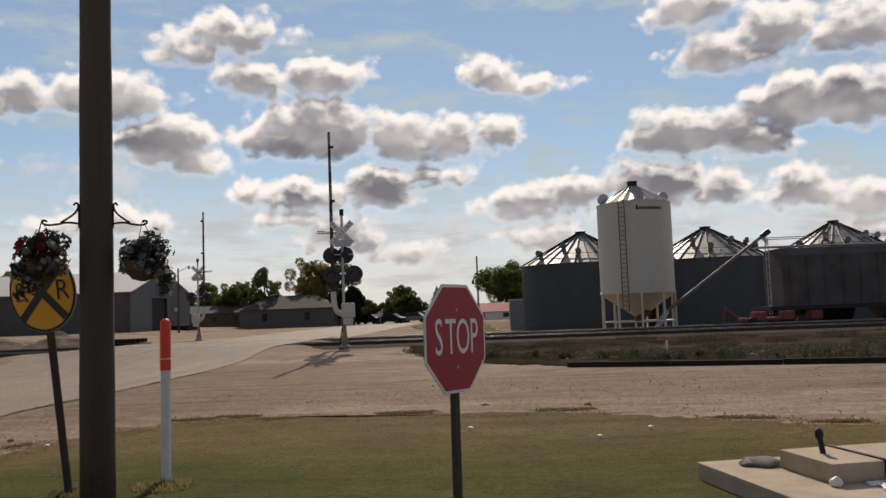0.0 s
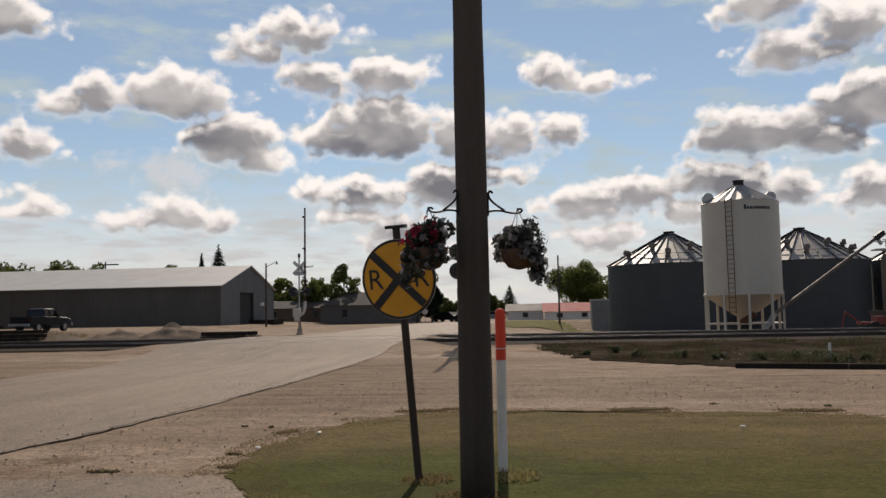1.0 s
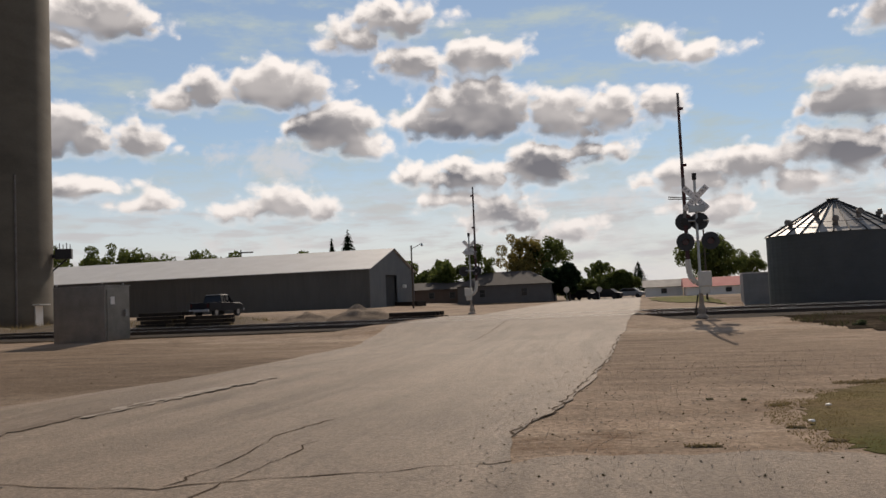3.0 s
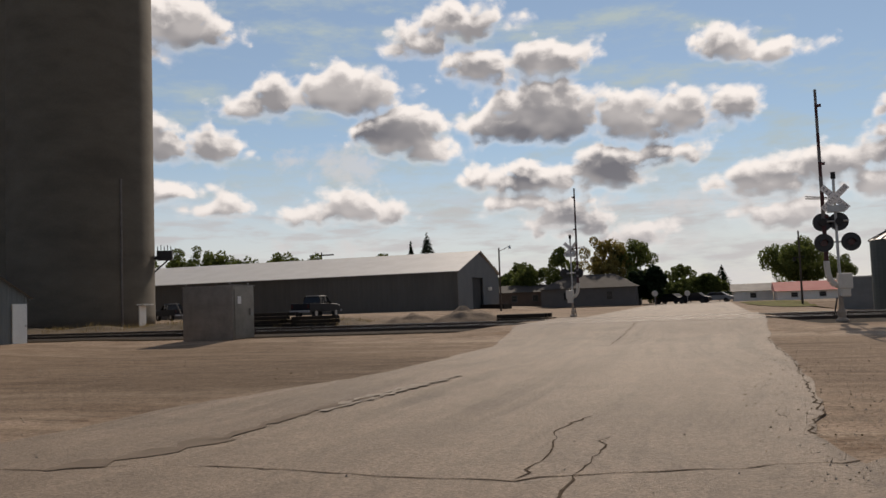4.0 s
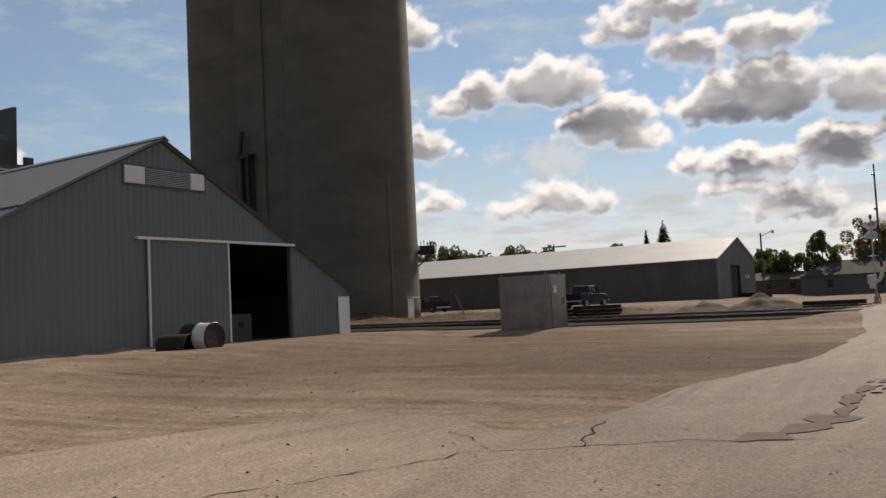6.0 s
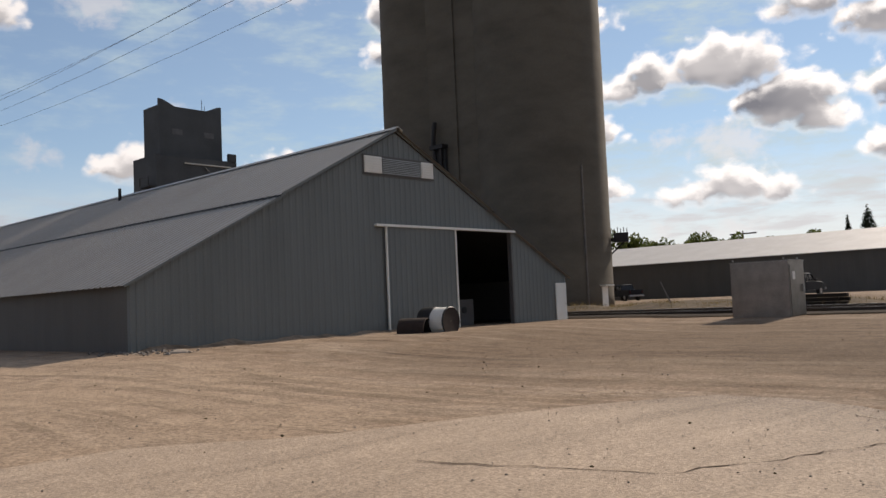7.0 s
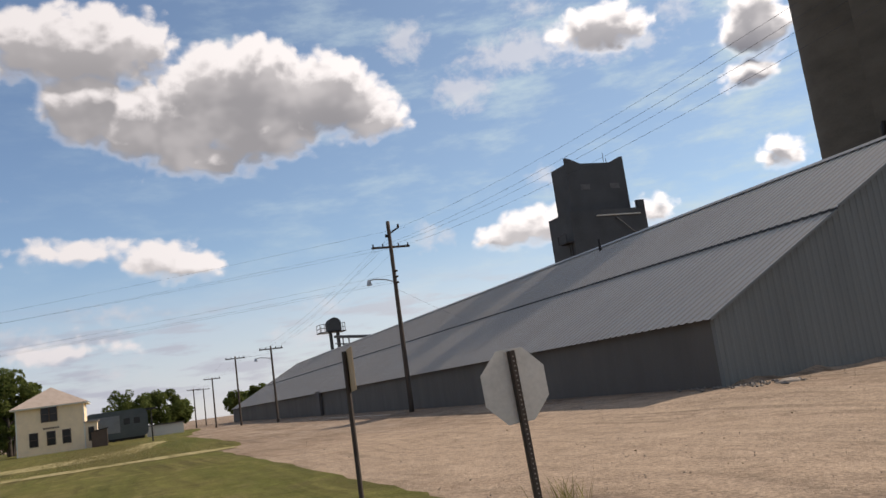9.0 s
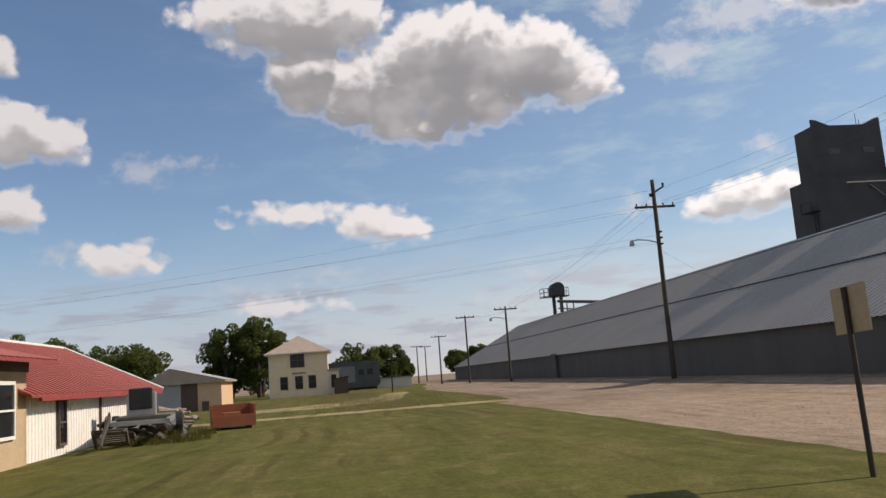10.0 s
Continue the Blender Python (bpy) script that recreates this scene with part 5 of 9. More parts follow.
# ---- concrete elevator ----
def elevator():
    e = thing("concrete_elevator", pose(-73.7, 62.9, 0.15), "tall brown-grey slip-formed concrete grain elevator", "grain elevator")
    for i, (dx, dy) in enumerate(((6.7, 0), (-6.6, 0))):
        bm = bmesh.new()
        rng = random.Random(i)
        prof = []
        for z in np.arange(0, 39.1, 1.3):
            prof.append((6.5 + rng.uniform(-0.012, 0.012), z))
        lathe(bm, prof, 72, True)
        o = part("silo_tube", bm, CONCRETE, e, smooth=True)
        o.matrix_basis = pose(dx, dy, 0)
    bm = bmesh.new()
    box(bm, -3.3, 3.3, -5.55, 5.55, 0, 35.0)
    part("link_wall", bm, CONCRETE, e)
    # recess with doors, platform hood and pipes beside the joint
    # dark box proud of the wall paints the shade of the recess
    bm = bmesh.new()
    box(bm, -2.3, -0.9, -5.9, -5.3, 10.2, 17.2)
    rec = part("recess_shade_box", bm, DARK_IN, e, "dark box standing for a tall shaded recess with machinery")
    bm = bmesh.new()
    tube(bm, (-2.2, -6.1, 9.0), (-2.2, -6.1, 19.4), 0.18, n=10)
    tube(bm, (-1.3, -6.1, 4.0), (-1.3, -6.1, 17.0), 0.16, n=10)
    part("pipe", bm, IRON, rec)
    bm = bmesh.new()
    box(bm, -2.6, -0.8, -6.4, -5.4, 16.9, 17.3)
    tube(bm, (-2.3, -6.2, 17.2), (-1.9, -6.2, 19.7), 0.22, n=8)
    part("hood", bm, IRON, rec)
    bm = bmesh.new()
    tube(bm, (-0.3, -5.5, 4.9), (-0.3, -6.7, 4.9), 0.7, n=18)
    tube(bm, (-2.0, -5.5, 5.6), (-2.0, -6.6, 5.6), 0.55, n=18)
    part("fan_housing", bm, BLACK, rec)
    bm = bmesh.new()
    box(bm, 0.1, 0.7, -5.72, -5.5, 0, 35.0)
    part("joint_rib", bm, CONCRETE, e)
    bm = bmesh.new()
    box(bm, 1.4, 4.7, -4.6, 2.0, 38.5, 43.2)
    part("leg_house", bm, CONCRETE, e)
    # conduit pipe and the little white door on the east tube
    a = radians(-19)
    px, py = 6.7 + 6.55 * math.cos(a), 6.55 * math.sin(a)
    bm = bmesh.new()
    tube(bm, (px, py, 0), (px, py, 13.5), 0.1, n=8)
    part("conduit", bm, VENT_STEEL, e)
    ang = radians(2)
    m = pose(6.7 + 6.45 * math.cos(ang), 6.35 * math.sin(ang), 0, 0, 0, math.degrees(ang))
    bm = bmesh.new()
    box(bm, -0.1, 0.12, -0.5, 0.5, 0.0, 2.1, m)
    d = part("door", bm, WHITE, e, "white steel door")
    bm = bmesh.new()
    box(bm, -0.1, 0.7, -0.75, 0.75, 2.15, 2.25, m)
    part("canopy", bm, WHITE, d)
    bm = bmesh.new()
    box(bm, 0.0, 1.3, -0.9, 0.9, -0.15, 0.12, m)
    part("step", bm, CONC_SLAB, e)
    bm = bmesh.new()
    m2 = pose(6.6 + 6.35 * math.cos(radians(30)), 6.35 * math.sin(radians(30)), 0, 0, 0, 30)
    box(bm, 0.5, 1.9, -0.5, 0.5, 6.4, 7.3, m2)
    box(bm, -0.2, 0.6, -0.3, 0.3, 6.5, 6.8, m2)
    for k in range(5):
        tube(bm, m2 @ Vector((0.6 + 0.3 * k, -0.5, 7.3)), m2 @ Vector((0.6 + 0.3 * k, -0.5, 7.7 + 0.12 * (k % 2))), 0.04, n=5)
    tube(bm, m2 @ Vector((-0.1, 0, 5.0)), m2 @ Vector((1.5, 0, 6.45)), 0.07, n=6)
    part("bracket_box", bm, IRON, e, "dark bracketed equipment box")
    return e


elevator()


def dark_tower():
    t = thing("old_elevator", pose(-144.5, 65.2, 0.1), "dark sheathed wooden grain elevator with stepped top", "grain elevator")
    bm = bmesh.new()
    box(bm, 1, 6, -5.0, 6.2, 26.0, 34.4)
    part("cupola", bm, TOWER, t)
    for sy, dy in ((-1, 0.0), (1, 1.2)):
        bm = bmesh.new()
        for x in (6.02, 5.6):
            poly(bm, [(x, 5.0 * sy + dy, 34.4), (x, 2.2 * sy + dy, 34.4), (x, 4.3 * sy + dy, 35.3), (x, 5.0 * sy + dy, 35.4)])
        bmesh.ops.bridge_loops(bm, edges=bm.edges[:])
        bmesh.ops.recalc_face_normals(bm, faces=bm.faces[:])
        part("parapet_horn", bm, TOWER, t)
    bm = bmesh.new()
    box(bm, 0, 7.4, -6.4, 8.0, 0, 26.1)
    box(bm, 6.8, 7.4, 6.6, 8.0, 26.0, 27.4)
    part("bin_house", bm, TOWER, t)
    bm = bmesh.new()
    box(bm, 7.4, 7.7, -1.6, 6.8, 25.0, 25.18)
    part("ledge", bm, SIGN_BACK, t, "pale metal ledge flashing")
    for y in (-1.9, 3.8):
        bm = bmesh.new()
        box(bm, 6.0, 6.05, y - 0.9, y + 0.9, 29.9, 30.8)
        part("faded_patch", bm, material("faded_sheathing", (0.10, 0.10, 0.10), 0.8, 0, (0.06, 0.06, 0.06), 0.6, 0.8, 6, 0.1), t, "faded paint patch")
    bm = bmesh.new()
    box(bm, 4.5, 7.4, -7.8, -6.4, 21.0, 21.2)
    for x in (4.6, 7.3):
        tube(bm, (x, -7.7, 21.2), (x, -7.7, 22.5), 0.07, n=6)
    tube(bm, (4.6, -7.7, 22.5), (7.3, -7.7, 22.5), 0.06, n=6)
    part("side_platform", bm, IRON, t)
    bm = bmesh.new()
    for dz in np.arange(2, 21, 0.9):
        tube(bm, (6.0, -6.6, dz), (6.8, -6.6, dz), 0.05, n=5)
    for x in (6.0, 6.8):
        tube(bm, (x, -6.6, 1), (x, -6.6, 21), 0.06, n=5)
    part("ladder", bm, IRON, t)
    for x, y, h in ((3, 4.4, 2.6), (3, 4.9, 1.6), (2, -0.8, 1.0), (2, 3.6, 1.1)):
        bm = bmesh.new()
        tube(bm, (x, y, 34.4), (x, y, 34.4 + h), 0.10 if h < 1.3 else 0.05, n=6)
        part("roof_mast", bm, IRON, t)
    bm = bmesh.new()
    tube(bm, (7.6, 2, 24.6), (8.4, 6, 20.6), 0.13, n=8)
    part("spout", bm, TOWER, t)


dark_tower()


# ---- bins north of the tracks ----
def grain_bin(x, y, r, eave, top, group="round grain bins"):
    dz = 0.24 - gz(x, y)
    eave, top = eave + dz, top + dz
    b = thing("grain_bin", pose(x, y, gz(x, y)), "round corrugated grey steel grain bin with ribbed cone roof", "grain bin", group)
    bm = bmesh.new()
    prof = []
    z = 0.0
    while z < eave:
        prof += [(r, z), (r + 0.008, z + 0.18)]
        z += 0.36
    prof.append((r, eave))
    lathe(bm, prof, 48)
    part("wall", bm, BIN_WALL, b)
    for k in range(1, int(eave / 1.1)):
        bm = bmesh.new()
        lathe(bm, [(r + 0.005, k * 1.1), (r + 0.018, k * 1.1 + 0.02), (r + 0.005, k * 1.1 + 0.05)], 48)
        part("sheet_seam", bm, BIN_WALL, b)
    bm = bmesh.new()
    n = 28
    apex_r = 0.45
    for i in range(n):
        a0, a1 = 2 * math.pi * i / n, 2 * math.pi * (i + 1) / n
        poly(bm, [((r + 0.12) * math.cos(a0), (r + 0.12) * math.sin(a0), eave - 0.05), ((r + 0.12) * math.cos(a1), (r + 0.12) * math.sin(a1), eave - 0.05),
                  (apex_r * math.cos(a1), apex_r * math.sin(a1), top - 0.25), (apex_r * math.cos(a0), apex_r * math.sin(a0), top - 0.25)])
    bmesh.ops.recalc_face_normals(bm, faces=bm.faces[:])
    part("roof", bm, BIN_ROOF, b)
    for i in range(n):
        a = 2 * math.pi * i / n
        bm = bmesh.new()
        tube(bm, ((r + 0.14) * math.cos(a), (r + 0.14) * math.sin(a), eave - 0.02), (apex_r * math.cos(a), apex_r * math.sin(a), top - 0.20), 0.06, n=5)
        part("roof_rib", bm, IRON, b)
    bm = bmesh.new()
    lathe(bm, [(0.55, top - 0.32), (0.55, top - 0.05), (0.62, top - 0.02), (0.05, top + 0.08)], 16)
    part("cap", bm, IRON, b)
    for i, a in enumerate((-2.6, -2.15, -1.75, -1.2, -0.8, -0.35)):
        f_ = 0.62 if i % 2 else 0.82
        rr = r * f_
        zz = eave + (top - eave) * (1 - f_)
        bm = bmesh.new()
        tube(bm, (rr * math.cos(a), rr * math.sin(a), zz - 0.1), (rr * math.cos(a), rr * math.sin(a), zz + 0.55), 0.22, n=10)
        tube(bm, (rr * math.cos(a), rr * math.sin(a), zz + 0.50), (rr * math.cos(a) * 1.09, rr * math.sin(a) * 1.09, zz + 0.55), 0.30, n=10)
        part("roof_vent", bm, VENT_STEEL, b)
    bm = bmesh.new()
    for f_ in (0.78,):
        lathe(bm, [(r * f_, eave + (top - eave) * (1 - f_) + 0.16), (r * f_ + 0.06, eave + (top - eave) * (1 - f_) + 0.2)], 40)
    part("roof_ring", bm, IRON, b)
    a = -1.35
    for k in range(14):
        bm = bmesh.new()
        f_ = 0.12 + k * 0.06
        p = Vector((r * f_ * math.cos(a), r * f_ * math.sin(a), eave + (top - eave) * (1 - f_) + 0.12))
        t_ = Vector((-math.sin(a), math.cos(a), 0)) * 0.25
        tube(bm, p - t_, p + t_, 0.03, n=4)
        part("roof_rung", bm, GALV, b)
    return b


grain_bin(10.25, 88.0, 6.35, 5.8, 9.3)
grain_bin(23.3, 88.0, 6.35, 5.8, 9.3)
grain_bin(36.6, 88.0, 6.35, 5.8, 9.4)
grain_bin(50.0, 88.0, 6.35, 5.8, 9.3)


def hopper_bin():
    x, y, r = 9.7, 55.2, 2.42
    b = thing("hopper_bin", pose(x, y, 0.04), "tall cream-white hopper bottom bin on steel legs", "hopper bin")
    low = gz(x, y) - 0.24
    e0, e1, top = 2.25, 8.2, 9.75
    bm = bmesh.new()
    lathe(bm, [(0.22, 0.72), (r, e0), (r + 0.06, e0 + 0.02), (r + 0.06, e0 + 0.14), (r, e0 + 0.16), (r, e1), (r + 0.03, e1 + 0.02), (r - 0.02, e1 + 0.06)], 48)
    part("tank", bm, CREAM, b, smooth=False)
    bm = bmesh.new()
    n = 20
    for i in range(n):
        a0, a1 = 2 * math.pi * i / n, 2 * math.pi * (i + 1) / n
        am = (a0 + a1) / 2
        rr = r * 0.97
        p = [(rr * math.cos(a0), rr * math.sin(a0), e1 + 0.04), (rr * math.cos(am) * 1.01, rr * math.sin(am) * 1.01, e1 + 0.12), (0.3 * math.cos(am), 0.3 * math.sin(am), top - 0.25), (0.3 * math.cos(a0), 0.3 * math.sin(a0), top - 0.3)]
        poly(bm, p)
        poly(bm, [p[1], (rr * math.cos(a1), rr * math.sin(a1), e1 + 0.04), (0.3 * math.cos(a1), 0.3 * math.sin(a1), top - 0.3), p[2]])
    bmesh.ops.recalc_face_normals(bm, faces=bm.faces[:])
    part("roof", bm, BIN_ROOF, b)
    bm = bmesh.new()
    lathe(bm, [(0.34, top - 0.35), (0.34, top), (0.4, top + 0.02), (0.02, top + 0.06)], 16)
    part("cap", bm, IRON, b)
    for a in (math.pi, 0.1):
        bm = bmesh.new()
        p = Vector((2.0 * math.cos(a), 2.0 * math.sin(a), e1 + 0.35))
        tube(bm, p - Vector((0, 0, 0.35)), p + Vector((0, 0, 0.1)), 0.2, n=10)
        tube(bm, p + Vector((0, 0.25, 0.1)), p + Vector((0.0, -0.3, 0.1)), 0.34, n=14)
        part("roof_fan", bm, GALV, b)
    for i in range(10):
        a = 2 * math.pi * (i + 0.35) / 10
        bm = bmesh.new()
        box(bm, -0.06, 0.06, -0.07, 0.07, low, e0 + 0.3, pose(r * math.cos(a), r * math.sin(a), 0, 0, 0, math.degrees(a)))
        part("leg", bm, CREAM, b)
    for i in range(10):
        a0, a1 = 2 * math.pi * (i + 0.35) / 10, 2 * math.pi * (i + 1.35) / 10
        bm = bmesh.new()
        tube(bm, (r * math.cos(a0), r * math.sin(a0), 0.45), (r * math.cos(a1), r * math.sin(a1), 0.45), 0.04, n=6)
        part("brace", bm, CREAM, b)
    a = radians(-118)
    lad = bmesh.new()
    c = Vector((math.cos(a), math.sin(a), 0))
    t_ = Vector((-math.sin(a), math.cos(a), 0))
    for s in (-0.2, 0.2):
        tube(lad, c * (r + 0.16) + t_ * s + Vector((0, 0, 1.1)), c * (r + 0.16) + t_ * s + Vector((0, 0, e1 + 0.1)), 0.028, n=5)
    for z in np.arange(1.2, e1, 0.3):
        tube(lad, c * (r + 0.16) - t_ * 0.2 + Vector((0, 0, z)), c * (r + 0.16) + t_ * 0.2 + Vector((0, 0, z)), 0.018, n=4)
    part("ladder", lad, RUST, b)
    # maker's mark, drawn as a plain dark wedge and bar
    bm = bmesh.new()
    for k in range(10):
        a0, a1 = radians(-97 + k * 4.2), radians(-97 + (k + 0.8) * 4.2)
        h = 0.3 if k == 0 else 0.18
        poly(bm, [((r + 0.012) * math.cos(a0), (r + 0.012) * math.sin(a0), 7.62), ((r + 0.012) * math.cos(a1), (r + 0.012) * math.sin(a1), 7.62),
                  ((r + 0.012) * math.cos(a1), (r + 0.012) * math.sin(a1), 7.62 + h), ((r + 0.012) * math.cos(a0), (r + 0.012) * math.sin(a0), 7.62 + h)])
    part("maker_mark", bm, BLACK, b, "dark plain maker's mark")
    bm = bmesh.new()
    tube(bm, (0, 0, 0.95), (0, 0, 0.35), 0.28, n=12)
    tube(bm, (0, -0.2, 0.7), (0.5, -0.7, 1.1), 0.25, n=12)
    part("discharge_boot", bm, RUST, b)
    return b


hopper_bin()


def auger():
    a = thing("auger", pose(0, 0, 0), "long grey steel grain auger leaning against the bin", "grain auger")
    bm = bmesh.new()
    p, q = Vector((11.2, 53.6, 1.1)), Vector((17.85, 54.0, 5.85))
    tube(bm, p, q, 0.105, n=12)
    part("auger_tube", bm, VENT_STEEL, a)
    bm = bmesh.new()
    tube(bm, q - (q - p).normalized() * 0.3, q + (q - p).normalized() * 0.35, 0.19, n=12)
    part("auger_head", bm, BLACK, a)
    bm = bmesh.new()
    tube(bm, q + Vector((-0.2, 0, -0.1)), q + Vector((0.1, 0, -0.55)), 0.12, n=10)
    part("spout", bm, GALV, a)
    bm = bmesh.new()
    tube(bm, p, Vector((p.x - 1.0, p.y - 0.1, gz(p.x - 1, p.y))), 0.18, n=10)
    part("intake", bm, GALV, a)


auger()


def hopper_car(x0, y):
    c = thing("railway_hopper_car", pose(x0, y, gz(x0 + 8, y) - 0.03) @ Matrix.Diagonal((1, 1, 1.085, 1)), "grey covered railway hopper car parked on the siding", "railway car")
    L, w = 16.5, 1.55
    bm = bmesh.new()
    prism(bm, [(-w, 1.3), (-w, 3.95), (-w * 0.75, 4.35), (w * 0.75, 4.35), (w, 3.95), (w, 1.3)], 1.0, L - 1.0)
    part("body", bm, material("hopper_car_grey", (0.082, 0.07, 0.063), 0.8, 0, (0.042, 0.031, 0.027), 0.7, 0.8, 14, 0.1), c)
    for k in range(15):
        x = 1.4 + k * (L - 2.8) / 14
        bm = bmesh.new()
        box(bm, x - 0.04, x + 0.04, -w - 0.04, -w, 1.3, 3.9)
        part("side_post", bm, bpy.data.materials["hopper_car_grey"], c)
    bm = bmesh.new()
    box(bm, 0.2, L - 0.2, -w - 0.12, w + 0.12, 1.15, 1.35)
    part("sill", bm, IRON, c)
    for k in range(3):
        bm = bmesh.new()
        xc = 3.6 + k * 4.7
        prism(bm, [(-1.2, 1.2), (1.2, 1.2), (0.4, 0.45), (-0.4, 0.45)], xc - 1.5, xc + 1.5)
        part("discharge_hopper", bm, IRON, c)
    bm = bmesh.new()
    box(bm, 0.1, L - 0.1, -0.5, 0.5, 4.45, 4.52)
    part("roof_walk", bm, GALV, c)
    for x in (0.3, L - 0.3):
        bm = bmesh.new()
        for s in (-w, -w + 0.45):
            tube(bm, (x, s, 0.9), (x, s, 4.9), 0.03, n=5)
        for z in np.arange(1.0, 4.9, 0.4):
            tube(bm, (x, -w, z), (x, -w + 0.45, z), 0.02, n=4)
        part("end_ladder", bm, GALV, c)
        bm = bmesh.new()
        box(bm, min(x, 1.1 if x < 3 else L - 1.1), max(x, 1.1 if x < 3 else L - 1.1), -w * 0.9, w * 0.9, 1.1, 1.35)
        part("end_platform", bm, IRON, c)
    bm = bmesh.new()
    for s in (-0.7, 0.7):
        tube(bm, (0.3, s, 4.95), (L - 0.3, s, 4.95), 0.025, n=5)
    for x in np.arange(0.5, L, 3.0):
        tube(bm, (x, -0.7, 4.5), (x, -0.7, 4.95), 0.02, n=4)
    part("roof_rail", bm, GALV, c)
    for xc in (2.0, L - 2.0):
        for dx in (-0.85, 0.85):
            for s in (-0.72, 0.72):
                bm = bmesh.new()
                tube(bm, (xc + dx, s - 0.07, 0.72), (xc + dx, s + 0.07, 0.72), 0.42, n=20)
                part("wheel", bm, RAIL, c)
        bm = bmesh.new()
        box(bm, xc - 1.2, xc + 1.2, -1.0, -0.85, 0.55, 0.95)
        part("truck_frame", bm, IRON, c)


hopper_car(15.1, 48.0)


# ---- long shed beyond the tracks ----
def long_shed():
    X, y0, y1 = -37.0, 85.2, 103.5
    s = thing("storage_shed", pose(X, y0, 0.24), "long low grey metal storage shed with pale roof", "shed")
    W, half, eave, top, ln = y1 - y0, 9.15, 4.65, 7.17, 95.0
    d0, d1, dh = 5.9, 10.6, 4.1

    def line(y):
        return eave + (top - eave) * (1 - abs(y - half) / half)

    bm = bmesh.new()
    prism(bm, [(0, 0), (0, eave), (d0, line(d0)), (d0, 0)], -0.15, 0)
    prism(bm, [(d0, dh), (d0, line(d0)), (half, top), (d1, line(d1)), (d1, dh)], -0.15, 0)
    prism(bm, [(d1, 0), (d1, line(d1)), (W, eave), (W, 0)], -0.15, 0)
    part("gable_wall", bm, material("shed_gable_grey", (0.105, 0.11, 0.112), 0.7, 0, (0.082, 0.086, 0.088), 0.4, 0.6, 14, 0.05), s)
    bm = bmesh.new()
    ribbed_sheet(bm, ln, eave, 0.6, 0.05, 0.015)
    o = part("south_wall", bm, SHED_STEEL, s)
    o.matrix_basis = pose(-ln, 0, 0)
    bm = bmesh.new()
    box(bm, -0.14, 0.03, -0.09, 0.12, 0, eave - 0.06, bevel=0.01)
    part("corner_trim", bm, SHED_STEEL, s)
    bm = bmesh.new()
    box(bm, -ln, 0, W - 0.1, W, 0, eave)
    box(bm, -ln, -ln + 0.1, 0.1, W - 0.1, 0, eave)
    part("back_wall", bm, WALL_STEEL, s)
    for sgn in (0, 1):
        bm = bmesh.new()
        a, b = (-0.3, eave - 0.06), (half, top + 0.05)
        pts = [(a[0], a[1]), (b[0], b[1]), (b[0], b[1] + 0.08), (a[0], a[1] + 0.08)]
        if sgn:
            pts = [(W - p, q) for p, q in pts]
        prism(bm, pts, -ln - 0.2, 0.25)
        part("roof_slope", bm, SHED_ROOF, s)
    # dark sheet behind the opening stands in for the shed's unlit inside
    bm = bmesh.new()
    box(bm, -0.4, -0.3, d0 - 0.2, d1 + 0.2, 0, dh + 0.2)
    part("doorway_shade_sheet", bm, DARK_IN, s, "dark sheet for the unlit open doorway")
    bm = bmesh.new()
    box(bm, 0.0, 0.35, d1 + 2.2, d1 + 2.8, 2.6, 3.0)
    part("wall_lamp", bm, WHITE, s)
    bm = bmesh.new()
    box(bm, -0.2, 2.6, 10.0, 14.0, -0.1, 0.9)
    part("dock", bm, TIMBER, s, "dark low loading dock")


long_shed()


def utility_box():
    b = thing("control_cabinet", pose(-33.0, 29.9, gz(-32, 30.5) - 0.18), "grey-brown steel railway control cabinet with lean roof", "cabinet")
    bm = bmesh.new()
    box(bm, 0, 2.5, 0, 1.75, 0.08, 2.5, bevel=0.02)
    part("body", bm, material("cabinet_steel", (0.25, 0.225, 0.2), 0.34, 0.7, (0.16, 0.14, 0.12), 0.7, 1.6, 20, 0.06), b)
    bm = bmesh.new()
    box(bm, -0.02, 2.54, -0.02, 1.79, 2.5, 2.54, bevel=0.01)
    part("roof", bm, bpy.data.materials["cabinet_steel"], b)
    bm = bmesh.new()
    box(bm, 2.5, 2.53, 0.12, 1.62, 0.2, 2.35)
    d = part("door", bm, bpy.data.materials["cabinet_steel"], b, "hinged side door")
    bm = bmesh.new()
    box(bm, 2.53, 2.545, 0.35, 0.62, 1.72, 2.05)
    part("notice", bm, SIGN_WHITE, d, "small white notice")
    bm = bmesh.new()
    box(bm, 2.53, 2.6, 1.3, 1.5, 1.2, 1.5)
    part("latch", bm, STEEL, d)
    for x in (0.1, 2.3):
        for y in (0.1, 1.5):
            bm = bmesh.new()
            box(bm, x, x + 0.12, y, y + 0.12, -0.1, 0.1)
            part("foot", bm, IRON, b)
    for x, y in ((2.3, 0.1), (2.3, 1.6), (0.1, 0.1)):
        bm = bmesh.new()
        tube(bm, (x, y, 2.58), (x, y, 2.66), 0.04, n=8)
        part("lifting_eye", bm, STEEL, b)


utility_box()


# ---- street corner ----
def wooden_pole(x, y, h, r, label, lean=(0, 0), name="utility_pole", group=""):
    p = thing(name, pose(x, y, gz(x, y) - 0.05, lean[0], lean[1]), label, "utility pole", group)
    bm = bmesh.new()
    rng = random.Random(int(abs(x * 7)))
    lathe(bm, [(r * (1 - 0.28 * z / h) * rng.uniform(0.98, 1.02), z) for z in np.linspace(0, h, 24)], 20, True)
    part("shaft", bm, WOOD, p, smooth=True)
    return p


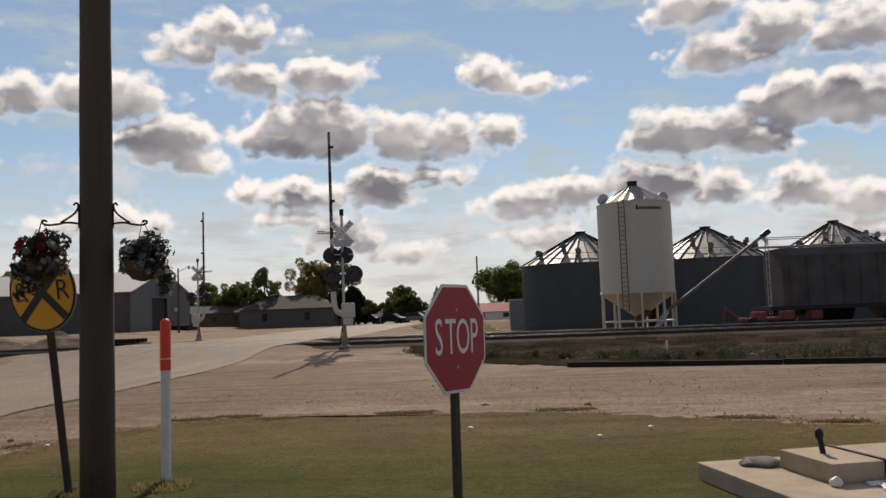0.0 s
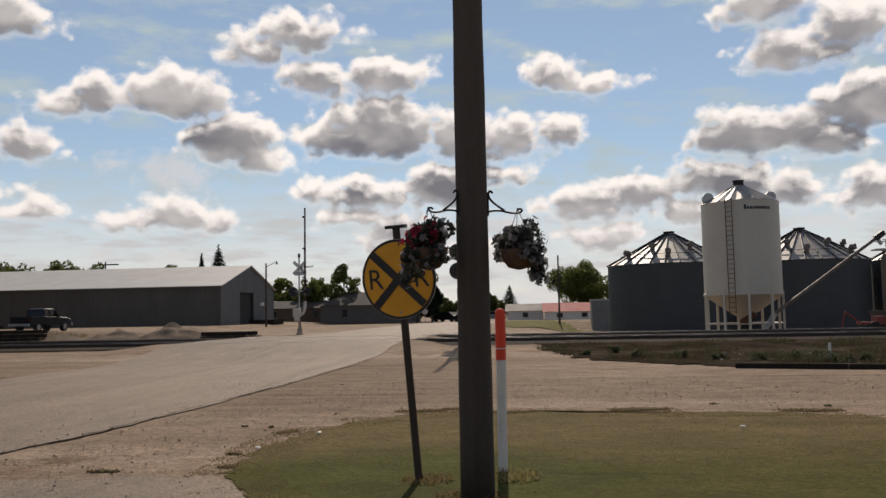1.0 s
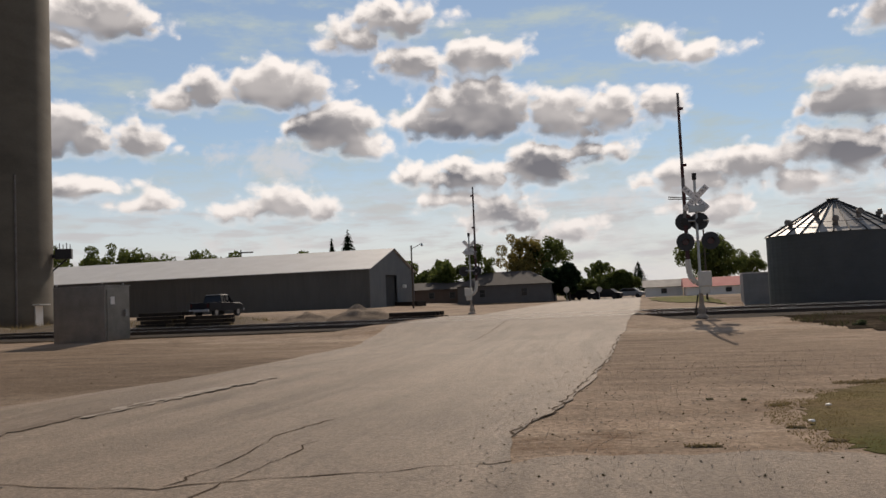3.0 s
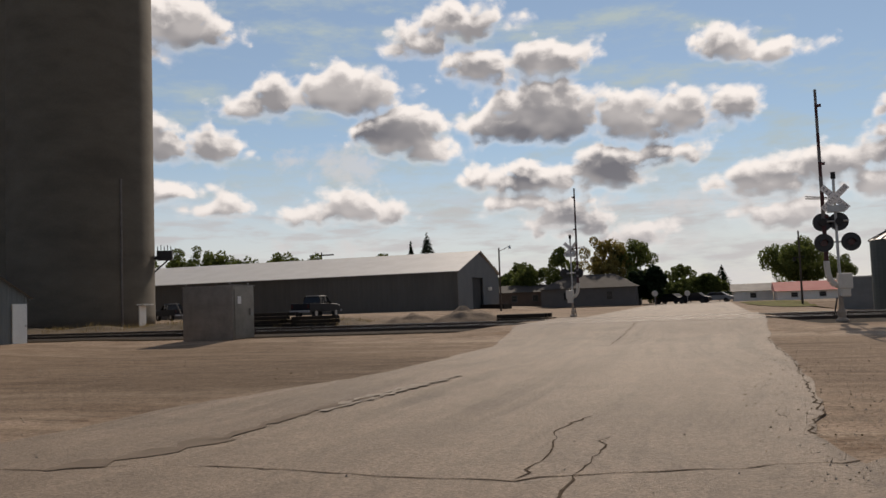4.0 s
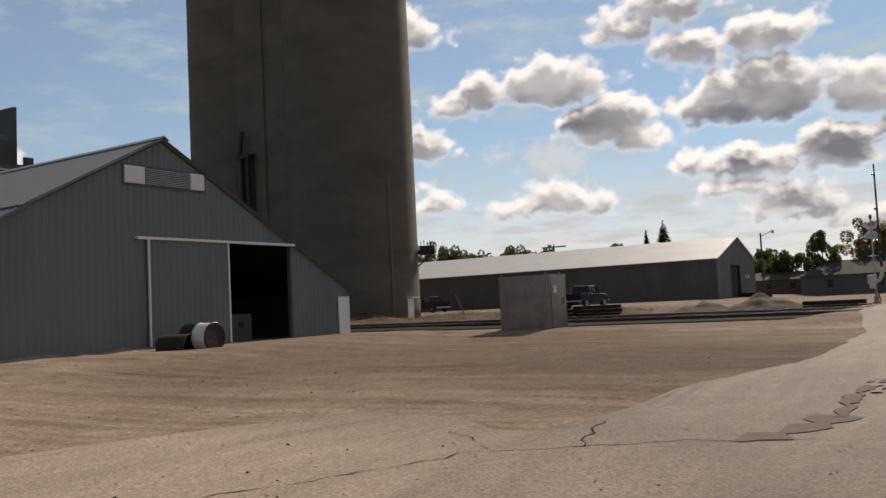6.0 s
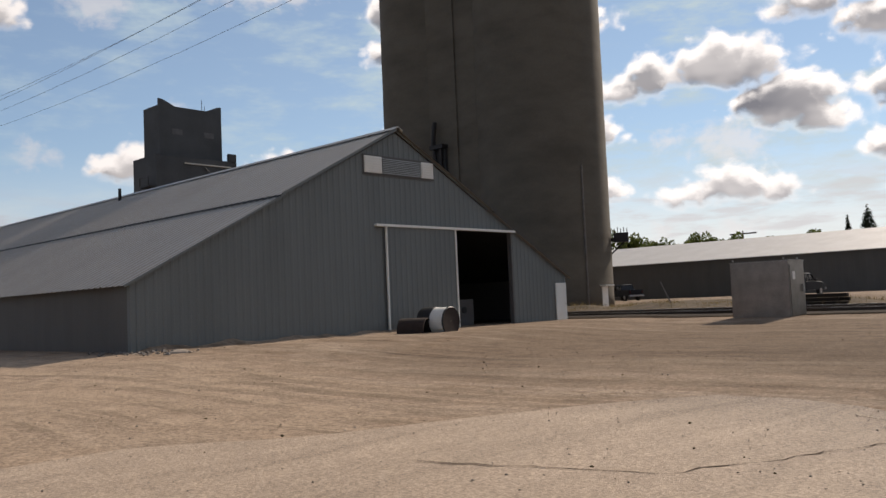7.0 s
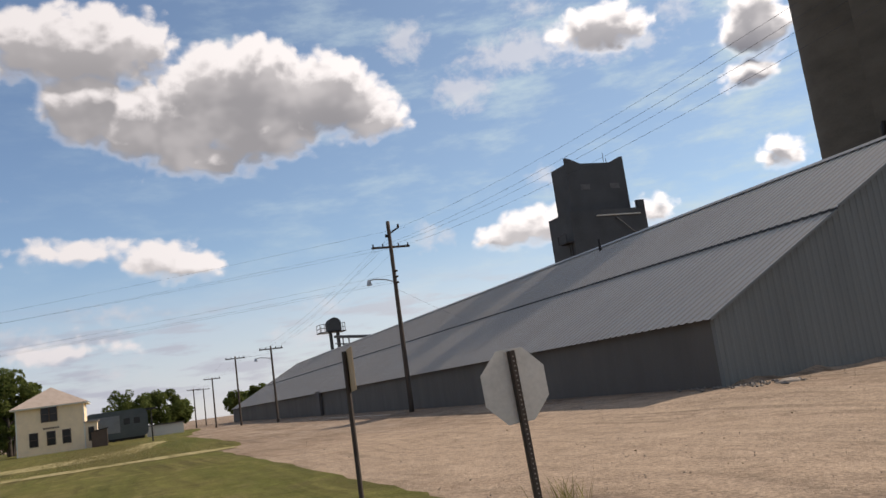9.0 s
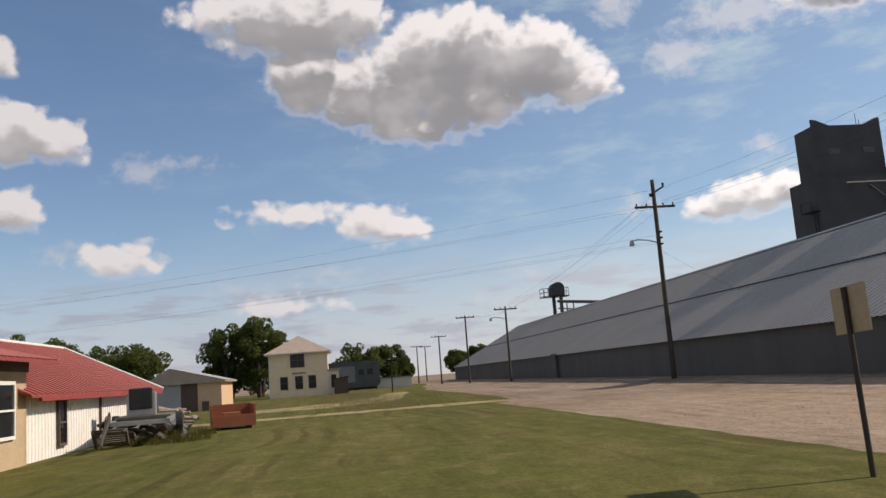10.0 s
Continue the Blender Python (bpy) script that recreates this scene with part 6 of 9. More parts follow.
def leaf_cloud(centres, radii, count, size, seed, flat=0.0):
    """Small leaf quads in blobs: vertices and faces."""
    rng = np.random.default_rng(seed)
    c = np.array(centres, float)
    r = np.array(radii, float)
    w = (r if r.ndim == 1 else r.mean(1)) ** 2
    k = rng.choice(len(c), count, p=w / w.sum())
    d = rng.normal(0, 1, (count, 3))
    d /= np.linalg.norm(d, axis=1)[:, None]
    rad = rng.uniform(0.45, 1.05, count) ** 0.6
    rr = r[k][:, None] if r.ndim == 1 else r[k]
    P = c[k] + d * rad[:, None] * rr
    u = rng.normal(0, 1, (count, 3))
    u[:, 2] *= 1 - flat
    u /= np.linalg.norm(u, axis=1)[:, None]
    v = np.cross(u, rng.normal(0, 1, (count, 3)))
    v /= np.linalg.norm(v, axis=1)[:, None] + 1e-9
    s = size * rng.uniform(0.5, 1.3, count)[:, None]
    V = np.stack([P - u * s, P - v * s * 0.55, P + u * s, P + v * s * 0.55], 1)
    F = np.arange(count * 4).reshape(-1, 4)
    return V.reshape(-1, 3).tolist(), F.tolist()


def flower_pole():
    p = wooden_pole(-4.245, 5.68, 11.4, 0.143, "weathered brown wooden utility pole with flower brackets")
    for turn in (218.0, 4.0):
        cu = bpy.data.curves.new("bracket", "CURVE")
        cu.dimensions, cu.bevel_depth, cu.bevel_resolution = "3D", 0.009, 2
        for pts in ([(0.14, 2.415), (0.22, 2.43), (0.32, 2.40), (0.40, 2.395), (0.43, 2.42), (0.40, 2.44), (0.385, 2.42)],
                    [(0.18, 2.57), (0.16, 2.60), (0.14, 2.57), (0.15, 2.53), (0.19, 2.48), (0.28, 2.42)],
                    [(0.138, 2.38), (0.138, 2.58)]):
            sp = cu.splines.new("NURBS")
            sp.points.add(len(pts) - 1)
            for q, (x, z) in zip(sp.points, pts):
                q.co = (x * math.cos(radians(turn)), x * math.sin(radians(turn)), z, 1)
            sp.use_endpoint_u, sp.order_u = True, 3
        cu.materials.append(IRON)
        o = new("bracket", cu)
        o.parent = p
        tagged(o, "scrolled black iron plant bracket")
    # small crossarm and wire spool at the top, for the line to the west
    bm = bmesh.new()
    box(bm, -0.06, 0.06, -1.2, 1.2, 9.9, 10.02)
    part("crossarm", bm, WOOD, p)
    return p


flower_pole()


def rosettes(centres, radii, count, size, seed):
    """Ruffled round blooms of five petals each, scattered on blobs."""
    rng = np.random.default_rng(seed)
    c, r = np.array(centres), np.array(radii)
    V, F = [], []
    for _ in range(count):
        k = rng.integers(len(c))
        d = rng.normal(0, 1, 3)
        d /= np.linalg.norm(d)
        p = c[k] + d * r[k] * rng.uniform(0.85, 1.2)
        u = np.cross(d, rng.normal(0, 1, 3))
        u /= np.linalg.norm(u)
        w = np.cross(d, u)
        s_ = size * rng.uniform(0.7, 1.25)
        for q in range(5):
            a0, a1 = 1.2566 * q, 1.2566 * (q + 0.95)
            am = (a0 + a1) / 2
            b = len(V)
            V += [p.tolist(), (p + s_ * (0.8 * (u * math.cos(a0) + w * math.sin(a0)) + d * 0.25)).tolist(),
                  (p + s_ * (1.1 * (u * math.cos(am) + w * math.sin(am)) + d * rng.uniform(0.1, 0.5))).tolist(), (p + s_ * (0.8 * (u * math.cos(a1) + w * math.sin(a1)) + d * 0.25)).tolist()]
            F.append((b, b + 1, b + 2, b + 3))
    return V, F


def hanging_basket(x, y, ztop, bloom, label, seed):
    b = thing("hanging_basket", pose(x, y, ztop), label, "hanging basket", "flower baskets on the pole")
    bm = bmesh.new()
    lathe(bm, [(0.02, -0.52), (0.09, -0.50), (0.135, -0.44), (0.16, -0.35), (0.15, -0.35), (0.12, -0.43), (0.02, -0.47)], 24)
    part("coco_bowl", bm, COCO, b, smooth=True)
    for k in range(3):
        a = 2 * math.pi * k / 3 + 0.4
        bm = bmesh.new()
        tube(bm, (0, 0, 0), (0.15 * math.cos(a), 0.15 * math.sin(a), -0.35), 0.003, n=5)
        part("hanger_wire", bm, IRON, b)
    rng = random.Random(seed)
    cs, rs = [], []
    for k in range(12):
        a = k * 2.4
        d = 0.05 + 0.012 * k
        cs.append((d * math.cos(a), d * math.sin(a), rng.uniform(-0.34, -0.14) - 0.25 * d))
        rs.append(rng.uniform(0.06, 0.085))
    side = 1 if seed % 2 else -1
    for k in range(9):
        a = rng.uniform(-1.0, 1.0) + (0 if side > 0 else math.pi)
        cs.append((0.19 * math.cos(a), 0.19 * math.sin(a), -0.36 - 0.03 * k))
        rs.append(0.045)
    for k in range(6):
        a = rng.uniform(0, 6.28)
        cs.append((0.18 * math.cos(a), 0.18 * math.sin(a), -0.38 - 0.02 * k))
        rs.append(0.04)
    v, f_ = leaf_cloud(cs, rs, 2400, 0.02, seed)
    cloud_mesh("foliage", v, f_, BASKET_LEAF, b)
    if bloom is PETAL:
        v, f_ = rosettes([c for c in cs[:12] if c[0] < 0.06], [r * 1.1 for r in rs[:12]][:len([c for c in cs[:12] if c[0] < 0.06])], 70, 0.032, seed + 5)
        tagged(cloud_mesh("blossoms", v, f_, PETAL, b), "pink-red petunia blossoms")
    v, f_ = rosettes(cs, [r * 1.15 for r in rs], 60 if bloom is PETAL else 170, 0.030, seed + 9)
    tagged(cloud_mesh("pale_blossoms", v, f_, PETAL_PALE, b), "pale withered blossoms")


hanging_basket(-4.585, 5.43, 2.39, PETAL, "coco-lined hanging basket with pink-red petunias", 2)
hanging_basket(-3.86, 5.71, 2.39, PETAL_PALE, "coco-lined hanging basket with trailing pale flowers", 3)


def letters(body, size, depth=0.0):
    """A text as a mesh in the xz plane, facing -y, centred."""
    cu = bpy.data.curves.new("text", "FONT")
    cu.body, cu.size, cu.align_x, cu.align_y = body, size, "CENTER", "CENTER"
    cu.resolution_u = 3
    ob = bpy.data.objects.new("text", cu)
    scene.collection.objects.link(ob)
    bpy.context.view_layer.update()
    me = bpy.data.meshes.new_from_object(ob.evaluated_get(bpy.context.evaluated_depsgraph_get()))
    bpy.data.objects.remove(ob)
    me.transform(Matrix.Rotation(radians(90), 4, "X"))
    return me


def text_part(name, body, size, mat, parent, m, bold=0.0):
    me = letters(body, size)
    me.materials.append(mat)
    o = new(name, me)
    o.parent = parent
    o.matrix_basis = m
    return o


def octagon(bm, r, y0, y1):
    pts = [(r * math.sin(math.pi / 8 + k * math.pi / 4) / math.cos(math.pi / 8), r * math.cos(math.pi / 8 + k * math.pi / 4) / math.cos(math.pi / 8)) for k in range(8)]
    a = [bm.verts.new((x, y0, z)) for x, z in pts]
    b = [bm.verts.new((x, y1, z)) for x, z in pts]
    bm.faces.new(a), bm.faces.new(b[::-1])
    for i in range(8):
        bm.faces.new((a[i], b[i], b[(i + 1) % 8], a[(i + 1) % 8]))
    bmesh.ops.recalc_face_normals(bm, faces=bm.faces[:])


def stop_sign(x, y, zc, turn, lean, label, post_mat, holes=False):
    """turn: degrees by which the face, which looks to -y, is turned round the post."""
    s = thing("stop_sign", pose(x, y, gz(x, y), lean[0], lean[1], turn), label, "stop sign", "stop signs")
    bm = bmesh.new()
    octagon(bm, 0.381, -0.032, -0.029)
    plate = part("plate", bm, SIGN_BACK, s)
    plate.matrix_basis = pose(0, 0, zc)
    bm = bmesh.new()
    octagon(bm, 0.379, -0.036, -0.0325)
    o = part("white_border", bm, SIGN_WHITE, plate)
    bm = bmesh.new()
    octagon(bm, 0.359, -0.040, -0.0365)
    o = part("red_face", bm, SIGN_RED, plate)
    for i, (ch, dx) in enumerate(zip("STOP", (-0.222, -0.075, 0.078, 0.222))):
        o = text_part("letter", ch, 0.36, SIGN_WHITE, plate, pose(dx, -0.0425, 0) @ Matrix.Diagonal((0.62, 1, 1.0, 1)))
    top = zc + 0.36
    bm = bmesh.new()
    if holes:
        w = 0.032
        box(bm, -w, w, -0.028, -0.024, -0.2, top)
        box(bm, -w, -w + 0.006, -0.028, 0.036, -0.2, top)
        box(bm, w - 0.006, w, -0.028, 0.036, -0.2, top)
        box(bm, -w, w, 0.030, 0.036, -0.2, top)
        part("post", bm, post_mat, s, "dark perforated steel post")
        bm = bmesh.new()
        for z in np.arange(0.02, top - 0.02, 0.05):
            tube(bm, (0, 0.0345, z), (0, 0.0375, z), 0.010, n=8)
        o = part("post_holes", bm, GREYWOOD, s)
        tagged(o, "row of punched holes", kind="stuff")
    else:
        box(bm, -0.030, 0.030, -0.028, -0.020, -0.2, top)
        box(bm, -0.030, -0.022, -0.022, 0.012, -0.2, top)
        box(bm, 0.022, 0.030, -0.022, 0.012, -0.2, top)
        part("post", bm, post_mat, s, "rusty brown steel channel post")
    for z in (zc - 0.2, zc + 0.2):
        bm = bmesh.new()
        tube(bm, (0, -0.046, z), (0, -0.04, z), 0.011, n=8)
        part("bolt", bm, GALV, s)
    return s


stop_sign(-1.255, 4.70, 1.33, 57.5, (0, 0.6), "red octagonal stop sign on a brown steel post", POST_BROWN)
stop_sign(-28.75, -6.15, 1.42, -86, (0, 2.6), "stop sign seen from its bare grey back", POST_BROWN, True)


def rail_warning_sign():
    s = thing("railroad_warning_sign", pose(-4.83, 6.38, -0.03, 6.6, -1.8, -15), "round yellow railroad crossing warning sign on dark post", "road sign")
    bm = bmesh.new()
    tube(bm, (0, 0, -0.2), (0, 0, 2.36), 0.035, n=12)
    part("post", bm, POST_BROWN, s)
    bm = bmesh.new()
    box(bm, -0.09, 0.09, -0.05, 0.05, 2.34, 2.37)
    box(bm, -0.012, 0.012, -0.03, 0.03, 2.22, 2.36)
    part("top_bracket", bm, IRON, s)
    bm = bmesh.new()
    tube(bm, (0, -0.045, 1.88), (0, -0.038, 1.88), 0.365, n=48)
    disc = part("disc", bm, SIGN_BACK, s)
    for r0, y, mat, nm in ((0.362, -0.048, BLACK, "black_rim"), (0.338, -0.051, SIGN_YELLOW, "yellow_face")):
        bm = bmesh.new()
        tube(bm, (0, y, 1.88), (0, y + 0.002, 1.88), r0, n=48)
        part(nm, bm, mat, disc)
    for a in (45, -45):
        bm = bmesh.new()
        box(bm, -0.335, 0.335, -0.0015, 0.0015, -0.036, 0.036)
        o = part("cross_bar", bm, BLACK, disc)
        o.matrix_basis = pose(0, -0.0545 - (0.002 if a > 0 else 0), 1.88, 0, a, 0)
    for dx in (-0.225, 0.225):
        o = text_part("letter", "R", 0.26, BLACK, disc, pose(dx, -0.056, 1.88), 0.008)
    bm = bmesh.new()
    tube(bm, (0, -0.06, 1.58), (0, -0.055, 1.58), 0.011, n=8)
    part("bolt", bm, GALV, disc)


rail_warning_sign()


def marker_post():
    m = thing("marker_post", pose(-4.08, 6.77, 0, 0, 0.3), "white plastic utility marker post with orange cap", "marker post")
    bm = bmesh.new()
    lathe(bm, [(0.046, -0.1), (0.046, 1.08)], 20)
    part("tube", bm, MARK_WHITE, m, smooth=True)
    bm = bmesh.new()
    lathe(bm, [(0.050, 1.06), (0.050, 1.50), (0.046, 1.525), (0.034, 1.545), (0.012, 1.555)], 20)
    part("orange_cap", bm, MARK_ORANGE, m, smooth=True)
    bm = bmesh.new()
    lathe(bm, [(0.0505, 1.165), (0.052, 1.17), (0.0505, 1.175)], 20)
    part("band", bm, MARK_WHITE, m)


marker_post()


def weed_tuft(x, y, r, h, count, mat, seed, label="weed tuft at the foot of a post"):
    ob = blades("weed_tuft", [(x + r * math.cos(a), y + r * math.sin(a)) for a in np.linspace(0, 6.28, 12)[:-1]], count, h * 0.4, h, mat, label, seed, lift=0.02, width=0.008, lean=0.9)
    return ob


weed_tuft(-4.75, 6.35, 0.26, 0.05, 300, STRAW, 31)
weed_tuft(-4.0, 6.5, 0.3, 0.06, 420, DRYGRASS, 32)
weed_tuft(-4.3, 5.6, 0.3, 0.055, 320, STRAW, 33)
weed_tuft(-29.0, -5.75, 0.3, 0.45, 80, DRYGRASS, 34, "tall pale weed beside the sign post")


def well_cover():
    w = thing("well_cover", pose(0.78, 6.2, 0, 0, 0, 11), "pale stained concrete well slab with raised hatch", "concrete slab")
    bm = bmesh.new()
    box(bm, 0, 3.6, -2.9, 0, -0.05, 0.15, bevel=0.025)
    part("slab", bm, CONC_SLAB, w)
    bm = bmesh.new()
    box(bm, 0.50, 1.95, -1.20, -0.48, 0.15, 0.30, bevel=0.02)
    h = part("hatch", bm, CONC_SLAB, w, "raised square concrete hatch")
    bm = bmesh.new()
    tube(bm, (0.70, -0.78, 0.3), (0.68, -0.78, 0.43), 0.022, n=12)
    bmesh.ops.create_uvsphere(bm, u_segments=14, v_segments=10, radius=0.04, matrix=pose(0.677, -0.78, 0.45) @ Matrix.Diagonal((0.85, 0.85, 1.25, 1)))
    part("valve_handle", bm, IRON, h, "black rounded valve handle")
    bm = bmesh.new()
    box(bm, 0.92, 0.95, -1.22, -0.46, 0.302, 0.312)
    box(bm, 0.92, 0.95, -1.22, -1.205, 0.155, 0.31)
    part("strap", bm, IRON, h)


well_cover()


def stone(x, y, z, r, seed, label, squash=0.75, mat=None, name="stone"):
    bm = bmesh.new()
    bmesh.ops.create_icosphere(bm, subdivisions=3, radius=r)
    for v in bm.verts:
        n = noise.noise(v.co / r * 1.3 + Vector((seed, 0, 0)))
        v.co *= 1 + 0.28 * n
        v.co.z *= squash
    ob = link_mesh(name, bm, mat or ROCK)
    ob.matrix_basis = pose(x, y, z + r * squash * 0.75, 0, 0, seed * 40)
    for p in ob.data.polygons:
        p.use_smooth = True
    return tagged(ob, label, "stone")


stone(1.50, 5.06, 0.15, 0.045, 1, "white rounded stone on the slab", 0.9, MARK_WHITE)
for i, (x, y, r) in enumerate(((1.18, 5.97, 0.06), (1.28, 5.95, 0.08), (1.24, 6.07, 0.06), (1.33, 6.06, 0.05))):
    stone(x, y, 0.145, r * 1.7, 5 + i, "flat broken grey stone on the slab", 0.3, RUBBLE)
for i, (x, y, r) in enumerate(((1.78, 5.08, 0.06), (1.95, 5.1, 0.08))):
    stone(x, y, 0.145, r, 15 + i, "small pale rag-shaped stone on the slab", 0.3, MARK_WHITE)
def rag(x, y, z, w, d, seed, label, mat):
    """A crumpled cloth lying flat."""
    n = 14
    v = []
    for j in range(n):
        for i in range(n):
            a, b = i / (n - 1) - 0.5, j / (n - 1) - 0.5
            edge_ = 1 + 0.35 * noise.noise(Vector((math.atan2(b, a) * 1.2, seed, 0)))
            v.append((a * w * edge_, b * d * edge_, 0.012 + 0.05 * max(0.0, noise.noise(Vector((a * 5, b * 5, seed)))) * (1 - 3.2 * max(a * a, b * b))))
    f_ = [(j * n + i, j * n + i + 1, (j + 1) * n + i + 1, (j + 1) * n + i) for j in range(n - 1) for i in range(n - 1)]
    o = cloud_mesh("rag", v, f_, mat)
    o.matrix_basis = pose(x, y, z, 0, 0, seed * 37)
    tagged(o, label, "rag")


rag(1.86, 5.0, 0.152, 0.34, 0.16, 2, "pale crumpled work rag on the slab", MARK_WHITE)
rag(2.1, 5.12, 0.152, 0.26, 0.1, 5, "dark crumpled cloth strip on the slab", IRON)
def earth_berm():
    """Loose earth pushed up unevenly against the foot of the gable wall."""
    v, f_ = [], []
    ys, n = np.arange(6.6, 21.4, 0.18), 9
    for y in ys:
        wide = 0.95 + 0.5 * noise.noise(Vector((y * 0.5, 3.0, 0)))
        high = 0.16 + 0.14 * noise.noise(Vector((y * 0.8, 7.0, 0))) + 0.05 * noise.noise(Vector((y * 3.1, 1.0, 0)))
        end = min(1.0, (y - 6.6) / 1.2, (21.3 - y) / 1.5)
        for k in range(n):
            t = k / (n - 1)
            x = -42.12 + wide * t
            v.append((x, y, gz(x, y) - 0.03 + max(0.0, high * end) * (1 - t) ** 1.3 + 0.03 * noise.noise(Vector((x * 4, y * 4, 2.0))) * (1 - t)))
    for j in range(len(ys) - 1):
        for k in range(n - 1):
            f_.append((j * n + k, j * n + k + 1, (j + 1) * n + k + 1, (j + 1) * n + k))
    tagged(cloud_mesh("earth_berm", v, f_, DIRT), "loose earth heaped along the wall's foot", "earth", kind="structure")


earth_berm()
stone(-39.9, 7.5, 0.1, 0.42, 3, "pale flat boulder at the warehouse corner", 0.42)
stone(-41.3, 6.8, 0.14, 0.2, 4, "pale boulder at the warehouse corner", 0.5)


# ---- crossing signals ----
def crossing_signal(x, y, turn, label, pairs=2):
    s = thing("crossing_signal", pose(x, y, gz(x, y) + 0.02, 0, 0, turn), label, "crossing signal", "railroad crossing signals")
    bm = bmesh.new()
    lathe(bm, [(0.27, -0.1), (0.25, 0.06), (0.13, 0.16), (0.16, 0.34), (0.09, 0.52), (0.075, 0.95)], 16, True)
    part("base", bm, ROCK, s, "stained cast foot of the mast")
    bm = bmesh.new()
    tube(bm, (0, 0, 0.6), (0, 0, 5.35), 0.052, n=12)
    part("mast", bm, GALV, s)
    bm = bmesh.new()
    tube(bm, (0, 0, 5.3), (0, 0, 5.55), 0.085, n=12)
    part("finial", bm, IRON, s)
    # crossbuck blades with their words
    for a, word, off in ((45, "RAILROAD", 0.0), (-45, "CROSSING", -0.03)):
        bm = bmesh.new()
        box(bm, -0.61, 0.61, -0.012, 0.012, -0.115, 0.115, bevel=0.004)
        bl = part("crossbuck_blade", bm, SIGN_WHITE, s, "white crossbuck blade with black words")
        bl.matrix_basis = pose(0, -0.11 + off, 4.58, 0, a, 0)
        for k, ch in enumerate(word):
            dx = (k - 3.5) * 0.145
            if abs(dx) < 0.08 and word == "RAILROAD":
                continue
            text_part("letter", ch, 0.19, BLACK, bl, pose(dx, -0.0135, 0) @ Matrix.Diagonal((0.8, 1, 1, 1)))
    # two pairs of flashing lamps
    for z, face, xs in ((2.95, -1, (-0.46, 0.46)), (3.72, 1, (-0.46, 0.10)))[:pairs]:
        bm = bmesh.new()
        tube(bm, (-0.45, 0, z), (0.45, 0, z), 0.035, n=8)
        arm = part("lamp_arm", bm, GALV, s)
        for dx in xs:
            bm = bmesh.new()
            tube(bm, (dx, 0.03 * face, z - 0.02), (dx, 0.06 * face, z - 0.02), 0.34, n=28)
            d = part("lamp_disc", bm, BLACK, arm, "round black lamp backing")
            bm = bmesh.new()
            tube(bm, (dx, 0.06 * face, z - 0.02), (dx, 0.14 * face, z - 0.02), 0.13, n=20)
            part("lens", bm, LAMP_RED, d)
            bm = bmesh.new()
            for k in range(9):
                t0, t1 = math.pi * k / 9, math.pi * (k + 1) / 9
                poly(bm, [(dx + 0.15 * math.cos(t0), 0.06 * face, z - 0.02 + 0.15 * math.sin(t0)), (dx + 0.15 * math.cos(t1), 0.06 * face, z - 0.02 + 0.15 * math.sin(t1)),
                          (dx + 0.15 * math.cos(t1), 0.36 * face, z - 0.06 + 0.15 * math.sin(t1)), (dx + 0.15 * math.cos(t0), 0.36 * face, z - 0.06 + 0.15 * math.sin(t0))])
            part("hood", bm, BLACK, d)
            bm = bmesh.new()
            tube(bm, (dx, -0.12 * face, z - 0.02), (dx, 0.03 * face, z - 0.02), 0.14, n=14)
            part("housing", bm, IRON, d)
    bm = bmesh.new()
    box(bm, -0.28, 0.32, -0.18, 0.12, 4.05, 4.3)
    part("bell_box", bm, GALV, s)
    bm = bmesh.new()
    tube(bm, (-1.0, 0, 4.62), (-0.1, 0, 4.55), 0.02, n=6)
    tube(bm, (-1.0, 0, 4.70), (-0.1, 0, 4.60), 0.02, n=6)
    part("wire_arm", bm, IRON, s)
    # gate mechanism with its upright arm
    bm = bmesh.new()
    box(bm, -0.08, 0.42, -0.19, 0.19, 1.2, 1.78, bevel=0.05)
    box(bm, 0.0, 0.34, -0.15, 0.15, 0.92, 1.22, bevel=0.05)
    part("gate_machine", bm, SIGN_BACK, s, "grey steel gate machine")
    bm = bmesh.new()
    bend = [(0.02, 1.32), (-0.16, 1.36), (-0.30, 1.50), (-0.37, 1.70), (-0.40, 1.95), (-0.41, 2.25)]
    for (xa, za), (xb, zb) in zip(bend, bend[1:]):
        tube(bm, (xa, 0, za), (xb, 0, zb), 0.115, 0.105, n=10)
    part("arm_socket", bm, SIGN_BACK, s, "curved pale counterweight arm")
    n = 12
    for k in range(n):
        z0, z1 = 2.1 + (8.72 - 2.1) * k / n, 2.1 + (8.72 - 2.1) * (k + 1) / n
        xa, xb = -0.41 - 0.02 * k / n, -0.41 - 0.02 * (k + 1) / n
        bm = bmesh.new()
        w = 0.075 - 0.03 * k / n
        box(bm, xa - w, xa + w, -0.03, 0.03, z0, z1)
        part("gate_arm_band", bm, ARM_WHITE if k % 2 else ARM_RED, s)
    for z in (8.1, 5.9, 3.9):
        bm = bmesh.new()
        tube(bm, (-0.38, 0, z), (-0.25, 0, z), 0.06, n=10)
        part("arm_lamp", bm, LAMP_RED, s)
    bm = bmesh.new()
    tube(bm, (-0.1, 0.2, 0.9), (-0.25, 0.25, 0.1), 0.03, n=6)
    part("cable_conduit", bm, IRON, s)
    return s


crossing_signal(-6.33, 32.2, 0, "railroad crossing signal with raised striped gate arm")
crossing_signal(-19.9, 55.3, 180, "far railroad crossing signal with raised gate arm", 1)


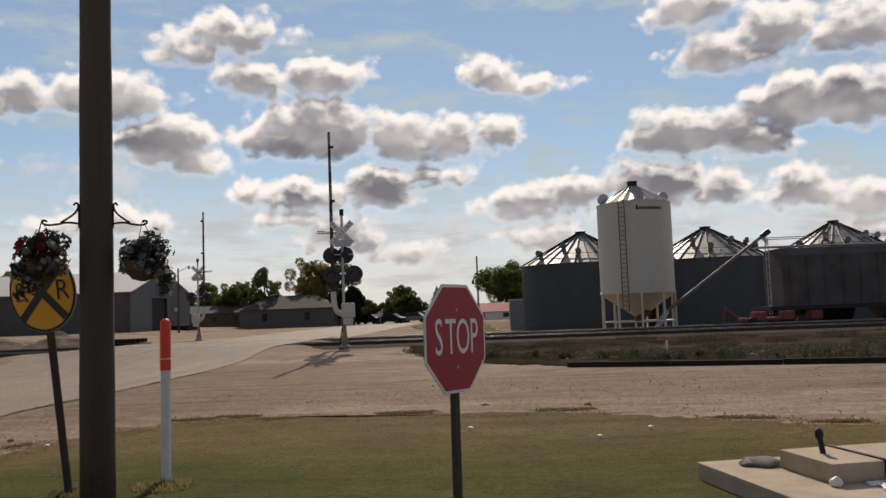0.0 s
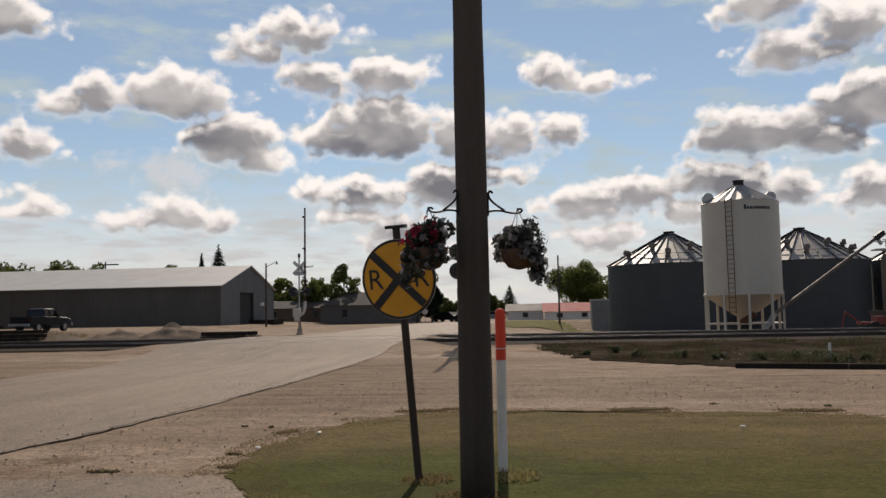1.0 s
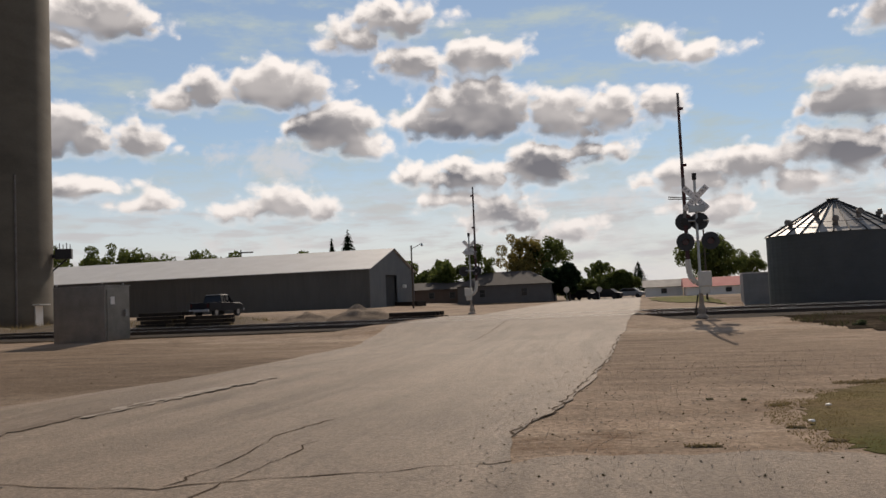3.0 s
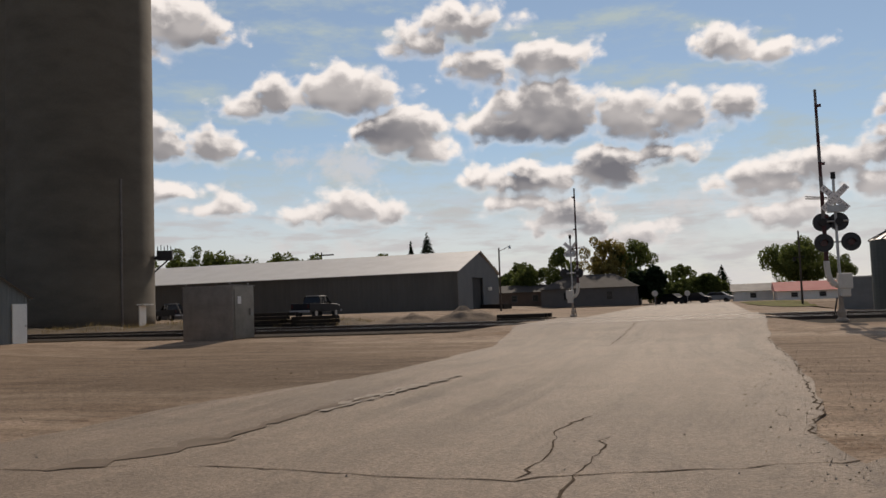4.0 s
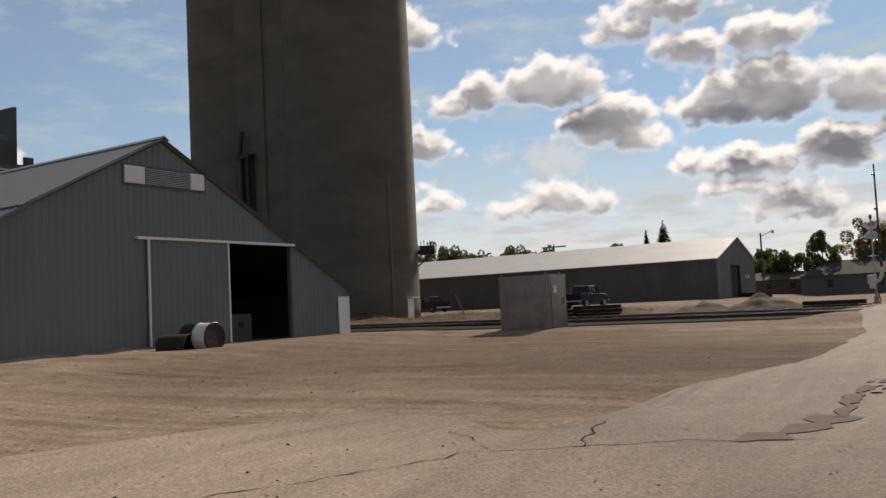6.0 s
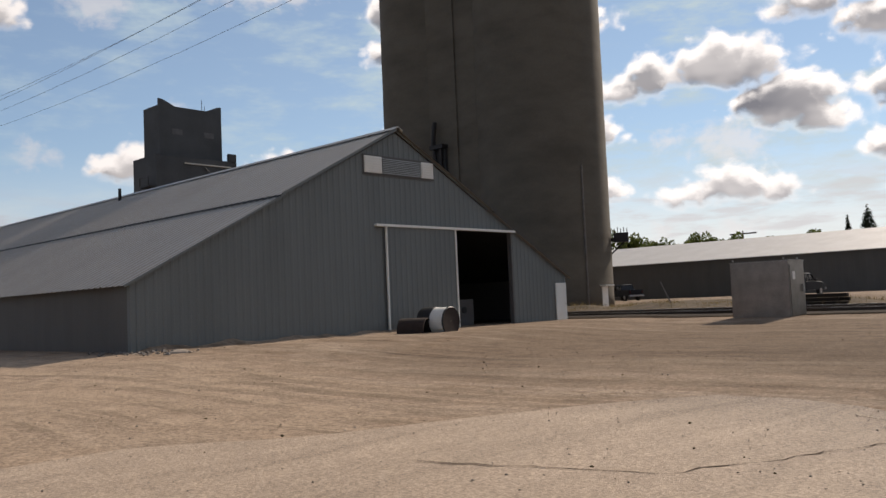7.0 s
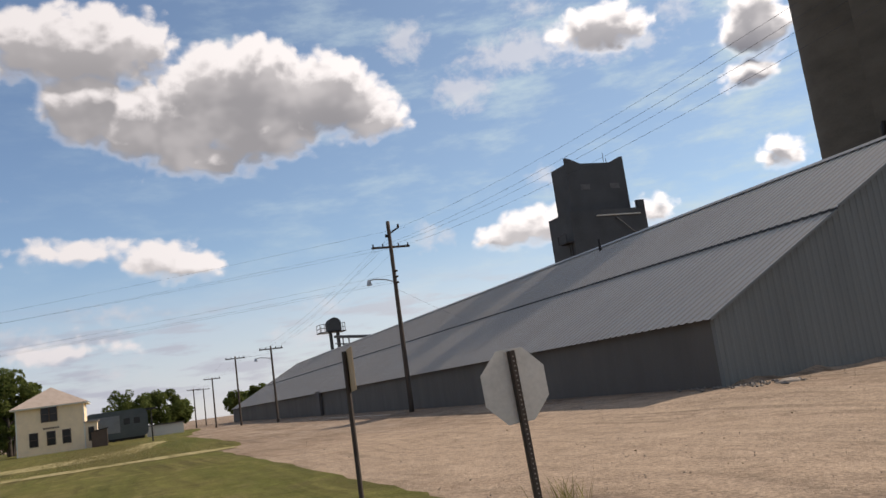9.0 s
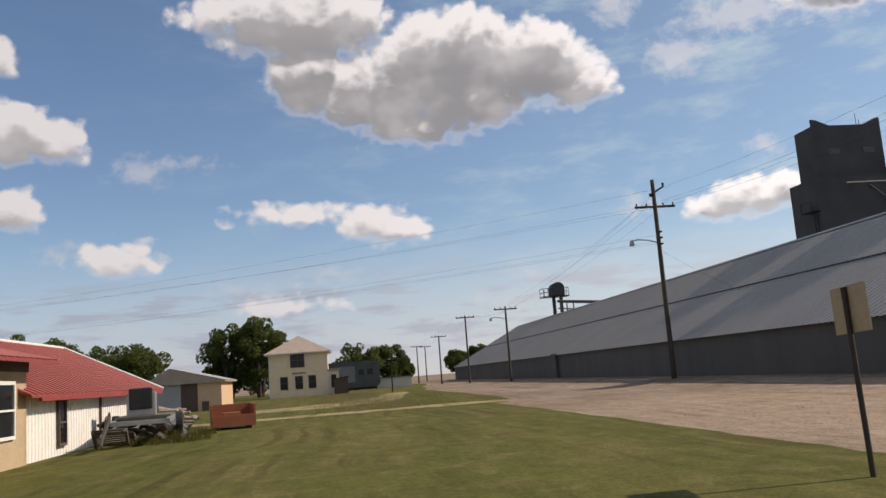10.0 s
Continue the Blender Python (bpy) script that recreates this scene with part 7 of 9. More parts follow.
# ---- vehicles ----
def pickup(x, y, turn, label):
    """A crew-cab pickup heading +y."""
    p = thing("pickup_truck", pose(x, y, gz(x, y), 0, 0, turn) @ Matrix.Diagonal((0.88, 0.86, 0.9, 1)), label, "pickup truck")

    def loft(name, stations, mat, parent=p, lab=""):
        bm = bmesh.new()
        prev = None
        first = last = None
        for yy, w, z0, z1, r in stations:
            ring = [(-w, z0), (-w, z1 - r), (-w + r * 0.9, z1), (w - r * 0.9, z1), (w, z1 - r), (w, z0)]
            cur = [bm.verts.new((a, yy, b)) for a, b in ring]
            if prev:
                for i in range(6):
                    bm.faces.new((prev[i], prev[(i + 1) % 6], cur[(i + 1) % 6], cur[i]))
            else:
                bm.faces.new(cur)
            prev = cur
        bm.faces.new(prev[::-1])
        bmesh.ops.recalc_face_normals(bm, faces=bm.faces[:])
        return part(name, bm, mat, parent, lab)

    loft("hood", [(1.0, 0.95, 0.5, 1.22, 0.06), (2.2, 0.94, 0.5, 1.18, 0.08), (2.75, 0.9, 0.52, 1.08, 0.12), (2.85, 0.86, 0.56, 0.95, 0.1)], TRUCK_PAINT)
    loft("cab", [(-0.9, 0.95, 0.5, 1.22, 0.02), (1.0, 0.95, 0.5, 1.22, 0.02)], TRUCK_PAINT)
    loft("roof", [(-0.78, 0.72, 1.78, 1.86, 0.06), (-0.5, 0.76, 1.78, 1.92, 0.08), (0.35, 0.76, 1.78, 1.92, 0.08), (0.6, 0.72, 1.78, 1.86, 0.06)], TRUCK_PAINT)
    loft("cab_glass", [(-0.92, 0.86, 1.2, 1.24, 0.02), (-0.74, 0.72, 1.2, 1.80, 0.03), (0.56, 0.72, 1.2, 1.80, 0.03), (1.2, 0.84, 1.2, 1.24, 0.02)], GLASS_DARK)
    for s in (-1, 1):
        for ya, yb in ((0.58, 1.02), (-0.05, 0.0), (-0.78, -0.86)):
            bm = bmesh.new()
            tube(bm, (0.745 * s, ya, 1.80), (0.87 * s, yb, 1.22), 0.035, n=6)
            part("pillar", bm, TRUCK_PAINT, p)
    bm = bmesh.new()
    for x0, x1, y0, y1, z0, z1 in ((-0.95, -0.83, -2.85, -0.92, 0.55, 1.26), (0.83, 0.95, -2.85, -0.92, 0.55, 1.26), (-0.83, 0.83, -1.02, -0.92, 0.55, 1.26), (-0.83, 0.83, -2.85, -2.78, 0.55, 1.22), (-0.83, 0.83, -2.78, -1.02, 0.55, 0.72)):
        box(bm, x0, x1, y0, y1, z0, z1, bevel=0.02)
    part("bed", bm, TRUCK_PAINT, p, "open cargo bed")
    bm = bmesh.new()
    box(bm, -0.78, 0.78, -2.88, -2.85, 0.7, 1.2, bevel=0.005)
    part("tailgate", bm, TRUCK_PAINT, p)
    for yy in (-2.98, 2.9):
        bm = bmesh.new()
        box(bm, -0.95, 0.95, yy - 0.09, yy + 0.09, 0.48, 0.68, bevel=0.03)
        part("bumper", bm, TRUCK_CHROME, p, "chrome bumper")
    for s in (-1, 1):
        bm = bmesh.new()
        box(bm, 0.8 * s - 0.07, 0.8 * s + 0.07, -2.9, -2.86, 0.85, 1.15)
        part("tail_light", bm, LAMP_RED, p)
        bm = bmesh.new()
        box(bm, 0.68 * s - 0.14, 0.68 * s + 0.14, 2.8, 2.88, 0.78, 0.95)
        part("headlight", bm, SIGN_WHITE, p)
        bm = bmesh.new()
        box(bm, 1.0 * s - 0.08, 1.0 * s + 0.08, 0.8, 0.88, 1.2, 1.4, bevel=0.02)
        part("mirror", bm, BLACK, p)
        for yy in (-1.75, 1.85):
            bm = bmesh.new()
            tube(bm, (0.82 * s - 0.13, yy, 0.39), (0.82 * s + 0.13, yy, 0.39), 0.39, n=24)
            wh = part("wheel", bm, RUBBER, p)
            bm = bmesh.new()
            tube(bm, (0.82 * s + 0.10 * s, yy, 0.39), (0.82 * s + 0.145 * s, yy, 0.39), 0.23, n=16)
            part("rim", bm, STEEL, wh)
    return p


pickup(-40.6, 58.4, -4, "dark blue-black crew-cab pickup parked by the shed")
pickup(-64.2, 72.7, 60, "dark pickup parked behind the elevator")


def pile(x, y, r, h, seed, label):
    n = 40
    v, f_ = [], []
    for j in range(n):
        for i in range(n):
            a, b = (i / (n - 1) * 2 - 1), (j / (n - 1) * 2 - 1)
            d = math.hypot(a, b)
            hh = h * max(0, 1 - d) ** 0.9 * (1 + 0.3 * noise.noise(Vector((a * 3 + seed, b * 3, 0)))) - 0.02
            v.append((x + a * r * 1.25, y + b * r, gz(x, y) + hh))
    for j in range(n - 1):
        for i in range(n - 1):
            f_.append((j * n + i, j * n + i + 1, (j + 1) * n + i + 1, (j + 1) * n + i))
    tagged(cloud_mesh("mound", v, f_, HEAP), label, "gravel pile")


pile(-24.9, 46.6, 2.1, 1.05, 1, "heap of tan gravel beside the tracks")
pile(-28.3, 46.2, 1.9, 0.75, 2, "low heap of dark gravel beside the tracks")
pile(-30.5, 52.0, 4.6, 0.4, 3, "long low bank of tan dirt")


def timber_stack(x, y, w, label, seed, rows=3):
    t = thing("timber_stack", pose(x, y, gz(x, y)), label, "timber stack")
    rng = random.Random(seed)
    for k in range(rows):
        for j in range(4):
            bm = bmesh.new()
            box(bm, rng.uniform(-0.35, 0.15), w + rng.uniform(-0.7, 0.3), j * 0.28, j * 0.28 + 0.25, 0, 0.22, bevel=0.015)
            part("timber", bm, TIMBER, t).matrix_basis = pose(0, 0, k * 0.245, 0, 0, rng.uniform(-2.5, 2.5))


timber_stack(-40.2, 47.3, 3.0, "stack of dark railway timbers", 1, 4)
timber_stack(-36.9, 47.5, 2.8, "ragged stack of dark railway timbers", 2, 3)
timber_stack(-22.3, 44.4, 2.7, "low stack of dark railway timbers", 3, 2)

# ---- things by the warehouse ----
def culvert():
    c = thing("culvert_pipe", pose(-39.45, 18.85, 0.14, 0, 0, -84), "short white steel culvert pipe with black rims, open end out", "steel pipe")
    bm = bmesh.new()
    lathe(bm, [(0.50, -1.25), (0.545, -1.25), (0.55, 0.0), (0.50, 0.0), (0.495, -1.25)], 36)
    bmesh.ops.transform(bm, matrix=pose(0, 0, 0.56, -90), verts=bm.verts[:])
    part("pipe_shell", bm, WHITE, c, "white painted pipe shell")
    for z0, z1 in ((-1.3, -0.66), (-0.05, 0.03)):
        bm = bmesh.new()
        lathe(bm, [(0.552, z0), (0.575, z0 + 0.02), (0.575, z1 - 0.02), (0.552, z1)], 36)
        bmesh.ops.transform(bm, matrix=pose(0, 0, 0.56, -90), verts=bm.verts[:])
        part("rim_band", bm, BLACK, c)
    # dark disc across the open end paints the shade inside the pipe
    bm = bmesh.new()
    lathe(bm, [(0.552, -0.02), (0.548, 0.012), (0.25, 0.006), (0.01, 0.006)], 36)
    bmesh.ops.transform(bm, matrix=pose(0, 0, 0.56, -90), verts=bm.verts[:])
    part("bore_shade_disc", bm, material("pipe_rust_and_bore_shade", (0.035, 0.022, 0.017), 0.9, 0, (0.016, 0.012, 0.01), 0.6, 4, 30, 0.3), c)
    bm = bmesh.new()
    box(bm, -0.9, 0.35, -1.1, 0.5, -0.05, 0.02)
    part("skid_plate", bm, RUST, c)
    d = thing("pipe_section", pose(-40.25, 17.9, -0.02, 0, 4, -66), "dark rusty half-buried steel pipe section", "steel pipe")
    bm = bmesh.new()
    lathe(bm, [(0.50, -0.75), (0.51, -0.2), (0.50, 0.35), (0.47, 0.36), (0.47, -0.74)], 30)
    bmesh.ops.transform(bm, matrix=pose(0, 0, 0.40, -90), verts=bm.verts[:])
    part("pipe_shell", bm, bpy.data.materials["pipe_rust_and_bore_shade"], d)


culvert()


def tote(x, y, z):
    """The pale crate that shows inside the dark doorway."""
    t = thing("storage_crate", pose(x, y, z), "grey metal crate in the dark warehouse doorway", "crate")
    bm = bmesh.new()
    box(bm, -0.6, 0.6, -0.7, 0.7, 0.05, 1.3, bevel=0.03)
    part("tank", bm, GREY_SIDING, t)
    bm = bmesh.new()
    tube(bm, (0.6, 0.0, 0.8), (0.64, 0.0, 0.8), 0.16, n=16)
    part("cap", bm, BLACK, t)
    bm = bmesh.new()
    box(bm, -0.65, 0.65, -0.75, 0.75, -0.05, 0.06)
    part("pallet", bm, GREYWOOD, t)


tote(-44.5, 24.6, 0.23)


# ---- poles and wires in the west ----
def line_pole(x, y, h, arm_z, lamp, label, lean=(0, 0)):
    p = wooden_pole(x, y, h, 0.15 if h > 9 else 0.13, label, lean, group="line of utility poles")
    bm = bmesh.new()
    box(bm, -0.06, 0.06, -1.2, 1.2, arm_z - 0.06, arm_z + 0.06)
    arm = part("crossarm", bm, WOOD, p)
    for dy in (-1.1, -0.5, 0.5, 1.1):
        bm = bmesh.new()
        tube(bm, (0, dy, arm_z + 0.05), (0, dy, arm_z + 0.22), 0.045, n=8)
        part("insulator", bm, IRON, arm)
    if h > 9:
        bm = bmesh.new()
        tube(bm, (0, 0.05, h - 0.75), (0, 0.65, h - 0.4), 0.05, n=8)
        tube(bm, (0, 0.62, h - 0.42), (0, 0.62, h - 0.2), 0.07, n=8)
        tube(bm, (0, -0.05, h - 0.9), (0, -0.25, h - 0.9), 0.1, n=8)
        part("top_bracket", bm, IRON, p)
        bm = bmesh.new()
        for k in range(3):
            tube(bm, (0.12, 0.06, arm_z - 1.5 - 0.35 * k), (0.26, 0.12, arm_z - 1.5 - 0.35 * k), 0.06, n=8)
        part("spool", bm, IRON, p)
    if lamp:
        z = arm_z - 2.1 if h > 9 else arm_z - 1.0
        bm = bmesh.new()
        pts = [(0, -0.1, z), (0, -0.6, z + 0.16), (0, -1.2, z + 0.22), (0, -1.6, z + 0.18)]
        for a, b in zip(pts, pts[1:]):
            tube(bm, a, b, 0.035, n=8)
        ar = part("lamp_arm", bm, GALV, p)
        bm = bmesh.new()
        tube(bm, (0, -1.62, z + 0.2), (0, -1.62, z - 0.12), 0.09, 0.17, n=14)
        part("lamp_head", bm, GALV, ar)
    return p


line_pole(-68.5, 5.6, 11.5, 9.9, True, "tall weathered utility pole with crossarm and street lamp")
line_pole(-108.0, 4.3, 7.75, 7.45, True, "utility pole with crossarm and street lamp beside the warehouse")
line_pole(-128.0, 3.1, 8.5, 8.25, False, "utility pole with a crossarm")
line_pole(-150.0, 2.2, 7.3, 7.1, False, "utility pole with a crossarm")
line_pole(-185.0, 2.0, 7.2, 7.0, False, "distant utility pole with a crossarm")
line_pole(-195.0, 4.6, 7.2, 7.0, False, "distant utility pole with a crossarm")


def wire(a, b, sag, r=0.0045):
    cu = bpy.data.curves.new("overhead_wire", "CURVE")
    cu.dimensions, cu.bevel_depth, cu.bevel_resolution = "3D", r, 1
    sp = cu.splines.new("POLY")
    n = 16
    sp.points.add(n)
    a, b = Vector(a), Vector(b)
    for i, q in enumerate(sp.points):
        t = i / n
        c = a + (b - a) * t
        q.co = (c.x, c.y, c.z - 4 * sag * t * (1 - t), 1)
    cu.materials.append(CABLE)
    return tagged(new("overhead_wire", cu), "thin dark sagging overhead power line", "power line", "overhead lines")


for dy, z in ((-1.1, 10.1), (-0.5, 10.1), (0.5, 10.1), (0.62, 11.3)):
    wire((-68.5, 5.6 + dy, z), (-4.26, 5.68 + dy, z + 0.1), 1.7)
    wire((-68.5, 5.6 + dy * 0.9, z), (-108.0, 4.3 + dy, 7.65), 0.5)
for dy in (-1.1, 0.5, 1.1):
    wire((-68.5, 5.6 + dy, 10.1 if dy < 1 else 11.3), (-105.0 + dy, -53.5, 9.9), 0.6)
    wire((-68.4, 5.6 + 0.2 * dy, 8.2 - 0.2 * dy), (-105.0 + dy, -53.5, 7.5 - 0.15 * dy), 0.5)
    for (xa, ya, za), (xb, yb, zb) in (((-108, 4.3, 7.6), (-128, 3.1, 8.4)), ((-128, 3.1, 8.4), (-150, 2.2, 7.25)), ((-150, 2.2, 7.25), (-185, 2.0, 7.15))):
        wire((xa, ya + dy, za), (xb, yb + dy, zb), 0.3)
wire((-68.5, 5.6, 7.6), (-72.0, 12.0, 5.2), 0.1)


def plate_sign():
    s = thing("street_sign", pose(-31.33, -7.33, 0, 0, 2.0, 173.5), "tan back of a plate sign on a brown steel post", "road sign")
    bm = bmesh.new()
    tube(bm, (0, 0, -0.2), (0, 0, 2.12), 0.032, n=10)
    part("post", bm, POST_BROWN, s)
    bm = bmesh.new()
    box(bm, -0.41, 0.41, -0.05, -0.035, 1.60, 2.14, bevel=0.004)
    part("plate", bm, TAN, s)


plate_sign()


def hydrant():
    h = thing("hydrant", pose(-27.4, -8.05, 0), "small yellow fire hydrant beside the lawn", "hydrant")
    bm = bmesh.new()
    lathe(bm, [(0.14, -0.05), (0.14, 0.05), (0.095, 0.07), (0.09, 0.36), (0.125, 0.38), (0.125, 0.42), (0.10, 0.50), (0.05, 0.55), (0.03, 0.56), (0.03, 0.61), (0.0, 0.61)], 20)
    part("body", bm, YELLOW_CAP, h, smooth=False)
    for s in (-1, 1):
        bm = bmesh.new()
        tube(bm, (0, 0.08 * s, 0.3), (0, 0.17 * s, 0.3), 0.05, n=12)
        part("nozzle", bm, YELLOW_CAP, h)


hydrant()


# ---- houses and sheds in the west ----
def window(parent, m, w, h, frame_mat=None):
    """A sash window in the wall plane; local x across, -y outwards."""
    bm = bmesh.new()
    for a, b, c, d in ((-w / 2 - 0.07, w / 2 + 0.07, h, h + 0.09), (-w / 2 - 0.07, w / 2 + 0.07, -0.08, 0), (-w / 2 - 0.07, -w / 2, 0, h), (w / 2, w / 2 + 0.07, 0, h), (-w / 2, w / 2, h / 2 - 0.025, h / 2 + 0.025)):
        box(bm, a, b, -0.07, 0.0, c, d)
    fr = part("window_frame", bm, frame_mat or WHITE, parent)
    fr.matrix_basis = m
    bm = bmesh.new()
    box(bm, -w / 2, w / 2, -0.03, -0.01, 0, h)
    part("pane", bm, GLASS_DARK, fr)
    return fr


def cream_house():
    x0, y0, w, d, eave, top = -127.0, -21.45, 7.05, 7.5, 5.3, 7.55
    h = thing("cream_house", pose(x0, y0, 0), "two-storey cream clapboard house with hipped tan roof", "house")
    bm = bmesh.new()
    box(bm, -d, 0, 0, w, -0.1, eave)
    part("wall", bm, CREAM_HOUSE, h)
    for k in range(1, 26):
        bm = bmesh.new()
        box(bm, -d - 0.012, 0.012, -0.012, w + 0.012, k * 0.2, k * 0.2 + 0.022)
        if k % 2 == 0:
            part("clapboard_edge", bm, CREAM_HOUSE, h)
        else:
            bm.free()
    bm = bmesh.new()
    o = 0.55
    c = [(-d - o, -o, eave), (o, -o, eave), (o, w + o, eave), (-d - o, w + o, eave)]
    r0, r1 = (-d / 2 - 0.3, w / 2, top), (-d / 2 + 0.3, w / 2, top)
    vs = [bm.verts.new(p) for p in c] + [bm.verts.new(r0), bm.verts.new(r1)]
    for f_ in ((0, 1, 5, 4), (1, 2, 5), (2, 3, 4, 5), (3, 0, 4)):
        bm.faces.new([vs[i] for i in f_])
    bm.faces.new([vs[i] for i in (3, 2, 1, 0)])
    bmesh.ops.recalc_face_normals(bm, faces=bm.faces[:])
    part("roof", bm, SHINGLE_TAN, h)
    bm = bmesh.new()
    box(bm, -d - 0.5, 0.5, -0.5, w + 0.5, eave - 0.14, eave - 0.01)
    part("eaves", bm, WHITE, h)
    for yc in (1.74, 3.53, 5.12):
        window(h, pose(0.0, yc, 1.0, 0, 0, 90), 0.78, 1.4, BROWN)
    for yc in (3.0, 3.85):
        window(h, pose(0.0, yc, 3.6, 0, 0, 90), 0.72, 1.6, BROWN)
    bm = bmesh.new()
    for k in range(7):
        box(bm, 0.0, 0.03, 2.75 + k * 0.24, 2.92 + k * 0.24, 2.72, 2.92)
    o = part("faded_lettering", bm, BROWN, h, "row of unreadable faded marks")
    bm = bmesh.new()
    box(bm, -2.6, 0.0, w, w + 1.3, 0, 2.9)
    bay = part("bay", bm, CREAM_HOUSE, h, "small cream entrance bay")
    bm = bmesh.new()
    box(bm, -2.8, 0.2, w - 0.1, w + 1.5, 2.9, 3.05)
    part("bay_roof", bm, SHINGLE_TAN, bay)
    window(bay, pose(0.0, w + 0.65, 0.9, 0, 0, 90), 0.5, 1.4, BROWN)
    bm = bmesh.new()
    box(bm, 0.02, 0.07, -0.02, 0.1, 0, eave)
    part("corner_board", bm, WHITE, h)
    bm = bmesh.new()
    box(bm, 0.02, 0.07, w - 0.1, w + 0.02, 0, eave)
    part("corner_board", bm, WHITE, h)


cream_house()


def garage():
    g = thing("garage", pose(-90.0, -27.9, 0), "low garage with peach wall, brown door and shaded grey side", "garage")
    # white side wall in shadow, its shade painted as flat grey
    bm = bmesh.new()
    box(bm, -7, 0, 0, 2.7, 0, 2.2)
    part("shaded_wall", bm, GARAGE_GREY, g)
    bm = bmesh.new()
    box(bm, -7, -0.05, 2.7, 5.75, 0, 2.2)
    part("side_wall", bm, PEACH, g)
    bm = bmesh.new()
    box(bm, -0.05, 0.0, 2.7, 3.95, 0.02, 2.15)
    part("brown_door", bm, BROWN, g, "brown garage door")
    bm = bmesh.new()
    box(bm, -0.05, 0.02, 3.97, 5.75, 0.0, 2.2)
    part("peach_wall", bm, PEACH, g)
    bm = bmesh.new()
    box(bm, 0.02, 0.3, 4.3, 4.85, 0, 0.75, bevel=0.03)
    part("meter_box", bm, BROWN, g)
    bm = bmesh.new()
    prism(bm, [(-0.3, 2.15), (1.9, 3.4), (6.1, 2.25), (6.1, 2.15)], -7.3, 0.3)
    part("roof", bm, SHINGLE_TAN, g)
    bm = bmesh.new()
    poly(bm, [(0.32, 1.9, 3.44), (0.32, 6.15, 2.28), (-7.3, 6.15, 2.28), (-7.3, 1.9, 3.44)])
    bmesh.ops.recalc_face_normals(bm, faces=bm.faces[:])
    part("roof_sheet", bm, GARAGE_GREY, g, "grey metal roof slope")


garage()


def red_roof_building():
    b = thing("red_roof_workshop", pose(-59.6, -28.2, 0), "long white ribbed-metal workshop with red metal roof", "workshop")
    L, w, eave, ridge = 24.0, 7.2, 1.82, 3.7
    bm = bmesh.new()
    ribbed_sheet(bm, 14.6, eave, 0.25, 0.03, 0.03)
    o = part("white_wall", bm, WHITE_RIB, b)
    o.matrix_basis = pose(14.6, w, 0, 0, 0, 180)
    bm = bmesh.new()
    box(bm, 0, 14.6, w - 0.14, w - 0.04, 0, eave)
    prism(bm, [(0, 0), (0, eave), (w / 2, ridge - 0.05), (w - 0.04, eave), (w - 0.04, 0)], 0, 0.1)
    box(bm, 0.1, L, 0, 0.1, 0, eave)
    part("inner_wall", bm, WHITE_RIB, b)

    def slope(name, x0, x1, ya, za, yb, zb):
        bm = bmesh.new()
        poly(bm, [(x0, ya, za), (x1, ya, za), (x1, yb, zb), (x0, yb, zb)])
        poly(bm, [(x0, ya, za - 0.06), (x1, ya, za - 0.06), (x1, yb, zb - 0.06), (x0, yb, zb - 0.06)])
        bmesh.ops.bridge_loops(bm, edges=bm.edges[:])
        bmesh.ops.recalc_face_normals(bm, faces=bm.faces[:])
        o = part(name, bm, RED_ROOF, b)
        n = int((x1 - x0) / 0.42)
        for k in range(n + 1):
            x = x0 + (x1 - x0) * k / n
            bm = bmesh.new()
            tube(bm, (x, ya, za + 0.02), (x, yb, zb + 0.02), 0.028, n=5)
            part("roof_seam", bm, RED_SEAM, o)

    slope("roof_slope", -0.35, 15.2, w + 0.45, eave - 0.12, w / 2, ridge)
    slope("back_slope", -0.35, 24.4, -0.45, eave - 0.12, w / 2, ridge)
    slope("annex_slope", 14.2, 24.4, w + 0.75, 2.55, w / 2, ridge + 0.02)
    bm = bmesh.new()
    a, c = Vector((-0.38, w + 0.47, eave - 0.08)), Vector((-0.38, w / 2, ridge + 0.05))
    tube(bm, a, c, 0.06, n=6)
    tube(bm, (-0.38, w / 2, ridge + 0.05), (24.4, w / 2, ridge + 0.05), 0.06, n=6)
    part("rake_trim", bm, WHITE, b, "white roof edge trim")
    bm = bmesh.new()
    box(bm, -0.3, 14.5, w + 0.38, w + 0.46, eave - 0.27, eave - 0.18)
    part("fascia", bm, RED_ROOF, b, "dark red eave trim")
    # annex with a window
    bm = bmesh.new()
    box(bm, 14.7, L, w - 0.1, w + 0.12, 0, 2.5)
    box(bm, 14.62, 14.72, 4.0, w + 0.12, 0, 2.5)
    an = part("annex_wall", bm, TAN, b, "tan stucco annex wall")
    window(an, pose(16.1, w + 0.12, 0.78, 0, 0, 180), 1.0, 1.2)
    bm = bmesh.new()
    box(bm, 14.55, L, w + 0.10, w + 0.16, 2.3, 2.55)
    part("annex_fascia", bm, BROWN, b)
    for x, w_, h0, h1 in ((11.7, 0.55, 0.35, 1.5), ):
        window(b, pose(x, w + 0.04, h0, 0, 0, 180), w_, h1 - h0, BROWN)
    bm = bmesh.new()
    box(bm, 7.6, 7.75, w + 0.03, w + 0.07, 0, eave)
    part("downpipe", bm, BROWN, b)
    bm = bmesh.new()
    box(bm, 0.0, 0.25, w + 0.02, w + 0.05, 0, eave)
    part("corner_trim", bm, WHITE, b)


red_roof_building()


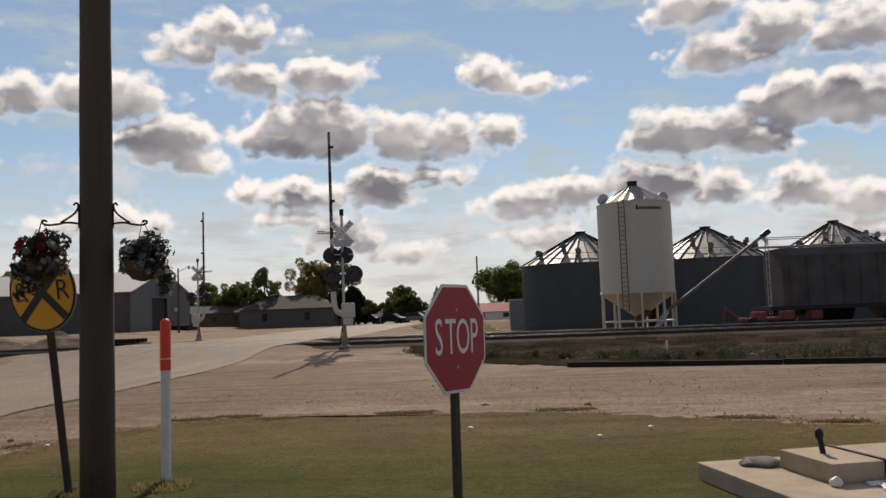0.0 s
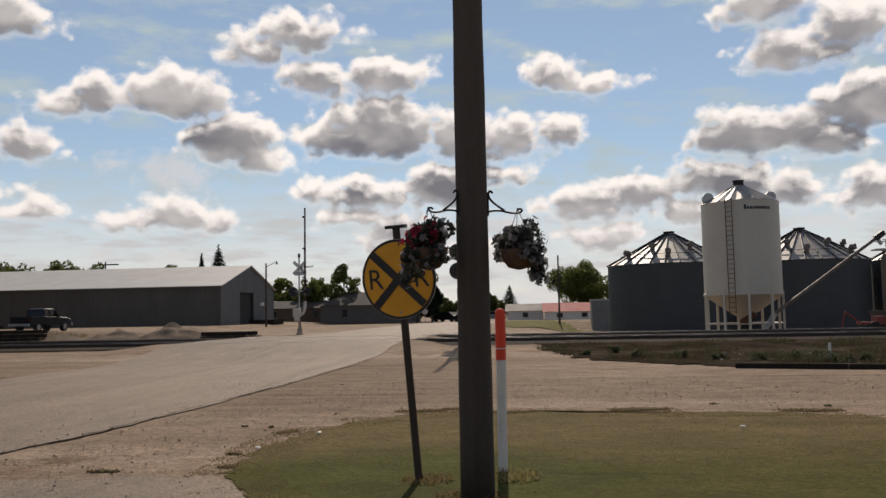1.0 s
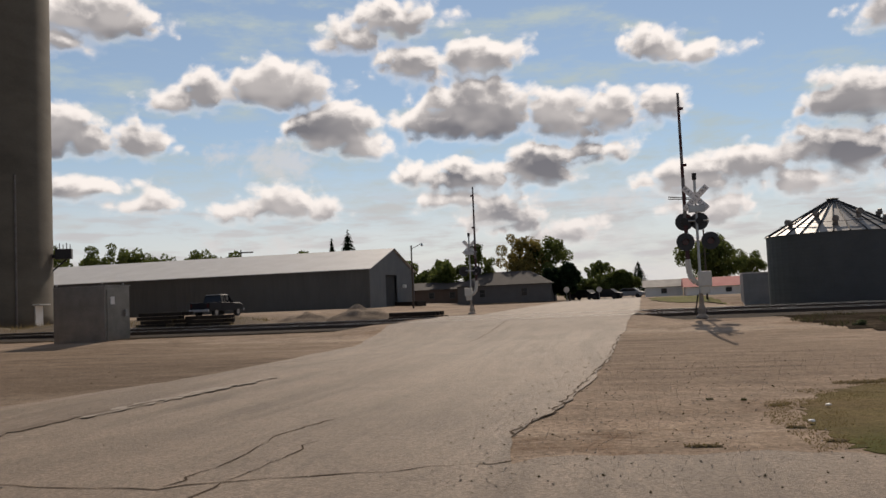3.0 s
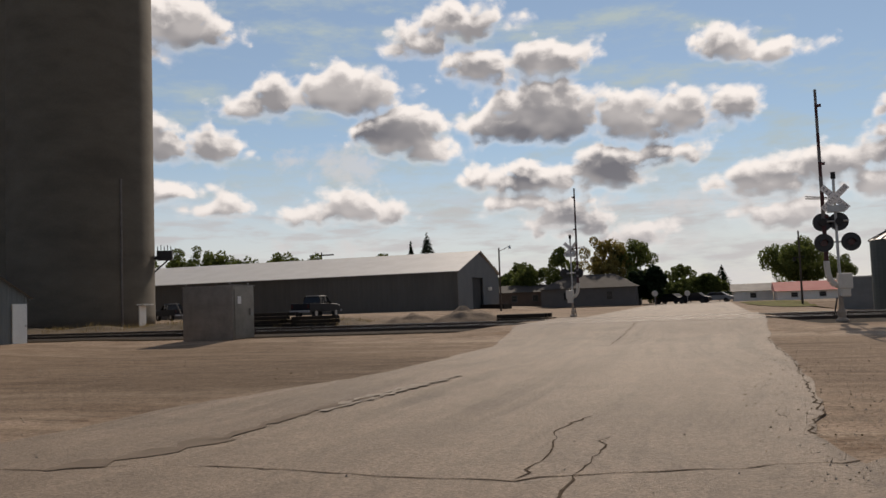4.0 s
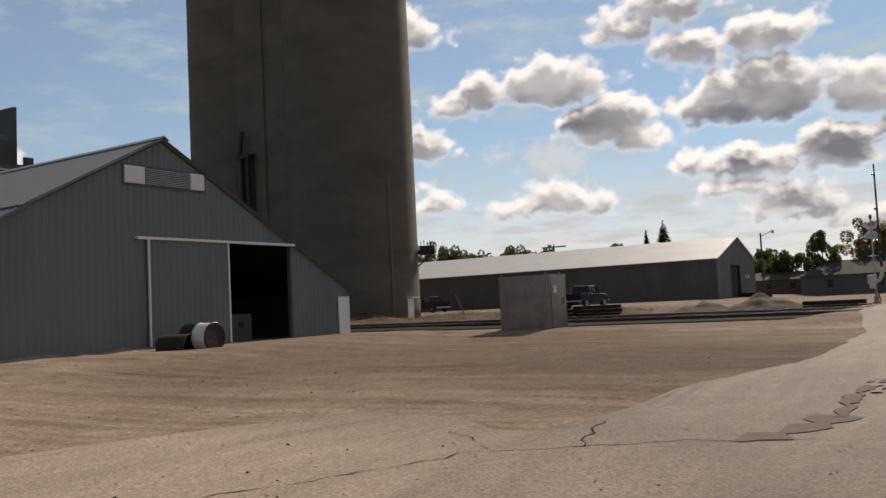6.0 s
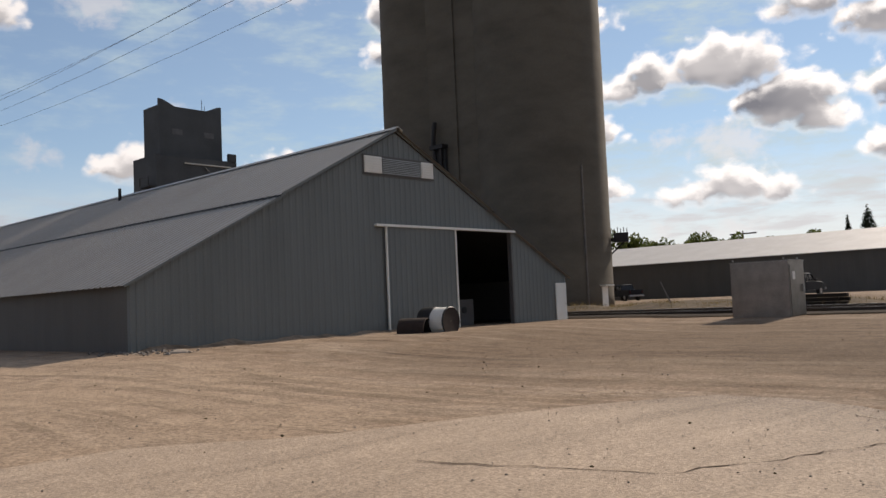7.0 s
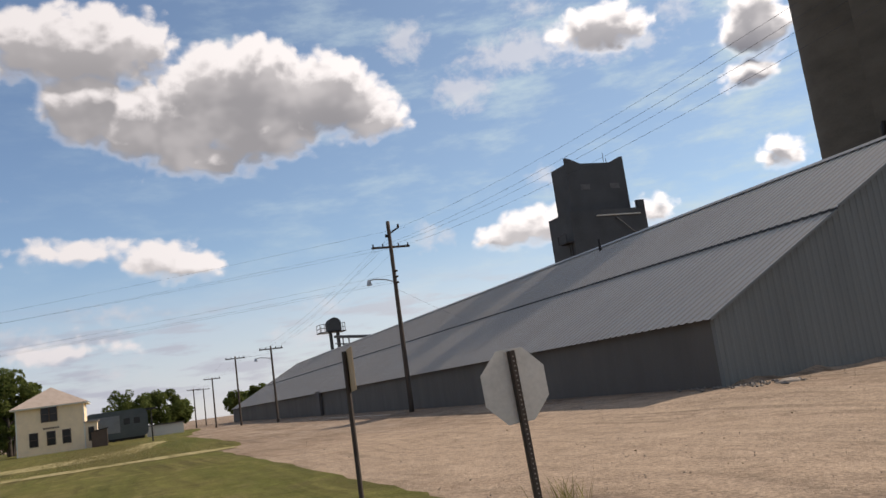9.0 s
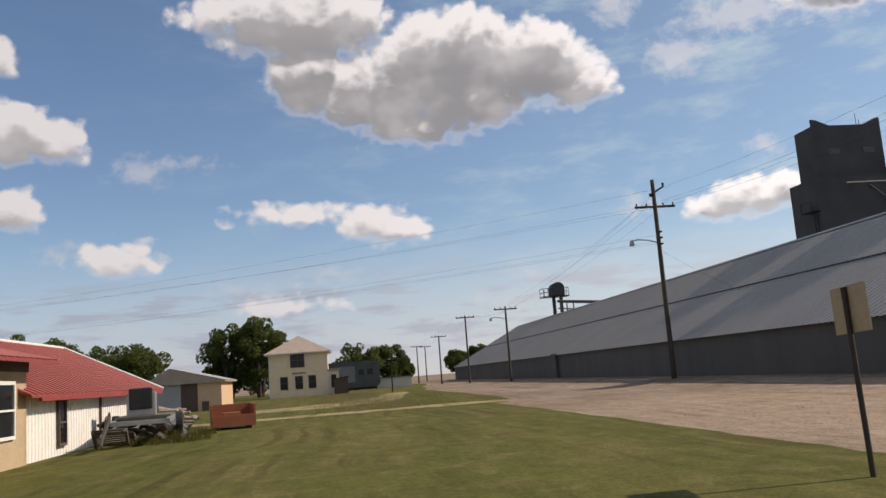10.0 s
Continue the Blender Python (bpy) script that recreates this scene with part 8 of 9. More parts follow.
def scrap_heap():
    rng = random.Random(8)
    cx, cy = -52.6, -19.5

    def plank(i, x, y, z, L, w, t, rx, ry, rz, mat, name, label):
        bm = bmesh.new()
        box(bm, -L / 2, L / 2, -w / 2, w / 2, -t / 2, t / 2, bevel=min(t, w) * 0.15)
        o = link_mesh(name, bm, mat)
        o.matrix_basis = pose(x, y, z, rx, ry, rz)
        tagged(o, label, "scrap", "scrap heap by the workshop")

    for i in range(30):
        plank(i, cx + rng.uniform(-3.4, 2.2), cy + rng.uniform(-0.9, 0.9), 0.12 + rng.uniform(0, 0.55) * (1 - abs(i - 15) / 30), rng.uniform(1.0, 2.6), rng.uniform(0.08, 0.3), rng.uniform(0.03, 0.08),
              rng.uniform(-20, 20), rng.uniform(-22, 22), rng.uniform(-50, 50), GREYWOOD if i % 3 else GALV, "plank" if i % 3 else "metal_strip",
              "weathered grey plank in the scrap heap" if i % 3 else "pale metal strip in the scrap heap")
    # old trailer frame with wheel, tank and seat
    t = thing("trailer_frame", pose(-51.2, -19.4, 0.05, 0, 0, 8) @ Matrix.Scale(1.2, 4), "old pale trailer frame with a tank and box on it", "trailer")
    bm = bmesh.new()
    box(bm, -2.2, 2.0, -0.75, -0.65, 0.5, 0.62)
    box(bm, -2.2, 2.0, 0.65, 0.75, 0.5, 0.62)
    for x in (-2.1, -1.0, 0.2, 1.3, 1.95):
        box(bm, x - 0.05, x + 0.05, -0.75, 0.75, 0.5, 0.6)
    part("frame", bm, GALV, t)
    bm = bmesh.new()
    box(bm, -1.9, 0.6, -0.7, 0.7, 0.62, 0.68)
    part("deck", bm, GREYWOOD, t)
    for s in (-0.85, 0.85):
        bm = bmesh.new()
        tube(bm, (-1.2, s - 0.09, 0.34), (-1.2, s + 0.09, 0.34), 0.36, n=20)
        part("wheel", bm, RUBBER, t)
    bm = bmesh.new()
    tube(bm, (-1.7, -0.1, 0.95), (-1.0, -0.3, 0.95), 0.26, n=18)
    part("tank", bm, MARK_WHITE, t, "white drum tank")
    bm = bmesh.new()
    box(bm, -0.35, 0.1, -0.45, 0.3, 0.68, 1.3, bevel=0.03)
    part("crate", bm, GALV, t)
    bm = bmesh.new()
    box(bm, -0.05, 0.16, -0.38, 0.22, 0.85, 1.42, bevel=0.05)
    part("seat", bm, BLACK, t)
    p = thing("pallet", pose(-49.0, -19.9, 0.05, 0, -24, 10), "grey wooden pallet leaning on the scrap", "pallet")
    for k in range(8):
        bm = bmesh.new()
        box(bm, -0.6 + k * 0.16, -0.5 + k * 0.16, -0.5, 0.5, 0.3, 0.33)
        part("slat", bm, GREYWOOD, p)
    for y in (-0.45, 0.45):
        bm = bmesh.new()
        box(bm, -0.62, 0.68, y - 0.04, y + 0.04, 0.2, 0.3)
        part("runner", bm, GREYWOOD, p)
    wp = thing("wood_pile", pose(-54.6, -19.3, 0, 0, 0, 20), "loose heap of pale split logs by the workshop", "wood pile")
    for k in range(44):
        r_, lay = rng.uniform(0.05, 0.1), k % 5
        x_, y_, z_ = rng.uniform(-1.0, 1.0) * (1 - lay * 0.15), rng.uniform(-0.7, 0.7) * (1 - lay * 0.17), 0.1 + lay * 0.19
        bm = bmesh.new()
        d_ = Vector((rng.uniform(-0.6, 0.6), rng.uniform(0.4, 1.0), rng.uniform(-0.25, 0.25))).normalized() * rng.uniform(0.3, 0.55)
        tube(bm, Vector((x_, y_, z_)) - d_, Vector((x_, y_, z_)) + d_, r_, r_ * 0.85, n=7)
        part("log", bm, PALE_LOG, wp)
    gate = thing("slatted_gate", pose(-47.9, -19.9, 0.02, 0, 0, 14), "grey slatted gate leaning on the workshop wall", "gate")
    for k in range(9):
        bm = bmesh.new()
        box(bm, -0.05, 0.05, -0.03, 0.03, 0.0, 0.85, pose(-1.0 + k * 0.24, 0.0, 0.04 + 0.03 * k, -18, 0, 0), 0.01)
        part("slat", bm, GREYWOOD, gate)
    for z_ in (0.25, 0.72):
        bm = bmesh.new()
        box(bm, -1.1, 1.1, -0.02, 0.03, -0.05, 0.05, pose(0, -0.05 + 0.3 * z_, z_ + 0.1, -18, -7, 0), 0.01)
        part("rail", bm, GREYWOOD, gate)
    for i in range(8):
        a = rng.uniform(0, 6.28)
        stone(-55.0 + rng.uniform(-0.9, 0.9), -19.2 + rng.uniform(-0.7, 0.7), rng.uniform(0.0, 0.45), rng.uniform(0.16, 0.34), 50 + i, "pale broken block in the scrap heap", 0.45, GREYWOOD if i % 2 else ROCK, "broken_block")
    weed_tuft(-50.2, -18.5, 1.4, 0.4, 900, GRASS, 61, "long unmown grass round the scrap")
    weed_tuft(-53.0, -18.6, 1.3, 0.4, 700, GRASS, 62, "long unmown grass round the scrap")


scrap_heap()


def dumper_box():
    d = thing("dump_box", pose(-55.4, -17.1, 0, 0, 0, 10) @ Matrix.Diagonal((1.0, 1.18, 1.0, 1)), "open rusty orange dump box on the lawn", "dump box")
    bm = bmesh.new()
    for a in ((-1.9, 0.25, -0.68, -0.62, 0.12, 0.92), (-1.9, 0.25, 0.62, 0.68, 0.12, 0.92), (-1.9, -1.84, -0.62, 0.62, 0.12, 0.92), (-1.84, 0.25, -0.62, 0.62, 0.12, 0.18)):
        box(bm, *a)
    part("tub", bm, ORANGE_RUST, d)
    bm = bmesh.new()
    box(bm, 0.25, 0.31, -0.68, 0.68, 0.12, 0.55, bevel=0.01)
    part("tailgate", bm, ORANGE_RUST, d)
    for s in (-0.5, 0.5):
        bm = bmesh.new()
        box(bm, -1.8, 0.2, s - 0.05, s + 0.05, 0.0, 0.12)
        part("skid", bm, RUST, d)
    bm = bmesh.new()
    box(bm, -1.2, -0.5, -0.3, 0.25, 0.2, 0.62, bevel=0.03)
    o = part("liner", bm, ORANGE_RUST, d)


dumper_box()


def far_yard():
    t = thing("camper_trailer", pose(-148.0, -11.2, 0), "dull grey-green round-ended camper trailer beside the house", "trailer")
    bm = bmesh.new()
    arc = [(3.1 + 0.95 * math.cos(a), 3.2 + 0.95 * math.sin(a)) for a in np.linspace(0, math.pi / 2, 7)]
    low = [(3.35 + 0.7 * math.cos(a), 1.1 + 0.7 * math.sin(a)) for a in np.linspace(-math.pi / 2, 0, 5)]
    prism(bm, low + arc + [(-q, z) for q, z in arc[::-1]] + [(-q, z) for q, z in low[::-1]], -1.3, 1.3)
    part("shell", bm, CAMPER, t)
    bm = bmesh.new()
    box(bm, 1.3, 1.33, -3.9, 0.4, 1.2, 3.5, bevel=0.01)
    part("pale_panel", bm, SILVER, t, "paler grey side panel")
    for q in (1.3, 2.6):
        bm = bmesh.new()
        box(bm, 1.3, 1.34, q - 0.4, q + 0.4, 2.2, 3.0, bevel=0.01)
        part("window", bm, GLASS_DARK, t)
    for q in (-0.5, 0.5):
        bm = bmesh.new()
        tube(bm, (0.95, q, 0.4), (1.25, q, 0.4), 0.4, n=18)
        part("wheel", bm, RUBBER, t)
    bm = bmesh.new()
    box(bm, -1.1, 1.0, -3.5, 3.5, 0.1, 0.5)
    part("chassis", bm, IRON, t)
    d = thing("lean_to_shed", pose(-126.0, -12.9, 0), "small dark red-brown lean-to shed beside the house", "shed")
    bm = bmesh.new()
    prism(bm, [(-0.85, 0), (-0.85, 1.75), (0.85, 1.95), (0.85, 0)], -1.2, 0)
    part("wall", bm, BROWN, d)
    bm = bmesh.new()
    prism(bm, [(-1.0, 1.74), (-1.0, 1.84), (1.0, 2.07), (1.0, 1.97)], -1.3, 0.12)
    part("roof", bm, IRON, d)
    w = thing("low_shed", pose(-156.0, -7.2, 0), "low white shed with a flat grey roof along the verge", "shed")
    bm = bmesh.new()
    box(bm, 0, 4, 0, 5, 0, 1.5)
    part("wall", bm, MARK_WHITE, w)
    bm = bmesh.new()
    box(bm, -0.2, 4.2, -0.2, 5.2, 1.5, 1.65)
    part("roof", bm, GREY_SIDING, w)
    l = thing("street_lamp", pose(-112.0, -7.6, 0), "old dark street lamp with square head", "street lamp")
    bm = bmesh.new()
    tube(bm, (0, 0, 0), (0, 0, 3.2), 0.07, n=10)
    part("post", bm, IRON, l)
    bm = bmesh.new()
    box(bm, -0.5, 0.5, -0.55, 0.55, 3.15, 3.35)
    part("head", bm, IRON, l)


far_yard()


# ---- trees ----
def tree(x, y, h, w, mat, seed, label, trunk=0.35, leaves=2600, size=0.26, base=0.2, name="tree", stems=1):
    """One to several stems, limbs to the crown's clumps, and a crown of small leaves with gaps."""
    t = thing(name, pose(x, y, gz(x, y)), label, "tree")
    rng = random.Random(seed)
    bm = bmesh.new()
    forks = []
    for k in range(stems):
        a = 6.283 * k / stems + rng.uniform(-0.4, 0.4)
        d = 0.0 if stems == 1 else w * rng.uniform(0.18, 0.4)
        top = (d * math.cos(a), d * math.sin(a), h * rng.uniform(0.4, 0.5))
        tube(bm, (0.25 * d * math.cos(a), 0.25 * d * math.sin(a), -0.2), top, trunk * (0.5 if stems == 1 else 0.36), trunk * 0.26, n=9)
        forks.append(top)
    cs, rs = [], []
    lo = h * base
    for k in range(46):
        a, u = rng.uniform(0, 6.283), rng.uniform(-1, 1)
        d = rng.uniform(0.25, 1.0) ** 0.5
        flat = math.sqrt(1 - u * u)
        size_ = w * rng.uniform(0.15, 0.27)
        lump = 1 + 0.22 * math.sin(2 * a + seed) + 0.12 * math.sin(3.7 * a + 2 * u + seed)
        px, py = (w - size_) * d * lump * flat * math.cos(a), (w - size_) * d * lump * flat * math.sin(a)
        pz = (lo + h) / 2 + ((h - lo) / 2 - size_) * d * u + rng.uniform(-0.05, 0.05) * h
        cs.append((px, py, pz))
        rs.append(size_)
        if k < 14:
            f_ = forks[k % stems]
            tube(bm, (f_[0] * 0.9, f_[1] * 0.9, f_[2] * rng.uniform(0.7, 1.0)), (px, py, pz), trunk * 0.17, 0.025, n=6)
    part("trunk", bm, BARK, t)
    v, f_ = leaf_cloud(cs, rs, int(leaves * 2.9), size * 0.72, seed)
    cloud_mesh("crown", v, f_, mat, t)
    return t


def spruce(x, y, h, w, seed, label="dark pointed spruce tree"):
    t = thing("spruce_tree", pose(x, y, gz(x, y)), label, "tree")
    bm = bmesh.new()
    tube(bm, (0, 0, -0.1), (0, 0, h * 0.95), 0.16, 0.02, n=7)
    part("trunk", bm, BARK, t)
    rng = np.random.default_rng(seed)
    n = 3600
    z = h * (0.06 + 0.94 * (1 - np.sqrt(rng.uniform(0, 1, n))))
    lay = 0.72 + 0.28 * np.abs(np.sin(z * 5.5))
    r = w * (1 - z / h) * lay * rng.uniform(0.25, 1.0, n) ** 0.5
    a = rng.uniform(0, 6.283, n)
    P = np.stack([r * np.cos(a), r * np.sin(a), z], 1)
    out = np.stack([np.cos(a), np.sin(a), -0.45 + 0 * a], 1)
    side = np.stack([-np.sin(a), np.cos(a), 0 * a], 1)
    s = 0.16 * (h / 8) * rng.uniform(0.7, 1.4, n)[:, None] + 0.04
    V = np.stack([P - out * s, P + side * s * 0.5, P + out * s * 1.3, P - side * s * 0.5], 1)
    cloud_mesh("crown", V.reshape(-1, 3).tolist(), np.arange(n * 4).reshape(-1, 4).tolist(), NEEDLE, t)


# north side, beyond the crossing
tree(-37.0, 122.0, 6.6, 3.2, LEAF, 1, "dark green broadleaf tree behind the low house", base=0.06)
tree(-41.0, 125.0, 5.4, 3.0, LEAF, 21, "dark green broadleaf tree behind the low house", base=0.06)
tree(-31.3, 119.0, 8.9, 3.0, LEAF, 2, "tall dark green broadleaf tree", base=0.06)
tree(-25.8, 124.0, 10.6, 4.0, LEAF_YELLOW, 3, "large yellowing broadleaf tree with open crown", leaves=3000, base=0.12, stems=3)
tree(-22.3, 126.0, 10.4, 4.4, LEAF, 4, "large green broadleaf tree", leaves=3400, base=0.1)
tree(-18.4, 118.0, 5.9, 2.2, NEEDLE, 5, "dark dense evergreen clump", base=0.06)
tree(-20.6, 118.0, 5.2, 2.0, NEEDLE, 6, "dark dense evergreen clump", base=0.06)
tree(-17.5, 181.0, 8.0, 3.5, LEAF, 7, "green broadleaf tree by the far street", size=0.34, base=0.06)
tree(-11.8, 132.0, 4.6, 2.2, LEAF, 8, "small green tree by the far street", base=0.06)
spruce(-9.0, 172.0, 7.0, 3.6, 9)
tree(6.3, 185.0, 12.6, 8.6, LEAF, 10, "big spreading green tree behind the grain bins", leaves=6500, size=0.36, base=0.13, stems=3)
tree(14.5, 190.0, 9.0, 4.0, LEAF, 30, "green tree behind the grain bins")
spruce(-62.3, 150.0, 14.6, 5.2, 11)
spruce(-65.6, 150.0, 12.9, 2.2, 12)
rg = random.Random(17)
for i, x in enumerate(np.arange(-132, -68, 3.6)):
    tree(x + rg.uniform(-1, 1), 150 + rg.uniform(-4, 6), 15.4 + rg.uniform(-1.2, 1.2) - 0.075 * (x + 132), 4.2, LEAF if i % 3 else LEAF_MID, 60 + i, "green broadleaf tree in the far tree row", leaves=1200, size=0.42)
for i, x in enumerate((-80.0, -74.0, -56.0, -49.0)):
    tree(x, 170, 12.2 + rg.uniform(-1, 1) - (3 if x > -60 else 0), 3.2, LEAF, 90 + i, "green broadleaf tree in the far tree row", leaves=900, size=0.45)
for i, x in enumerate(np.arange(-22.5, -8.5, 2.1)):
    tree(x, 133 + rg.uniform(-2, 2), 3.6 + rg.uniform(-0.6, 0.9), 1.9, LEAF, 200 + i, "low dark shrub in the hedge by the far street", 0.15, 900, 0.24, 0.02, "shrub")
# west side
tree(-152.0, -29.4, 11.4, 5.0, LEAF, 40, "large dark multi-stemmed shade tree behind the house", 0.75, 2400, 0.34, 0.34, stems=5)
tree(-150.0, -24.6, 12.4, 4.4, LEAF, 41, "large dark shade tree behind the house", 0.7, 2600, 0.34, 0.32, stems=3)
tree(-154.0, -22.0, 10.6, 4.2, LEAF, 42, "large dark shade tree behind the house", 0.45, 4000, 0.3, 0.1)
for i, (x, y, h, w) in enumerate(((-153, -31.0, 5.6, 3.6), (-151, -25.0, 6.0, 3.4), (-152, -36.5, 5.0, 3.4), (-153, -20.0, 4.6, 3.0))):
    tree(x, y, h, w, LEAF, 230 + i, "dense dark undergrowth behind the house", 0.2, 1800, 0.3, 0.02, "shrub")
tree(-172.0, -9.2, 8.4, 4.4, LEAF, 43, "dense dark green tree beyond the camper", leaves=4200, base=0.03)
tree(-174.0, -4.4, 8.2, 4.2, LEAF, 44, "dense dark green tree beyond the camper", leaves=4200, base=0.03)
tree(-178.0, -1.0, 4.6, 2.4, LEAF, 45, "low green bush beyond the camper")
tree(-186.0, 9.5, 6.2, 3.0, LEAF, 46, "green tree beside the warehouse end")
tree(-188.0, 14.5, 6.8, 3.0, LEAF, 47, "green tree beside the warehouse end")
for i, (x, y, h, w) in enumerate(((-120, -48.5, 7.4, 3.6), (-118, -43.0, 6.6, 3.0), (-128, -36.5, 6.2, 2.8), (-126, -58.0, 9.2, 4.0), (-140, -43.0, 6.6, 3.0), (-112, -55.0, 8.6, 3.6))):
    tree(x, y, h + 2.2, w + 1.2, LEAF_MID, 70 + i, "green broadleaf tree behind the garage", leaves=3600, base=0.08)
for i, x in enumerate(np.arange(-30, 31, 10)):
    tree(-260 + rg.uniform(-8, 8), x * 1.6 - 12, 6.5 + rg.uniform(-1, 2), 4.2, LEAF, 110 + i, "distant green tree on the horizon", leaves=700, size=0.6)


# ---- far houses ----
def low_house(x0, x1, y, depth, eave, top, wall_mat, roof_mat, label, hip=0.0, windows=3):
    h = thing("house", pose(x0, y, gz(x0, y)), label, "house")
    w = x1 - x0
    bm = bmesh.new()
    box(bm, 0, w, 0, depth, -0.1, eave)
    part("wall", bm, wall_mat, h)
    bm = bmesh.new()
    o = 0.4
    c = [(-o, -o, eave), (w + o, -o, eave), (w + o, depth + o, eave), (-o, depth + o, eave), (hip - o * (hip == 0), depth / 2, top), (w - hip + o * (hip == 0), depth / 2, top)]
    v = [bm.verts.new(p) for p in c]
    for f_ in ((0, 1, 5, 4), (1, 2, 5), (2, 3, 4, 5), (3, 0, 4), (3, 2, 1, 0)):
        bm.faces.new([v[i] for i in f_])
    bmesh.ops.recalc_face_normals(bm, faces=bm.faces[:])
    part("roof", bm, roof_mat, h)
    for k in range(windows):
        window(h, pose(w * (k + 0.6) / (windows + 0.2), 0, eave * 0.35, 0, 0, 0), 0.7, eave * 0.4, GREY_SIDING)
    return h


low_house(-43.0, -33.2, 117.0, 7, 1.9, 3.0, BROWN, SHINGLE, "low brown house with a long grey roof", 0)
low_house(-33.4, -20.6, 113.0, 9, 2.4, 4.3, GREY_SIDING, SHINGLE, "grey hip-roofed house across the tracks", 3.2, 2)
low_house(-2.4, 5.4, 122.0, 8, 1.2, 2.5, WHITE_RIB, RED_SEAM, "long white building with a pinkish red roof", 0, 2)
low_house(-8.0, -2.6, 128.0, 7, 1.4, 2.5, WHITE, GREY_SIDING, "small white shed roofed in grey", 0, 1)
low_house(-46.0, -43.6, 118.0, 6, 2.0, 2.9, WHITE, SHINGLE, "small white house beyond the shed", 0, 1)


def small_shed():
    s = thing("tool_shed", pose(3.1, 103.0, gz(4, 103)), "small pale metal shed beside the grain bin", "shed")
    bm = bmesh.new()
    box(bm, 0, 3.2, 0, 3.2, 0, 3.6)
    part("wall", bm, SILVER, s)
    bm = bmesh.new()
    box(bm, -0.1, 3.3, -0.1, 3.3, 3.6, 3.75)
    part("roof", bm, SHED_ROOF, s)


small_shed()


def lamp_by_shed():
    p = wooden_pole(-33.1, 88.5, 7.0, 0.11, "thin dark pole with a street lamp beside the shed", name="lamp_pole")
    bm = bmesh.new()
    tube(bm, (0, 0, 6.6), (1.3, -0.3, 7.15), 0.035, n=6)
    part("lamp_arm", bm, GALV, p)
    bm = bmesh.new()
    tube(bm, (1.3, -0.3, 7.2), (1.3, -0.3, 6.85), 0.07, 0.15, n=10)
    part("lamp_head", bm, GALV, p)
    q = wooden_pole(-0.75, 106.7, 8.8, 0.13, "tall bare wooden pole by the far street")
    bm = bmesh.new()
    box(bm, -0.5, 0.5, -0.05, 0.05, 5.6, 5.7)
    tube(bm, (-0.6, -0.1, 5.2), (-0.6, -0.1, 5.7), 0.15, n=10)
    part("transformer", bm, IRON, q)
    r = wooden_pole(-84.5, 150.0, 12.2, 0.16, "distant utility pole with a crossarm")
    bm = bmesh.new()
    box(bm, -2.6, 2.6, -0.1, 0.1, 11.5, 11.75)
    part("crossarm", bm, WOOD, r)


lamp_by_shed()


def round_sign(x, y, h, label):
    s = thing("round_road_sign", pose(x, y, gz(x, y)), label, "road sign", "far road signs")
    bm = bmesh.new()
    tube(bm, (0, 0, 0), (0, 0, h), 0.03, n=6)
    part("post", bm, GALV, s)
    bm = bmesh.new()
    tube(bm, (0, 0.02, h), (0, 0.05, h), 0.36, n=20)
    part("disc", bm, SIGN_BACK, s)


round_sign(-17.6, 104.0, 1.5, "bare grey back of a round road sign")
round_sign(-14.0, 112.0, 1.4, "bare grey back of a round road sign")


def far_car(x, y, turn, mat, label):
    c = thing("parked_car", pose(x, y, gz(x, y), 0, 0, turn), label, "car", "cars parked far up the street")
    bm = bmesh.new()
    prism(bm, [(-2.2, 0.3), (-2.25, 0.8), (-1.6, 0.95), (-0.9, 1.42), (0.7, 1.42), (1.35, 0.95), (2.15, 0.8), (2.2, 0.3)], -0.85, 0.85)
    part("body", bm, mat, c)
    bm = bmesh.new()
    prism(bm, [(-1.45, 0.97), (-0.85, 1.36), (0.65, 1.36), (1.2, 0.97)], -0.87, 0.87)
    part("windows", bm, GLASS_DARK, c)
    for s in (-0.8, 0.8):
        for yy in (-1.4, 1.4):
            bm = bmesh.new()
            tube(bm, (s - 0.1, yy, 0.31), (s + 0.1, yy, 0.31), 0.31, n=14)
            part("wheel", bm, RUBBER, c)


far_car(-13.4, 118, 75, TRUCK_PAINT, "dark car parked far up the street")
far_car(-10.4, 124, 80, SILVER, "silver car parked far up the street")
far_car(-16.6, 121, 60, TRUCK_PAINT, "dark car parked far up the street")


# ---- along the tracks ----
def red_implement():
    r = thing("farm_implement", pose(13.2, 45.3, gz(13.2, 45.3) - 0.05), "red farm implement frame beside the siding", "farm implement")
    for k in range(6):
        bm = bmesh.new()
        box(bm, k * 0.75, k * 0.75 + 0.6, -0.4, 0.4, 0.45, 0.6 + 0.3 * (k % 2), bevel=0.02)
        part("frame_section", bm, material("implement_red", (0.20, 0.03, 0.025), 0.6, 0, (0.08, 0.025, 0.02), 0.6, 3, 30, 0.1) if k == 0 else bpy.data.materials["implement_red"], r)
    bm = bmesh.new()
    tube(bm, (0, 0, 0.6), (-0.7, 0, 1.15), 0.05, n=6)
    tube(bm, (-0.7, 0, 1.15), (-0.9, 0, 0.3), 0.05, n=6)
    part("hitch", bm, bpy.data.materials["implement_red"], r)
    for k in (0.6, 3.2):
        bm = bmesh.new()
        tube(bm, (k, -0.55, 0.3), (k, -0.4, 0.3), 0.32, n=16)
        part("wheel", bm, RUBBER, r)


red_implement()


